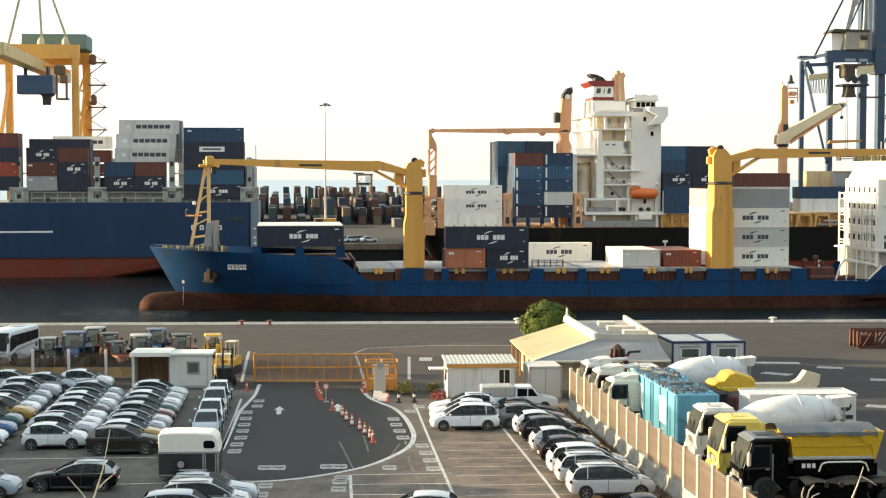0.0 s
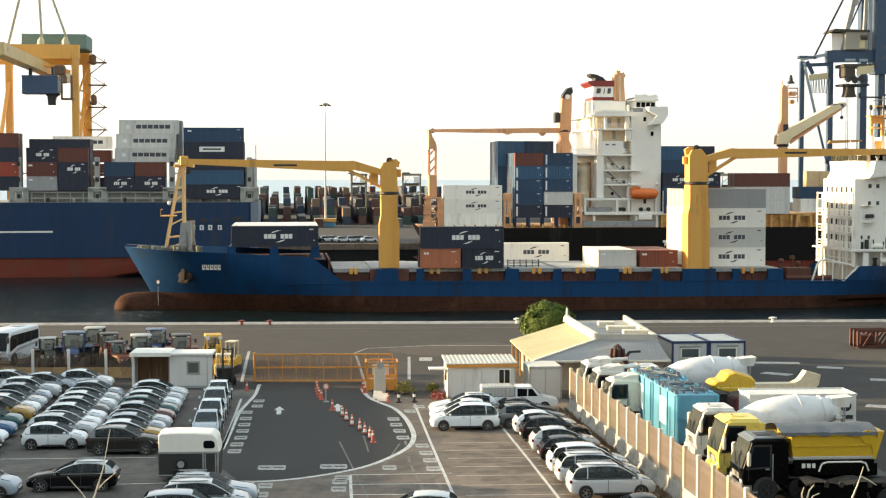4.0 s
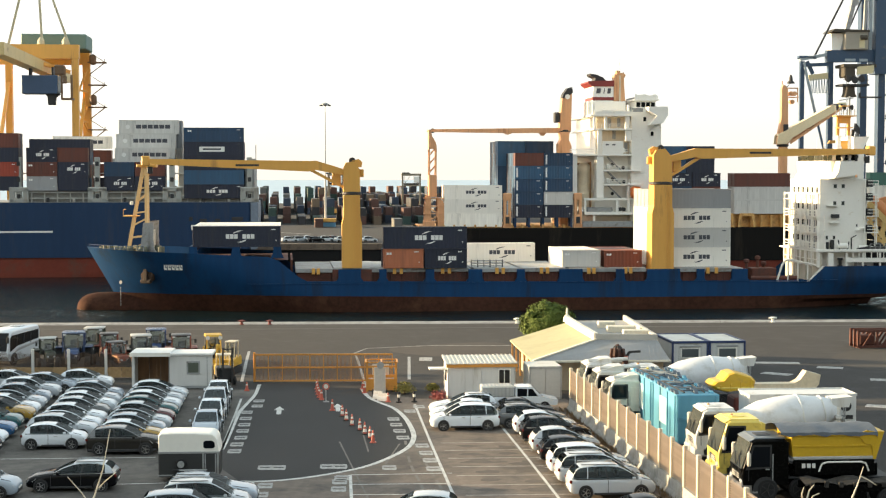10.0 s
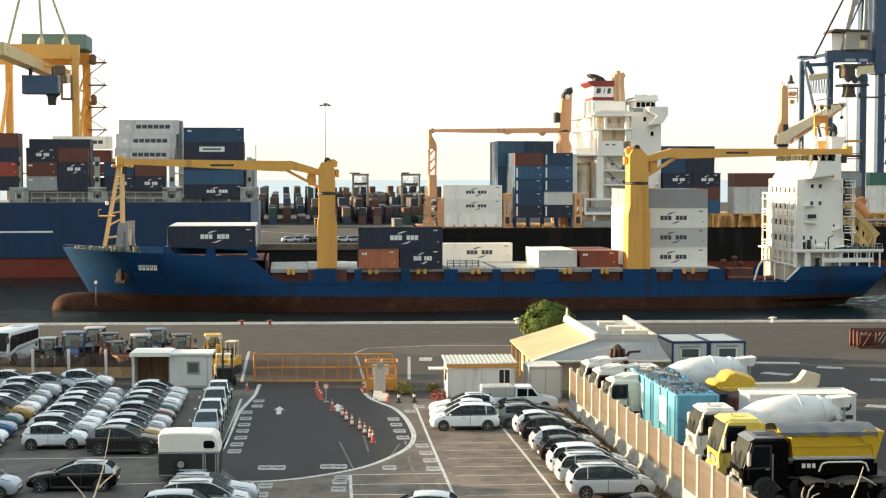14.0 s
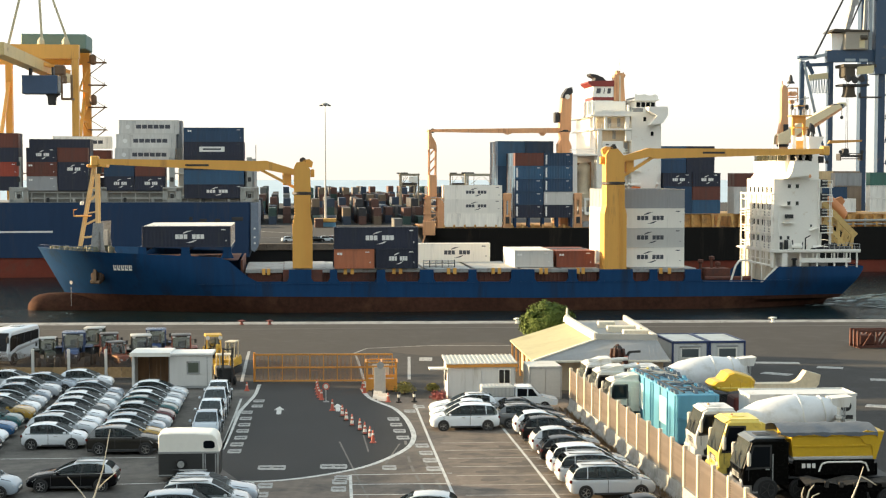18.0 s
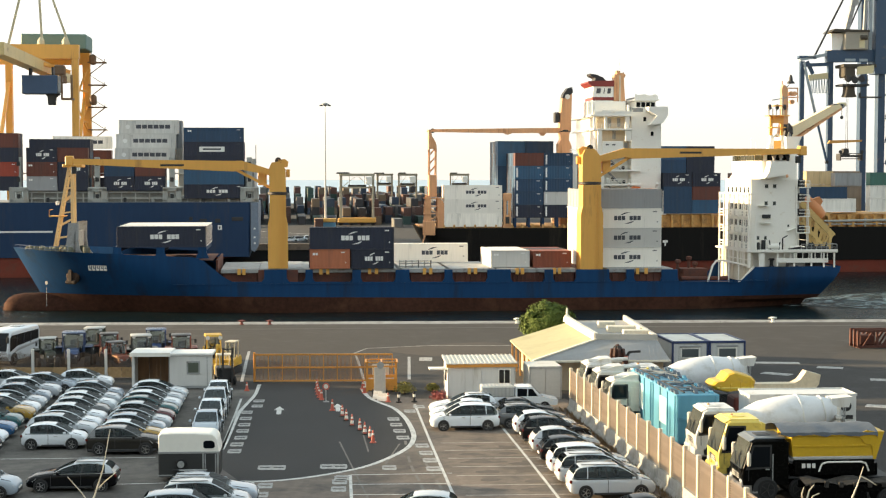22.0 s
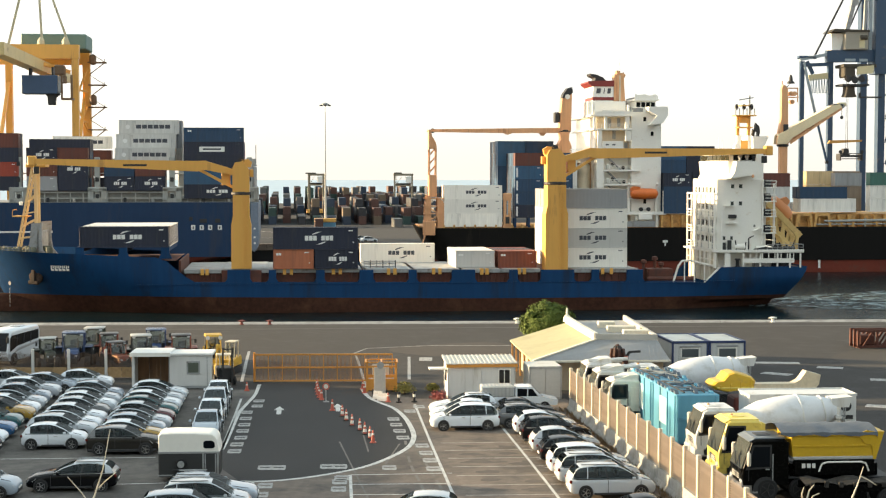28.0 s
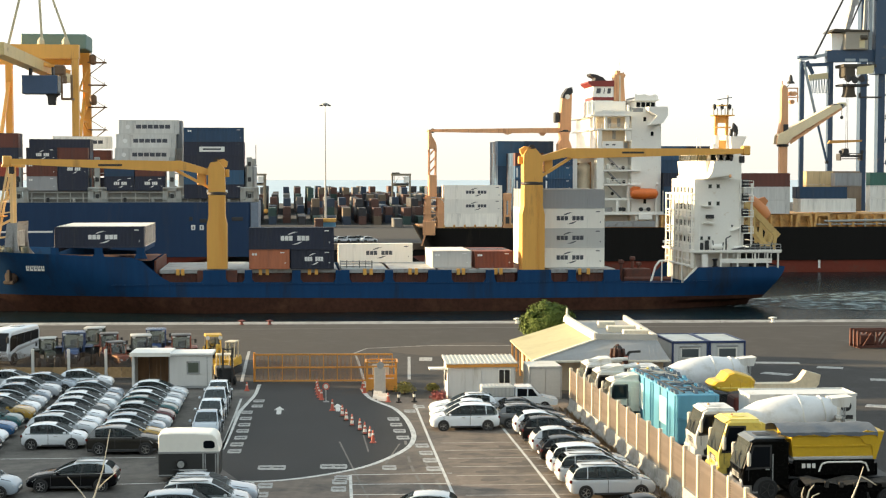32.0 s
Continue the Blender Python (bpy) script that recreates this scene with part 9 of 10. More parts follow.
part("mast", Shape().beam((0.85, -0.35, 0.1), (0.85, -0.35, 2.9), 0.12).beam((0.85, 0.35, 0.1), (0.85, 0.35, 2.9), 0.12).box(0.8, 0.9, -0.35, 0.35, 2.7, 2.8).box(0.8, 0.9, -0.35, 0.35, 1.2, 1.3), DARK, fl)
for x in (-0.9, 0.5):
    for s in (-1, 1):
        wheel(fl, x, s * 0.6, 0.33, s)
ex = thing("mini_excavator", pose(-17.3, 120.0, 0, 0, 0, -100), "small cream and yellow excavator with a folded boom", "excavator")
CRM = mat("cream_paint", (0.70, 0.60, 0.44), 0.5)
for sd in (-1, 1):
    part("track", Shape().prism([(-1.0, 0.15), (-0.85, 0.0), (0.85, 0.0), (1.0, 0.15), (1.0, 0.35), (0.85, 0.5), (-0.85, 0.5), (-1.0, 0.35)], sd * 0.45, sd * 0.8), RUBBER, ex)
part("body", Shape().prism([(-1.15, 0.6), (0.8, 0.6), (0.8, 1.1), (0.2, 1.25), (-0.9, 1.35), (-1.15, 1.1)], -0.75, 0.75), YEL, ex)
for x in (-0.3, 0.7):
    for y in (0.0, 0.72):
        part("cab_post", Shape().beam((x, y, 1.2), (x * 0.9, y, 2.5), 0.09), CRM, ex)
part("cab_roof", Shape().box(-0.42, 0.78, -0.06, 0.78, 2.48, 2.6, 0.04), CRM, ex)
part("cab_glass", Shape().box(0.66, 0.69, 0.05, 0.68, 1.3, 2.42), CABGLASS, ex)
part("seat", Shape().box(-0.15, 0.2, 0.15, 0.6, 1.25, 1.55, 0.05).box(-0.2, -0.1, 0.15, 0.6, 1.5, 2.0, 0.04), DARK, ex)
part("boom", Shape().prism([(0.7, 0.9), (1.0, 0.9), (1.5, 2.1), (1.9, 2.3), (1.8, 2.5), (1.35, 2.35)], -0.42, -0.22), YEL, ex)
part("stick", Shape().prism([(1.7, 2.5), (1.95, 2.4), (2.2, 0.9), (2.0, 0.85)], -0.40, -0.24), YEL, ex)
part("boom_ram", Shape().tube((0.8, -0.32, 0.9), (1.45, -0.32, 2.0), 0.06, n=6), CHROME, ex)
part("bucket", Shape().prism([(1.85, 0.25), (2.4, 0.3), (2.3, 0.85), (2.0, 0.9)], -0.6, -0.05), DARK, ex)
part("dozer_blade", Shape().box(1.1, 1.2, -0.8, 0.8, 0.1, 0.55, 0.03), YEL, ex)
part("round_lamp", Shape().lathe([(0.05, -0.08), (0.22, -0.06), (0.22, 0.06), (0.05, 0.08)], 12, "X", (0.86, -0.3, 1.5)), LAMP_W, ex)
bus = thing("coach", pose(-36.7, 126.7, 0, 0, 0, -102), "white midi coach with a black slanted window band", "bus")
CW = mat("coach_white", (0.66, 0.70, 0.74), 0.18, coat=0.5, vary=0.04)
bsec = [(-2.8, 0.40), (2.55, 0.40), (2.85, 0.75), (2.82, 1.25), (2.55, 2.25), (2.25, 2.78), (1.9, 2.92), (-2.6, 2.98), (-2.8, 2.75)]
part("body", Shape().grid([[(x * kx, y, 0.4 + (z - 0.4) * kz) for x, z in bsec] for y, kx, kz in ((-1.15, 0.985, 0.93), (-1.12, 0.99, 0.975), (-1.0, 1.0, 1.0), (1.0, 1.0, 1.0), (1.12, 0.99, 0.975), (1.15, 0.985, 0.93))], close=True)
     .prism([(x * 0.985, 0.4 + (z - 0.4) * 0.93) for x, z in bsec], -1.15, 1.15), CW, bus, smooth=True)
part("windscreen", Shape().prism([(2.84, 1.25), (2.90, 1.25), (2.62, 2.28), (2.36, 2.72), (2.30, 2.70), (2.55, 2.25)], -1.02, 1.02), GLASS, bus)
for s in (-1, 1):
    wb_ = part("window_band", Shape().prism([(2.45, 1.15), (2.40, 2.25), (2.1, 2.50), (-2.6, 2.62), (-2.6, 1.85), (1.2, 1.55)], s * 1.14, s * 1.165), GLASS, bus)
    for x in (1.3, 0.1, -1.1):
        part("window_pillar", Shape().beam((x, s * 1.168, 1.6), (x - 0.12, s * 1.168, 2.52), 0.05, 0.02, (0, 1, 0)), DARK, wb_)
    part("swoosh_stripe", Shape().prism([(2.3, 0.85), (1.0, 1.35), (-2.7, 1.65), (-2.7, 1.5), (0.9, 1.15)], s * 1.145, s * 1.16), GREY, bus)
    part("mirror_arm", Shape().tube((2.5, s * 1.0, 2.5), (3.05, s * 1.3, 2.45), 0.04, n=6).box(3.0, 3.12, min(s * 1.2, s * 1.4), max(s * 1.2, s * 1.4), 1.95, 2.45, 0.03), DARK, bus)
    part("headlight", Shape().box(2.74, 2.88, min(s * 0.65, s * 1.02), max(s * 0.65, s * 1.02), 0.72, 0.95, 0.04), LAMP_W, bus)
    for x in (-1.7, 1.75):
        part("wheel_arch", Shape().lathe([(0.02, -0.012), (0.56, -0.012), (0.56, 0.012), (0.02, 0.012)], 18, "Y", (x, s * 1.15, 0.5)), DARK, bus)
        wheel(bus, x, s * 1.05, 0.45, s, 0.28)
part("front_grille", Shape().box(2.80, 2.90, -0.6, 0.6, 0.55, 0.75, 0.03), DARK, bus)
part("wiper", Shape().beam((2.9, -0.7, 1.3), (2.78, -0.1, 1.75), 0.03).beam((2.9, 0.1, 1.3), (2.78, 0.7, 1.75), 0.03), DARK, bus)
part("roof_hatch", Shape().box(-1.6, -0.6, -0.5, 0.5, 2.96, 3.06, 0.04), CW, bus)

# ---- low hall with a pale roof, two site containers, tree ----
hl_ = thing("low_hall", pose(0, 0, 0), "low hall with a yellowish roof slope and grey tin roof", "building")
PALE = mat("pale_yellow_roof", (0.37, 0.345, 0.205), 0.7, vary=0.12, scale=0.5, stain=(0.29, 0.26, 0.16), amount=0.35)
GREYTIN = mat("grey_tin_roof", (0.27, 0.275, 0.28), 0.5, vary=0.1, scale=0.6, stain=(0.26, 0.25, 0.23), amount=0.3)
a, b_, c_, d_ = Vector((6.6, 109.3, 2.25)), Vector((5.55, 123.5, 2.25)), Vector((10.51, 126.5, 3.40)), Vector((11.5, 112.0, 3.55))
e_, f_ = Vector((16.05, 111.6, 3.55)), Vector((15.62, 127.5, 3.5))
g_, h_ = Vector((16.7, 109.3, 2.3)), Vector((17.4, 126.5, 2.4))


def slab(nm, pts, m, th=0.12):
    n = len(pts)
    return part(nm, Shape().add([tuple(p) for p in pts] + [(p[0], p[1], p[2] - th) for p in pts], [tuple(range(n)), tuple(range(2 * n - 1, n - 1, -1))] + [(i, (i + 1) % n, n + (i + 1) % n, n + i) for i in range(n)]), m, hl_)


slab("roof_slope", [a, d_, c_, b_], PALE)
slab("front_roof", [a, g_, e_, d_], GREYTIN)
for k in range(34):
    x = a.x + 0.3 + (g_.x - a.x - 0.5) * k / 33
    lo = a.lerp(g_, (x - a.x) / (g_.x - a.x))
    hi = a.lerp(d_, (x - a.x) / (d_.x - a.x)) if x < d_.x else (d_.lerp(e_, (x - d_.x) / (e_.x - d_.x)) if x < e_.x else g_.lerp(e_, (x - g_.x) / (e_.x - g_.x)))
    part("roof_rib", Shape().beam(lo + Vector((0, -0.02, 0.0)), hi + Vector((0, 0, 0.0)), 0.07, 0.07), GREYTIN, hl_)
part("front_parapet", Shape().beam(d_ + Vector((0, 0.1, 0.12)), e_ + Vector((0, 0.1, 0.12)), 0.25, 0.62), mat("grey_parapet", (0.44, 0.42, 0.38), 0.7, vary=0.08), hl_)
part("side_parapet", Shape().beam(e_ + Vector((-0.1, 0, 0.12)), f_ + Vector((-0.1, 0, 0.12)), 0.25, 0.62), mat("grey_parapet", (0.44, 0.42, 0.38), 0.7, vary=0.08), hl_)
part("eave_gutter", Shape().beam(a + Vector((0, -0.06, -0.02)), g_ + Vector((0, -0.06, -0.02)), 0.12, 0.14), mat("cream_parapet", (0.70, 0.66, 0.55), 0.6), hl_)
slab("top_roof", [d_, e_, f_, c_], mat("flat_grey_roof", (0.30, 0.30, 0.29), 0.7, vary=0.12, scale=0.4))
slab("side_roof", [g_, h_, f_, e_], GREYTIN)
part("parapet", Shape().beam(d_ + Vector((0, 0, 0.15)), c_ + Vector((0, 0, 0.2)), 0.3, 0.7), mat("cream_parapet", (0.70, 0.66, 0.55), 0.6, vary=0.06), hl_)
part("finial", Shape().lathe([(0.32, 3.5), (0.28, 3.95), (0.1, 4.1), (0.07, 4.65)], 10, "Z", (10.5, 126.2, 0)), mat("cream_parapet", (0.70, 0.66, 0.55), 0.6), hl_)
part("wall", Shape().prism([(7.2, 110.0), (16.3, 110.0), (17.0, 126.0), (6.3, 123.2)], 0, 2.2, "Z"), mat("cream_wall", (0.50, 0.40, 0.28), 0.8, vary=0.1, scale=0.6), hl_)
for k in range(6):
    part("veranda_post", Shape().box(6.62 - k * 0.19, 6.78 - k * 0.19, 110.2 + k * 2.6, 110.4 + k * 2.6, 0, 2.2), mat("tan_timber", (0.42, 0.24, 0.10), 0.7, vary=0.2, scale=1), hl_)
for x, w, y in ((13.3, 0.7, 121.4), (14.05, 1.1, 117.8), (14.85, 1.0, 114.8)):
    part("skylight", Shape().box(x - w, x + w, y - 0.5, y + 0.5, 3.4, 4.0, 0.05), mat("cream_skylight", (0.66, 0.60, 0.48), 0.6), hl_)
part("hip_cap", Shape().beam(a + Vector((0, 0, 0.05)), d_ + Vector((0, 0, 0.05)), 0.25, 0.1), mat("cream_parapet", (0.70, 0.66, 0.55), 0.6), hl_)
for k in range(2):
    o = thing("office_container", pose(18.4 + k * 3.05, 119.6 + k * 0.3, 0, 0, 0, 5.5), "white office container with dark blue frame", "container", "office containers")
    part("panel", Shape().box(0.1, 2.9, 0.06, 5.9, 0.15, 2.4), PLASTER, o)
    fr = Shape()
    for x in (0, 2.85):
        for y in (0, 5.85):
            fr.box(x, x + 0.15, y, y + 0.15, 0, 2.55)
    for y in (0, 5.85):
        fr.box(0.15, 2.85, y, y + 0.15, 2.38, 2.56).box(0.15, 2.85, y, y + 0.15, 0, 0.18)
    for x in (0, 2.85):
        fr.box(x, x + 0.15, 0.15, 5.85, 2.38, 2.56).box(x, x + 0.15, 0.15, 5.85, 0, 0.18)
    part("frame", fr, mat("navy_frame", (0.03, 0.05, 0.13), 0.5), o)
    part("roof", Shape().box(0.15, 2.85, 0.15, 5.85, 2.44, 2.5), ROOFTIN, o)
    part("window", Shape().box(0.7, 2.3, 0.0, 0.05, 1.15, 2.05, 0.02), WHITE, o)
    part("pane", Shape().box(0.82, 2.18, -0.012, 0.0, 1.27, 1.93), glass_mat("dusty_pane", (0.10, 0.115, 0.12), 0.15), o)
    part("shutter_box", Shape().box(0.65, 2.35, -0.05, 0.02, 2.05, 2.22, 0.02), GREY, o)
    for q in range(1, 6):
        part("panel_joint", Shape().box(0.1 + q * 0.47, 0.12 + q * 0.47, 0.045, 0.06, 0.2, 2.36), GREY, o)

tree = thing("tree", pose(9.3, 132.5, 0), "round dark green tree by the quay", "tree")
part("trunk", Shape().tube((0, 0, 0), (0.1, 0, 1.2), 0.22, 0.17).tube((0.1, 0, 1.2), (0.2, 0.1, 2.4), 0.17, 0.10), WOOD, tree)
for ang in range(6):
    aa = ang * 1.05
    part("limb", Shape().tube((0.1, 0, 1.1), (1.3 * math.cos(aa), 1.3 * math.sin(aa), 2.6 + 0.3 * math.sin(ang * 2)), 0.10, 0.03, 6), WOOD, tree)
lfs = Shape()
rg = random.Random(4)
clumps = []
for q in range(300):
    v = Vector((rg.gauss(0, 1), rg.gauss(0, 1), rg.gauss(0, 1) * 0.9 + 0.15)).normalized() * rg.uniform(0.72, 1.0)
    clumps.append(Vector((v.x * 2.35, v.y * 2.3, 2.7 + v.z * (1.82 if v.z > 0 else 1.5))))
for c in clumps:
    for q in range(130):
        p = c + Vector((rg.gauss(0, 0.17), rg.gauss(0, 0.17), rg.gauss(0, 0.14)))
        out = (p - Vector((0, 0, 2.2))).normalized() + Vector((rg.gauss(0, 0.35), rg.gauss(0, 0.35), rg.gauss(0, 0.35)))
        u = out.cross(Vector((rg.uniform(-1, 1), rg.uniform(-1, 1), rg.uniform(-1, 1)))).normalized() * 0.11
        v = out.cross(u).normalized() * 0.065
        lfs.add([p - u, p + v, p + u, p - v], [(0, 1, 2, 3)])
tagged(part("crown", lfs, mat("tree_leaf", (0.080, 0.118, 0.016), 0.85, vary=0.3, scale=3), tree), kind="stuff")
for p, red in (((-21.36, 161.86), True), ((-18.41, 161.86), True), ((7.92, 163.11), False), ((35.48, 165.03), False)):
    bo = thing("mooring_bollard", pose(p[0], 158.9 + 0.042 * p[0], 0.05), ("red" if red else "white") + " painted mooring bollard on the quay's edge", "bollard", "mooring bollards")
    bo.scale = (0.7, 0.7, 0.65) if red else (0.75, 0.75, 0.8)
    part("shaft", Shape().lathe([(0.34, 0), (0.34, 0.06), (0.22, 0.12), (0.2, 0.42), (0.36, 0.52), (0.40, 0.62), (0.25, 0.74)], 14), RR0 if red else WHITE, bo, smooth=True)
    part("horn", Shape().tube((-0.55, 0, 0.58), (0.55, 0, 0.58), 0.1, n=8), RR0 if red else WHITE, bo)
rs = thing("steel_frame_stack", pose(38.0, 136.5, 0, 0, 0, 6), "stack of rust-red steel frames on the quay", "frames")
RR = mat("rust_red_frame", (0.095, 0.030, 0.019), 0.75, vary=0.45, scale=1.5)
for k in range(3):
    part("frame", Shape().box(0, 5.5, k * 0.9, k * 0.9 + 0.16, 0.05, 0.25).box(0, 5.5, k * 0.9, k * 0.9 + 0.16, 1.5, 1.7).beam((0.1, k * 0.9 + 0.08, 0.1), (0.1, k * 0.9 + 0.08, 1.7), 0.2).beam((0.6, k * 0.9 + 0.08, 0.2), (1.5, k * 0.9 + 0.08, 1.6), 0.16).beam((1.9, k * 0.9 + 0.08, 0.1), (1.9, k * 0.9 + 0.08, 1.7), 0.2).beam((2.4, k * 0.9 + 0.08, 0.2), (3.3, k * 0.9 + 0.08, 1.6), 0.16).beam((3.7, k * 0.9 + 0.08, 0.1), (3.7, k * 0.9 + 0.08, 1.7), 0.2), RR, rs)
part("tie", Shape().box(0.2, 0.4, 0, 2.1, 0.0, 0.05), RR, rs)
part("tie", Shape().box(3.5, 3.7, 0, 2.1, 0.0, 0.05), RR, rs)
part("crate", Shape().box(0.3, 1.8, 0.3, 1.7, 0.26, 1.2, 0.1), RR, rs)
# ---- the truck yard behind the fence ----
TYELP = mat("pale_truck_yellow", (0.76, 0.60, 0.14), 0.4, vary=0.08, scale=1.0, stain=(0.45, 0.32, 0.08), amount=0.15)
TYEL = mat("truck_yellow", (0.60, 0.37, 0.025), 0.38, vary=0.08, scale=1.0, stain=(0.40, 0.27, 0.06), amount=0.15)
TWHITE = mat("truck_white", (0.66, 0.66, 0.64), 0.4, vary=0.06, scale=1.0, stain=(0.45, 0.42, 0.36), amount=0.2, streak=True)
TBLACK = mat("truck_black", (0.0035, 0.0035, 0.0035), 0.25, vary=0.1, spec=0.07)
DRUMW = mat("mixer_drum_white", (0.64, 0.66, 0.68), 0.45, vary=0.05, scale=0.8, stain=(0.48, 0.48, 0.46), amount=0.2)
TARP = mat("grey_tarpaulin", (0.105, 0.12, 0.14), 0.6, vary=0.2, scale=1.2, bump=0.05, bscale=1.5)


def cab(parent, m, x0=0.0, h=2.95, w=2.4, beacon=True):
    """A flat-fronted truck cab, front at x0 facing -x, 2 m deep."""
    sec = [(0.05, 0.75), (2.32, 0.75), (2.32, h - 0.14), (2.16, h), (0.66, h), (0.46, h - 0.10), (0.03, 1.60), (0.0, 1.20)]
    rows = [[(x0 + 1.2 + (x - 1.2) * (0.5 + 0.5 * k), y, 0.75 + (z - 0.75) * k) for x, z in sec] for y, k in ((-w / 2, 0.955), (-w / 2 + 0.05, 0.985), (-w / 2 + 0.16, 1.0), (w / 2 - 0.16, 1.0), (w / 2 - 0.05, 0.985), (w / 2, 0.955))]
    sh = Shape().grid(rows, close=True)
    sh.f += [tuple(range(8)), tuple(range(40, 48))]
    part("cab", sh, m, parent)
    part("windscreen", Shape().prism([(x0 - 0.02, 1.56), (x0 + 0.04, 1.54), (x0 + 0.48, h - 0.18), (x0 + 0.42, h - 0.16)], -w / 2 + 0.13, w / 2 - 0.13), GLASS_LIGHT, parent)
    part("wiper", Shape().beam((x0 - 0.02, -0.7, 1.6), (x0 + 0.16, -0.1, 2.1), 0.04).beam((x0 - 0.02, 0.1, 1.6), (x0 + 0.16, 0.7, 2.1), 0.04), DARK, parent)
    for s in (-1, 1):
        part("window_surround", Shape().prism([(x0 + 0.16, 1.50), (x0 + 1.46, 1.58), (x0 + 1.46, h - 0.26), (x0 + 0.50, h - 0.26)], s * (w / 2 - 0.01), s * (w / 2 + 0.012)), DARK, parent)
        part("side_window", Shape().prism([(x0 + 0.30, 1.62), (x0 + 1.36, 1.66), (x0 + 1.36, h - 0.36), (x0 + 0.58, h - 0.36)], s * (w / 2 - 0.01), s * (w / 2 + 0.02)), GLASS, parent)
        # mirrors pale: the sunlight on them is put into the colour
        part("mirror", Shape().box(x0 + 0.16, x0 + 0.34, min(s * (w / 2 + 0.14), s * (w / 2 + 0.36)), max(s * (w / 2 + 0.14), s * (w / 2 + 0.36)), 1.72, 2.42, 0.06).beam((x0 + 0.3, s * w / 2, 2.45), (x0 + 0.25, s * (w / 2 + 0.25), 2.40), 0.04), mat("pale_mirror", (0.55, 0.52, 0.46), 0.4, vary=0.1), parent)
        part("headlight", Shape().box(x0 - 0.03, x0 + 0.1, min(s * 0.72, s * 1.08), max(s * 0.72, s * 1.08), 0.78, 1.0, 0.03), LAMP_W, parent)
        part("quarter_panel", Shape().box(x0 + 1.62, x0 + 2.2, min(s * (w / 2 - 0.01), s * (w / 2 + 0.012)), max(s * (w / 2 - 0.01), s * (w / 2 + 0.012)), 1.1, h - 0.45, 0.01), m, parent)
    for s in (-1, 1):
        part("door_seam", Shape().box(x0 + 0.30, x0 + 0.33, min(s * w / 2, s * (w / 2 + 0.008)), max(s * w / 2, s * (w / 2 + 0.008)), 0.95, h - 0.4).box(x0 + 1.42, x0 + 1.45, min(s * w / 2, s * (w / 2 + 0.008)), max(s * w / 2, s * (w / 2 + 0.008)), 0.95, h - 0.4), DARK, parent)
        part("step", Shape().box(x0 + 0.25, x0 + 0.95, min(s * (w / 2 - 0.2), s * (w / 2 + 0.02)), max(s * (w / 2 - 0.2), s * (w / 2 + 0.02)), 0.36, 0.44), GREY, parent)
        part("wheel_arch", Shape().lathe([(0.02, -0.012), (0.62, -0.012), (0.62, 0.012), (0.02, 0.012)], 18, "Y", (x0 + 1.15, s * (w / 2 + 0.004), 0.55)), DARK, parent)
    # black cab's roof and visor: the sky's reflection painted in as blue-grey
    part("roof_panel", Shape().box(x0 + 0.62, x0 + 2.2, -w / 2 + 0.14, w / 2 - 0.14, h - 0.02, h + 0.06, 0.03), m if m != TBLACK else mat("dusty_blue_grey_roof", (0.12, 0.14, 0.16), 0.4, vary=0.2), parent)
    part("bumper", Shape().box(x0 - 0.08, x0 + 0.5, -w / 2, w / 2, 0.38, 0.78, 0.06), m if m != TBLACK else mat("grey_bumper", (0.24, 0.22, 0.20), 0.5, vary=0.15), parent)
    part("grille", Shape().box(x0 - 0.01, x0 + 0.08, -0.65, 0.65, 0.95, 1.3, 0.03), DARK, parent)
    for k in range(3):
        part("grille_slat", Shape().box(x0 - 0.035, x0 - 0.01, -0.62, 0.62, 0.99 + k * 0.1, 1.04 + k * 0.1), mat("pale_mirror", (0.55, 0.52, 0.46), 0.4, vary=0.1), parent)
    part("nose_panel", Shape().box(x0 - 0.03, x0 + 0.06, -w / 2 + 0.15, w / 2 - 0.15, 1.36, 1.56, 0.03), m, parent)
    for s in (-1, 1):
        part("door_handle", Shape().box(x0 + 1.15, x0 + 1.35, min(s * w / 2, s * (w / 2 + 0.05)), max(s * w / 2, s * (w / 2 + 0.05)), 1.5, 1.56, 0.01), GREY, parent)
        part("grab_rail", Shape().tube((x0 + 1.5, s * (w / 2 + 0.06), 1.0), (x0 + 1.5, s * (w / 2 + 0.06), h - 0.7), 0.025, n=6), GREY, parent)
    part("sun_visor", Shape().prism([(x0 + 0.36, h - 0.14), (x0 + 0.62, h - 0.03), (x0 + 0.62, h + 0.02), (x0 + 0.36, h - 0.10)], -w / 2 + 0.12, w / 2 - 0.12), m if m != TBLACK else mat("dusty_blue_grey_roof", (0.12, 0.14, 0.16), 0.4, vary=0.2), parent)
    if beacon:
        part("roof_beacon", Shape().lathe([(0.1, 0), (0.09, 0.15), (0.04, 0.2)], 10, "Z", (x0 + 1.0, 0, h)), STEEL_O, parent)
    part("roof_hatch", Shape().box(x0 + 0.9, x0 + 1.6, -0.4, 0.4, h + 0.05, h + 0.10, 0.02), m if m != TBLACK else DARK, parent)


def chassis(parent, x0, x1, axles, w=2.3, r=0.5):
    part("chassis", Shape().box(x0, x1, -0.5, 0.5, 0.65, 0.95), DARK, parent)
    for x in axles:
        for s in (-1, 1):
            wheel(parent, x, s * (w / 2 - 0.08), r, s, 0.34)
    for x in axles[1:]:
        part("mudguard", Shape().box(x - 0.6, x + 0.6, -w / 2 - 0.05, w / 2 + 0.05, 1.04, 1.12, 0.04), DARK, parent)


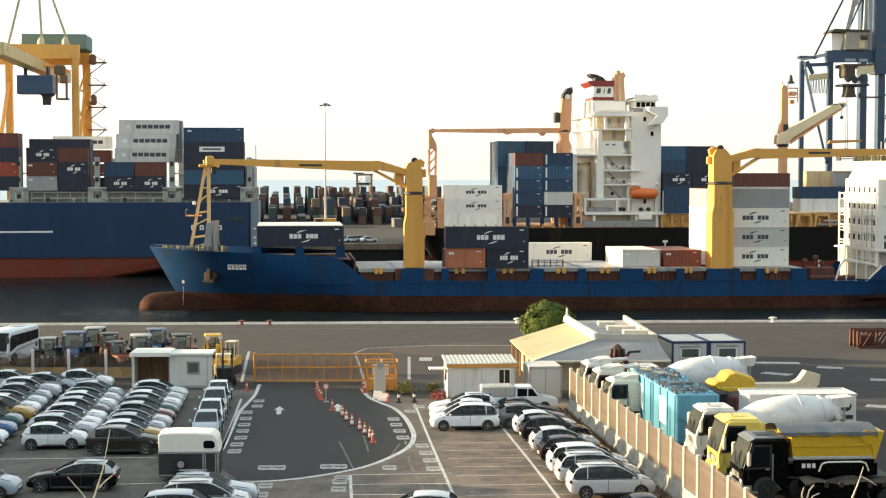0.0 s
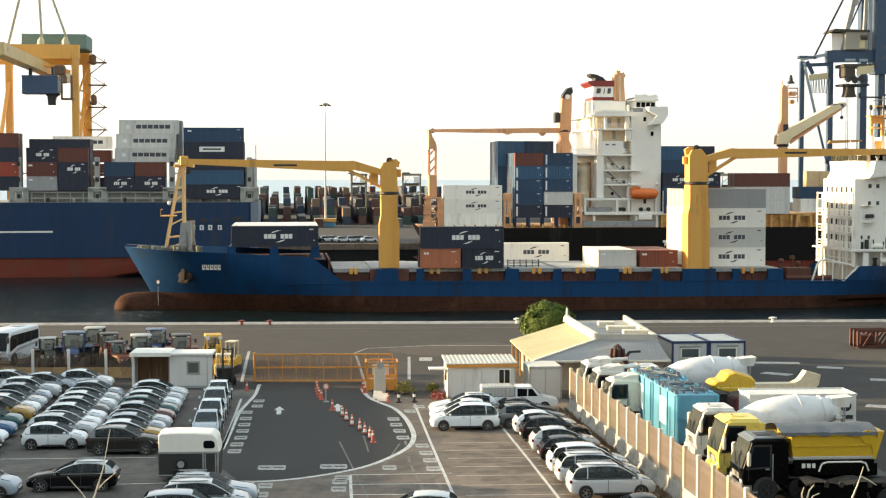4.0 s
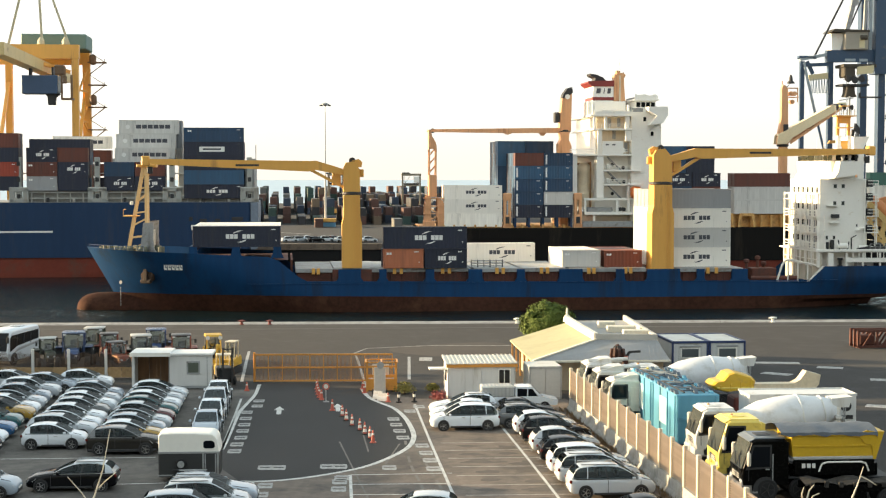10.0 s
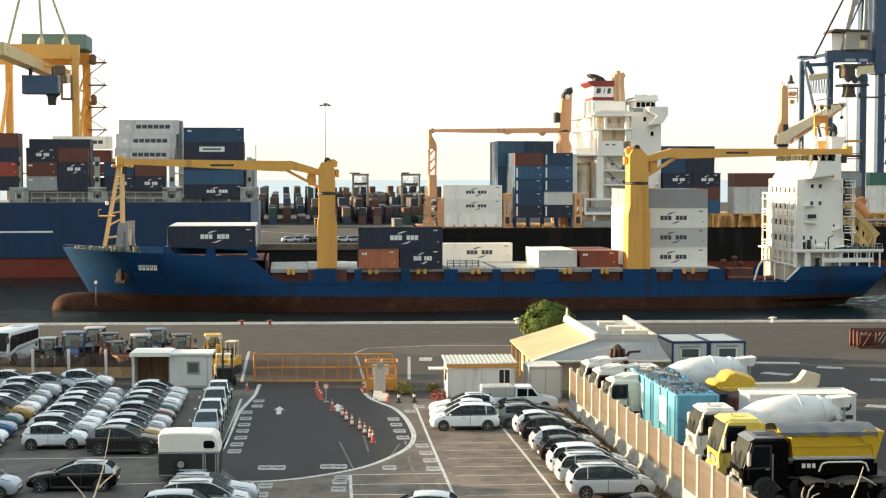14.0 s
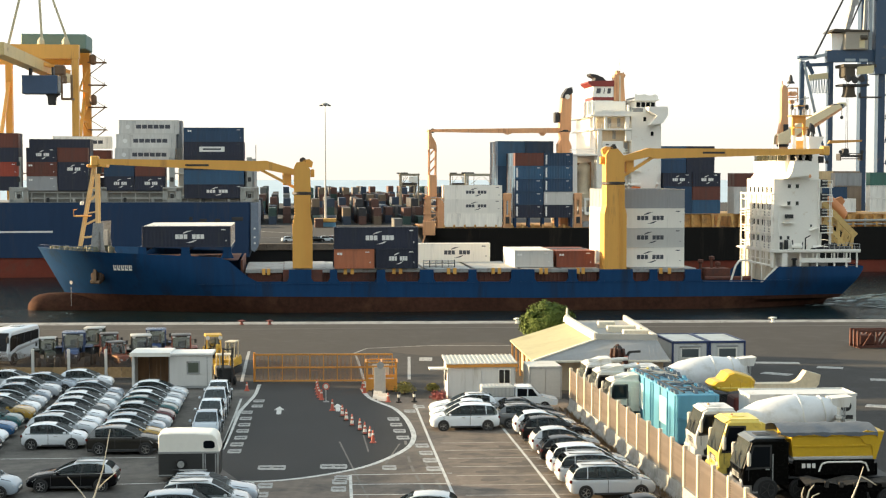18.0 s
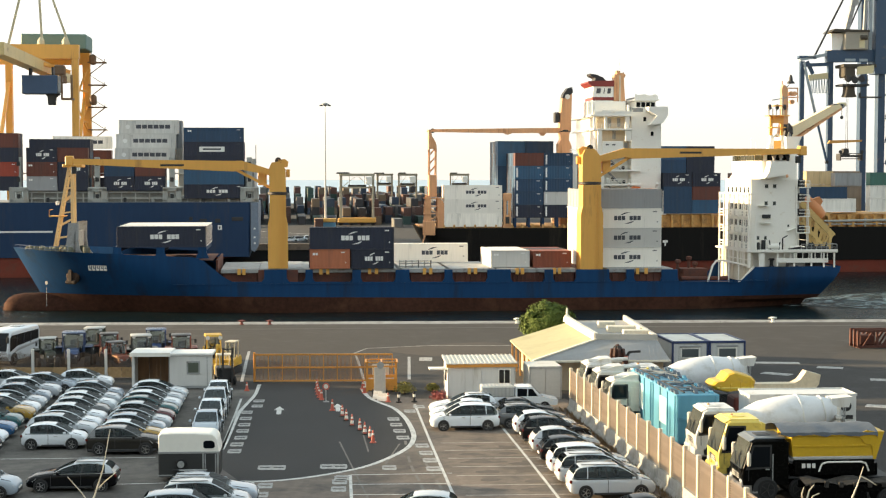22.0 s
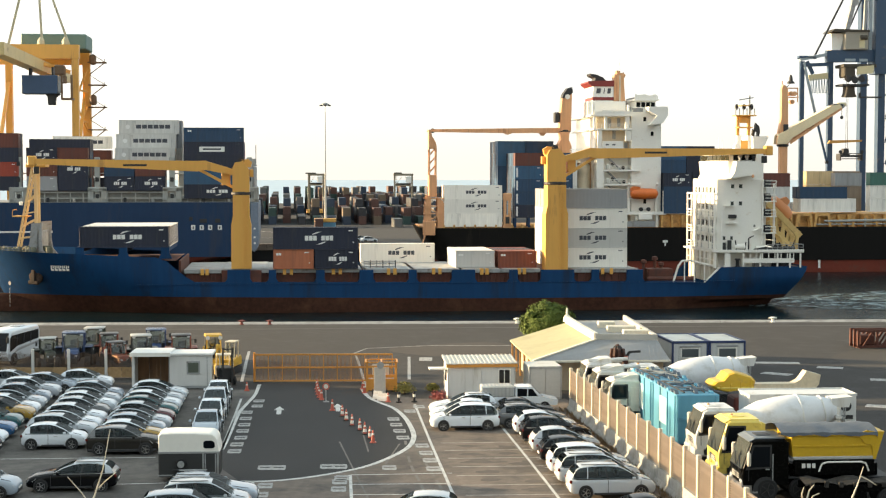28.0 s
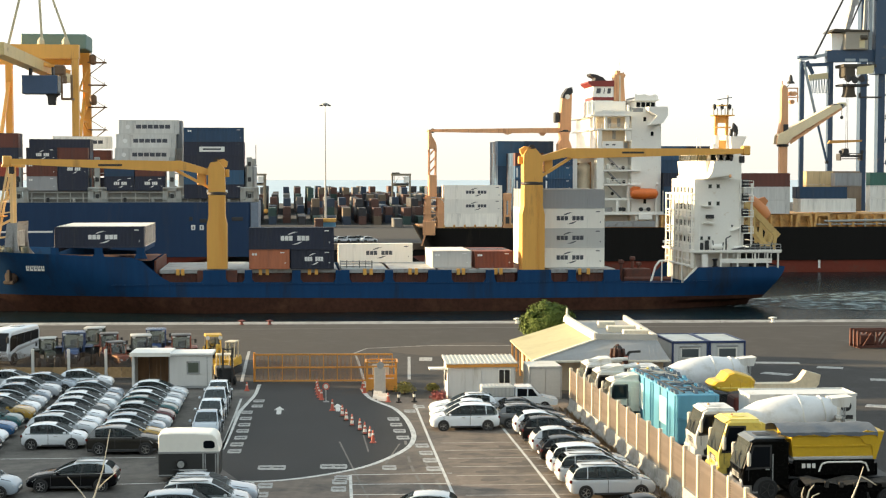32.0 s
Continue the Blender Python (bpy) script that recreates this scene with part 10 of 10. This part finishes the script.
def mixer(m, cabmat, label, drum=DRUMW):
    t = thing("concrete_mixer_truck", m, label, "truck", "concrete mixer trucks")
    cab(t, cabmat)
    chassis(t, 1.6, 8.6, (1.1, 2.9, 6.4, 7.7))
    prof = [(0.45, 0.0), (0.75, 0.35), (1.12, 1.5), (1.2, 2.6), (1.18, 3.6), (0.82, 5.2), (0.55, 5.9), (0.6, 6.0)]
    d = part("drum", Shape().lathe(prof, 24, "X"), drum, t, smooth=True)
    d.matrix_basis = pose(2.5, 0, 1.9, 0, -8, 0)
    sp = Shape()
    for k in range(2):
        sp.lathe([(1.175 - k * 0.26, 3.65 + k * 1.3), (1.20 - k * 0.26, 3.68 + k * 1.3), (1.19 - k * 0.26, 3.74 + k * 1.3)], 24, "X")
    part("drum_band", sp, TWHITE, d)
    part("water_tank", Shape().lathe([(0.1, -0.8), (0.32, -0.75), (0.32, 0.75), (0.1, 0.8)], 12, "Y", (2.3, 0, 1.5)), TWHITE, t)
    part("rear_frame", Shape().beam((8.2, -0.7, 0.9), (8.3, -0.6, 2.9), 0.14).beam((8.2, 0.7, 0.9), (8.3, 0.6, 2.9), 0.14).box(8.1, 8.4, -0.8, 0.8, 2.3, 2.5), TWHITE, t)
    part("hopper", Shape().prism([(8.0, 2.9), (8.9, 2.9), (9.1, 3.5), (7.9, 3.4)], -0.55, 0.55), TWHITE, t)
    part("chute", Shape().beam((8.6, 0, 2.3), (9.5, 0.2, 1.2), 0.5, 0.12), TWHITE, t)
    part("ladder", Shape().beam((8.5, -0.85, 0.8), (8.6, -0.8, 2.9), 0.05).beam((8.5, -0.5, 0.8), (8.6, -0.5, 2.9), 0.05), GREY, t)
    return t


def tipper(m, cabmat, bodymat, label, tarp=True):
    t = thing("tipper_truck", m, label, "truck", "tipper trucks")
    cab(t, cabmat, h=3.0, beacon=False)
    chassis(t, 1.6, 7.4, (1.25, 2.9, 5.6, 6.9), r=0.52)
    part("tipper_body", Shape().prism([(2.5, 2.12), (6.5, 2.12), (6.75, 3.24), (2.4, 3.24)], -1.22, 1.22), bodymat, t)
    part("body_rib", Shape().box(2.46, 6.7, -1.26, -1.2, 2.62, 2.68), bodymat, t)
    part("corner_plate", Shape().prism([(5.7, 3.24), (6.1, 2.75), (6.45, 2.70), (6.5, 2.12), (6.62, 2.12), (6.8, 3.3), (6.2, 3.42)], -1.28, -1.22), bodymat, t)
    rb_ = Shape().box(2.4, 6.75, -1.28, -1.2, 3.14, 3.28, 0.02).box(2.4, 6.75, 1.2, 1.28, 3.14, 3.28, 0.02)
    part("top_rail", rb_, bodymat, t)
    part("floor_beam", Shape().box(2.5, 6.6, -1.26, 1.26, 1.98, 2.14, 0.03), mat("pale_grey_steel", (0.42, 0.42, 0.40), 0.5, vary=0.15, scale=1), t)
    part("tail_gate", Shape().prism([(6.5, 2.0), (6.64, 2.0), (7.05, 3.36), (6.75, 3.36)], -1.3, 1.3), bodymat, t)
    if tarp:
        rows = []
        rg = random.Random(2)
        for i in range(22):
            x = 1.85 + i * 0.232
            rows.append([(x, -1.33, 3.2 + rg.uniform(-0.08, 0.05))] + [(x, -1.30 + k * 0.325, 3.34 + 0.26 * math.sin(math.pi * k / 8) + 0.02 * math.sin(i * 0.9 + k * 0.7) + rg.uniform(-0.02, 0.02)) for k in range(9)] + [(x, 1.33, 3.05)])
        part("tarpaulin", Shape().grid(rows), TARP, t, "creased grey tarpaulin", True)
    part("fuel_tank", Shape().box(3.8, 5.0, -1.15, -0.6, 0.45, 0.95, 0.1), DARK, t)
    part("side_bar", Shape().tube((4.2, -1.27, 1.86), (5.9, -1.27, 1.86), 0.045, n=8).tube((4.2, -1.27, 1.86), (3.95, -1.27, 1.78), 0.045, n=8).tube((3.95, -1.27, 1.78), (3.8, -1.27, 1.4), 0.045, n=8).tube((5.9, -1.27, 1.86), (6.15, -1.27, 1.78), 0.045, n=8).tube((6.15, -1.27, 1.78), (6.3, -1.27, 1.4), 0.045, n=8), WHITE, t)
    part("under_body", Shape().box(2.45, 6.9, -0.88, 0.88, 0.35, 1.72, 0.05), TBLACK, t)
    part("side_panel", Shape().box(2.6, 6.6, -1.25, -0.9, 1.2, 1.96, 0.03), TBLACK, t)
    part("side_letter_bars", Shape().box(2.95, 3.12, -1.28, -1.25, 1.58, 1.80).box(3.2, 3.38, -1.28, -1.25, 1.58, 1.80).box(3.46, 3.62, -1.28, -1.25, 1.58, 1.80), LOGO_W, t)
    return t


tipper(pose(14.58, 73.8, 0, 0, 0, 4), TBLACK, TYEL, "black tipper truck with yellow body and grey tarpaulin")
lbk = thing("chassis_trailer", pose(17.3, 71.6, 0, 0, 0, 3), "low dirty skeletal trailer chassis beside the tipper", "trailer")
DIRT = mat("dirty_chassis", (0.026, 0.023, 0.020), 0.85, vary=0.5, scale=1.5, stain=(0.06, 0.05, 0.04), amount=0.35, bump=0.04, bscale=6)
rgc = random.Random(14)
part("bed", Shape().grid([[(i * 0.45, y, 1.20 + 0.10 * math.sin(i * 1.3 + y) + rgc.uniform(-0.05, 0.05)) for y in (-0.8, -0.75, -0.3, 0.2, 0.6, 0.65)] for i in range(15)]), DIRT, lbk, "crumpled dirty load sheet")
part("frame_beam", Shape().box(0, 6.4, -0.78, -0.62, 0.78, 1.12, 0.02).box(0, 6.4, 0.45, 0.6, 0.78, 1.12, 0.02), TBLACK, lbk)
part("skirt", Shape().box(0.2, 3.0, -0.76, 0.5, 0.35, 0.8, 0.03), TBLACK, lbk)
for k in range(9):
    part("tie_block", Shape().box(0.2 + k * 0.7, 0.42 + k * 0.7, -0.86, -0.7, 1.0, 1.24 + rgc.uniform(0, 0.1), 0.03), DIRT, lbk)
for x in (4.0, 5.2):
    for sd in (-1, 1):
        wheel(lbk, x, sd * 0.6 - 0.1, 0.48, sd, 0.32)
yt = thing("crane_truck", pose(14.2, 78.2, 0, 0, 0, 4), "yellow flatbed truck parked beside a black tipper", "truck")
cab(yt, TYELP, h=3.2)
chassis(yt, 1.6, 8.0, (1.1, 5.6, 6.9))
part("flatbed", Shape().box(2.3, 8.2, -1.2, 1.2, 0.98, 1.2, 0.03), GREY, yt)
part("headboard", Shape().prism([(2.25, 1.2), (2.4, 1.2), (3.4, 2.5), (2.3, 3.1)], -1.15, 1.15), TYELP, yt)
mixer(pose(13.9, 83.4, 0, 0, 0, 4), TWHITE, "white concrete mixer truck behind the fence")
mixer(pose(12.3, 101.3, 0, 0, 0, 5), TWHITE, "white concrete mixer truck beside the low hall")
bx = thing("box_container", pose(18.0, 87.2, 0.25, 0, 0, 4), "white refrigerated box container with end machinery", "container")
part("shell", Shape().box(0, 6.4, 0, 2.44, 0.15, 2.75, 0.04), TWHITE, bx)
part("top_rail", Shape().box(-0.02, 6.42, -0.03, 0.06, 2.68, 2.82).box(-0.02, 6.42, 2.38, 2.47, 2.68, 2.82).box(6.34, 6.43, 0, 2.44, 2.68, 2.82), TWHITE, bx)
part("end_grille", Shape().lathe([(0.1, -0.06), (0.34, -0.06), (0.34, 0.0), (0.1, 0.0)], 16, "Y", (5.75, 0.0, 2.1)), DARK, bx)
part("end_vent", Shape().box(5.3, 6.2, -0.03, 0.0, 1.3, 1.55, 0.02), DARK, bx)
part("skid", Shape().box(0.2, 6.2, 0.2, 0.5, -0.25, 0.15).box(0.2, 6.2, 1.9, 2.2, -0.25, 0.15), DARK, bx)
# teal waste compactors
TOPGREY = mat("dark_blue_grey_steel", (0.075, 0.105, 0.135), 0.5, vary=0.3, scale=2)
TEAL = mat("teal_box_paint", (0.085, 0.30, 0.43), 0.5, vary=0.1, scale=0.7, stain=(0.10, 0.22, 0.27), amount=0.25, streak=True)
for k in range(2):
    x, y = 12.15 + 0.1 * (101.0 - (98.2 - k * 5.9)) * 1.0, 98.2 - k * 5.9
    o = thing("waste_compactor", pose(x, y, 0, 0, 0, -84), "tall teal steel waste compactor box", "compactor", "teal compactors along the fence")
    part("box", Shape().box(0, 5.6, 0, 2.6, 0.2, 3.1, 0.05), TEAL, o)
    for q in range(4):
        part("rib", Shape().box(0.1 + q * 1.75, 0.22 + q * 1.75, -0.07, 0.0, 0.3, 3.05, 0.01), TEAL, o)
    part("panel", Shape().box(2.0, 3.6, -0.08, 0.0, 1.0, 2.6, 0.02), mat("pale_teal_label", (0.45, 0.60, 0.62), 0.5), o)
    part("skid", Shape().box(0.1, 5.5, 0.3, 0.5, 0, 0.2).box(0.1, 5.5, 2.1, 2.3, 0, 0.2), DARK, o)
    rg = random.Random(30 + k)
    for q in range(7):
        for yy in (0.05, 1.25, 2.15):
            xx = 0.15 + q * 0.76 + rg.uniform(-0.08, 0.08)
            part("top_bracket", Shape().prism([(xx, 3.1), (xx + 0.5, 3.1), (xx + 0.42, 3.18), (xx + 0.1, 3.1 + rg.uniform(0.12, 0.26))], yy, yy + 0.22), TOPGREY if (q + int(yy)) % 4 else TEAL, o)
    for q in range(5):
        x0, x1 = rg.uniform(0.3, 4.8), rg.uniform(0.3, 4.8)
        part("top_hose", Shape().tube((x0, 0.5, 3.22), (x1, 2.0, 3.26), 0.06, n=5), TOPGREY, o)
    part("hydraulic_pipe", Shape().tube((0.3, 0.5, 3.2), (5.2, 0.6, 3.2), 0.05, n=6).tube((0.3, 1.9, 3.2), (5.2, 1.8, 3.2), 0.05, n=6), DARK, o)
    part("end_frame", Shape().box(5.6, 5.68, 0.1, 0.25, 0.3, 3.0).box(5.6, 5.68, 2.35, 2.5, 0.3, 3.0).box(5.6, 5.68, 0.1, 2.5, 1.6, 1.72), TEAL, o)
# yellow hopper of a loader and its long pale arm
hp = thing("loader_crane", pose(17.9, 92.6, 0, 0, 0, 4), "yellow hopper machine with a long pale chute", "machine")
part("base", Shape().box(0.0, 2.4, -0.9, 0.9, 0.9, 2.2, 0.1), mat("rust_red_machine", (0.16, 0.035, 0.025), 0.6, vary=0.2), hp)
hr = []
hpp = [(-1.44, 2.98), (-1.17, 3.20), (-0.74, 3.26), (-0.38, 3.68), (0.01, 3.78), (1.09, 3.50), (1.34, 3.25), (1.23, 2.75), (-0.38, 2.55), (-1.17, 2.70)]
for y, k in ((-1.0, 0.88), (-0.84, 1.0), (0.84, 1.0), (1.0, 0.88)):
    hr.append([(x * k, y, 3.1 + (z - 3.1) * k) for x, z in hpp])
hsh = Shape().grid(hr, close=True)
hsh.f += [tuple(range(10)), tuple(range(30, 40))]
part("hopper", hsh, TYEL, hp)
for q in range(4):
    part("hopper_rib", Shape().box(-0.9 + q * 0.62, -0.82 + q * 0.62, -1.05, -0.95, 2.75, 3.0 + 0.1 * q, 0.02), TYEL, hp)
part("hopper_lip", Shape().box(-1.1, 1.2, -1.04, -0.9, 2.78, 2.88, 0.02), TYELP, hp)
part("chute", Shape().prism([(1.4, 2.98), (3.9, 2.98), (4.3, 3.2), (4.7, 3.75), (5.6, 3.5), (5.5, 2.9), (5.2, 2.6), (1.4, 2.6)], -0.4, 0.4), mat("cream_chute", (0.60, 0.52, 0.38), 0.55), hp)
part("stand", Shape().box(0.2, 0.5, -0.8, 0.8, 0, 0.9).box(1.9, 2.2, -0.8, 0.8, 0, 0.9).box(4.8, 5.0, -0.1, 0.1, 0, 2.3), DARK, hp)
gb = thing("grab_crane", pose(12.55, 107.0, 0, 0, 0, 0), "dark red-brown closed grab on a folded crane arm", "crane")
RUSTY = mat("dark_red_machine", (0.060, 0.020, 0.013), 0.65, vary=0.5, scale=2)
part("column", Shape().box(0.35, 0.75, -0.25, 0.25, 0, 2.9, 0.05), RUSTY, gb)
part("grab_head", Shape().lathe([(0.1, 3.78), (0.2, 3.6), (0.34, 3.45), (0.42, 3.1), (0.3, 2.7)], 10), RUSTY, gb)
for k in range(8):
    a = k * math.pi / 4
    ca, sa = math.cos(a), math.sin(a)
    part("tine", Shape().prism([(0.2, 3.5), (0.5, 3.45), (0.58, 3.0), (0.42, 2.62), (0.2, 2.6), (0.36, 3.0)], -0.09, 0.09), RUSTY, gb).matrix_basis = pose(0, 0, 0, 0, 0, 45 * k + 10)
    part("cylinder", Shape().tube((0.16 * ca, 0.16 * sa, 3.66), (0.46 * ca, 0.46 * sa, 3.2), 0.06, n=6), DARK, gb)
part("red_lamp", Shape().box(0.4, 0.72, -0.32, -0.2, 2.72, 2.95, 0.04), CONE, gb)
part("arm", Shape().beam((0.6, 0, 2.8), (0.85, 0, 3.2), 0.14, 0.2).beam((0.8, 0, 3.2), (1.65, 0, 3.26), 0.12, 0.16), DARK, gb)
CREAMT = mat("truck_cream", (0.68, 0.66, 0.58), 0.4, vary=0.1)
for x, y, c, w, h in ((10.35, 96.4, CREAMT, "cream", 2.75), (9.75, 99.4, mat("truck_pale_grey", (0.55, 0.55, 0.53), 0.4, vary=0.1), "pale grey", 2.95), (9.3, 102.6, TWHITE, "white", 3.05)):
    o = thing("delivery_truck", pose(x, y, 0, 0, 0, 5), w + " flatbed truck nose to the fence", "truck")
    cab(o, c, h=h, w=2.0, beacon=False)
    chassis(o, 1.6, 6.0, (1.1, 4.8))
    part("flatbed", Shape().box(2.2, 6.2, -1.15, 1.15, 0.95, 1.1, 0.03), GREY, o)
    rg = random.Random(int(y))
    for q in range(20):
        px, py, pz = rg.uniform(2.3, 4.6), rg.uniform(-0.9, 0.9), rg.uniform(1.6, 2.7)
        mm_ = (TWHITE, TYELP, DARK, GREY, CREAMT, TWHITE, DARK)[rg.randrange(7)]
        if q % 3:
            part("crane_arm", Shape().beam((px, py, 1.1), (px + rg.uniform(-0.5, 0.5), py, pz + 0.4), 0.13, 0.17).beam((px, py, pz), (px + rg.uniform(0.3, 1.0), py + 0.2, pz + rg.uniform(-0.2, 0.5)), 0.11, 0.13), mm_, o)
        else:
            part("gear_box", Shape().lathe([(0.1, 0), (0.3, 0.08), (0.34, 0.3), (0.2, 0.45)], 10, "Z", (px, py, pz - 0.2)), mm_, o)
            part("gear_stand", Shape().tube((px, py, 1.1), (px, py, pz), 0.09, n=6), DARK, o)
    part("roof_spoiler", Shape().prism([(0.7, h), (2.2, h), (2.2, h + 0.32), (1.6, h + 0.3)], -0.8, 0.8), c, o)
    part("roof_tube", Shape().tube((0.6, -0.5, h + 0.14), (3.4, -0.3, h + 0.22), 0.12, n=8), TWHITE, o)

# dry stems on the bank close to the viewpoint
STEM = mat("dry_stem", (0.60, 0.56, 0.49), 0.8, vary=0.2)
for x, sets in ((-8.49, (((0, 0), (0.23, 0.70), (0.42, 1.70)), ((0.0, -0.3), (-0.28, 0.12), (-0.63, 0.52)), ((0.12, 0.25), (0.28, 0.42), (0.54, 0.63)))),
                (9.94, (((0, 0), (0.14, 0.36), (0.27, 0.78)), ((0.2, 0.55), (0.4, 0.45), (0.6, 0.32)))),
                (8.80, (((0, -0.2), (0.10, 0.2), (0.22, 0.34)), ((0, -0.2), (-0.08, 0.1), (-0.02, 0.28)), ((0.06, -0.2), (0.2, 0.05), (0.36, 0.12))))):
    o = thing("dry_stem", pose(x, 36.0, 4.9), "leafless pale dry plant stem on the bank", "plant", "dry stems on the bank")
    for k, pts in enumerate(sets):
        s = Shape()
        r = 0.034 if k == 0 else 0.02
        q = [(pts[0][0], 0, -0.1)] if k == 0 else []
        q += [(a, 0.02 * k, b + 3.22) for a, b in pts]
        for i in range(len(q) - 1):
            s.tube(q[i], q[i + 1], r * (1 - 0.25 * i), r * (0.75 - 0.25 * i), 6)
        part("stem" if k == 0 else "twig", s, STEM, o, smooth=True)
# ---- stern foam and painted bow glints, carried with the ship ----
wake = thing("wake", pose(*SHIP0, 0, 0, YAW), "pale churned foam trailing the ship's stern", "foam", kind="stuff")
rows = []
for i in range(26):
    x = 76.0 + i * 3.2
    spread = 6 + i * 1.1
    rows.append([(x, 10 + (k - 5) / 5 * spread * 1.25 - i * 0.15, 0.10 + 0.28 * math.sin(k * 1.9 + i) * math.sin(i * 0.8 + k) * math.exp(-i / 14)) for k in range(11)])
part("stern_foam", Shape().grid(rows), FOAM, wake)
rows = []
for i in range(16):
    x = -58.0 + i * 1.3
    rows.append([(x, 9.0 - max(0, i - 8) * 0.5 - k * 1.6, 0.05 + 0.04 * math.sin(k * 2.3 + i * 1.7)) for k in range(8)])
# bright ripple glints ahead of the bow, painted as pale patches
part("bow_foam", Shape().grid(rows), GLINT, wake)


# ---- what moves ----
def motions():
    times = [0.0, 0.5, 1.0] + [2.0 * i for i in range(1, 16)] + [31.0, 31.5, 32.0]

    def ship_pose(t):
        gone = 0.963 * t - 0.000935 * t * t
        return pose(*SHIP0, 0, 0, YAW) @ pose(-gone, 0, 0)
    walk(feeder, [(t, ship_pose(t)) for t in times])
    walk(wake, [(t, ship_pose(t)) for t in times])
    for ob, m in CARGO:
        walk(ob, [(t, ship_pose(t) @ m) for t in times])
    trol = [(0.0, -109.6), (0.5, -109.3), (1.0, -109.0), (1.5, -108.75), (2.0, -108.6), (3.0, -108.5), (6.0, -108.45), (16.0, -108.45), (32.0, -108.45)]
    walk(trolley, [(t, pose(0, 365, 0, 0, 0, YAW) @ pose(x + 14.6, -4.0, 37.5)) for t, x in trol])

    def drive(ob, y, rows):
        walk(ob, [(t, pose(x, y, 0, 0, 0, 0)) for t, x in rows])
    drive(SC_A, 465, [(0.0, 90.0), (14.0, 58.0), (16.0, 38.0), (18.0, 12.0), (20.0, -10.0), (22.0, -26.7), (23.0, -34.0), (24.0, -42.3), (25.5, -54.0), (27.5, -70.0), (32.0, -96.0)])
    drive(SC_B, 548, [(0.0, -11.5), (6.0, -11.5), (16.0, -12.0), (20.0, -12.5), (24.0, -13.5), (28.0, -14.5), (32.0, -15.3)])
    drive(SC_C, 578, [(0.0, -30.4), (3.5, -31.5), (5.5, -38.0), (9.0, -41.5), (11.0, -40.2), (13.0, -34.7), (14.5, -30.4), (16.5, -21.8), (18.0, -13.8), (19.5, -11.0), (22.0, -22.5), (24.0, -29.7), (28.0, -48.9), (31.0, -66.0), (32.0, -71.6)])
    drive(SC_D, 561, [(0.0, 42.0), (12.0, 36.0), (14.0, 31.0), (16.5, 15.7), (18.0, 6.0), (20.0, 0.2), (22.0, 6.1), (23.0, 11.9), (24.0, 17.8), (27.0, 35.0), (32.0, 46.0)])


motions()
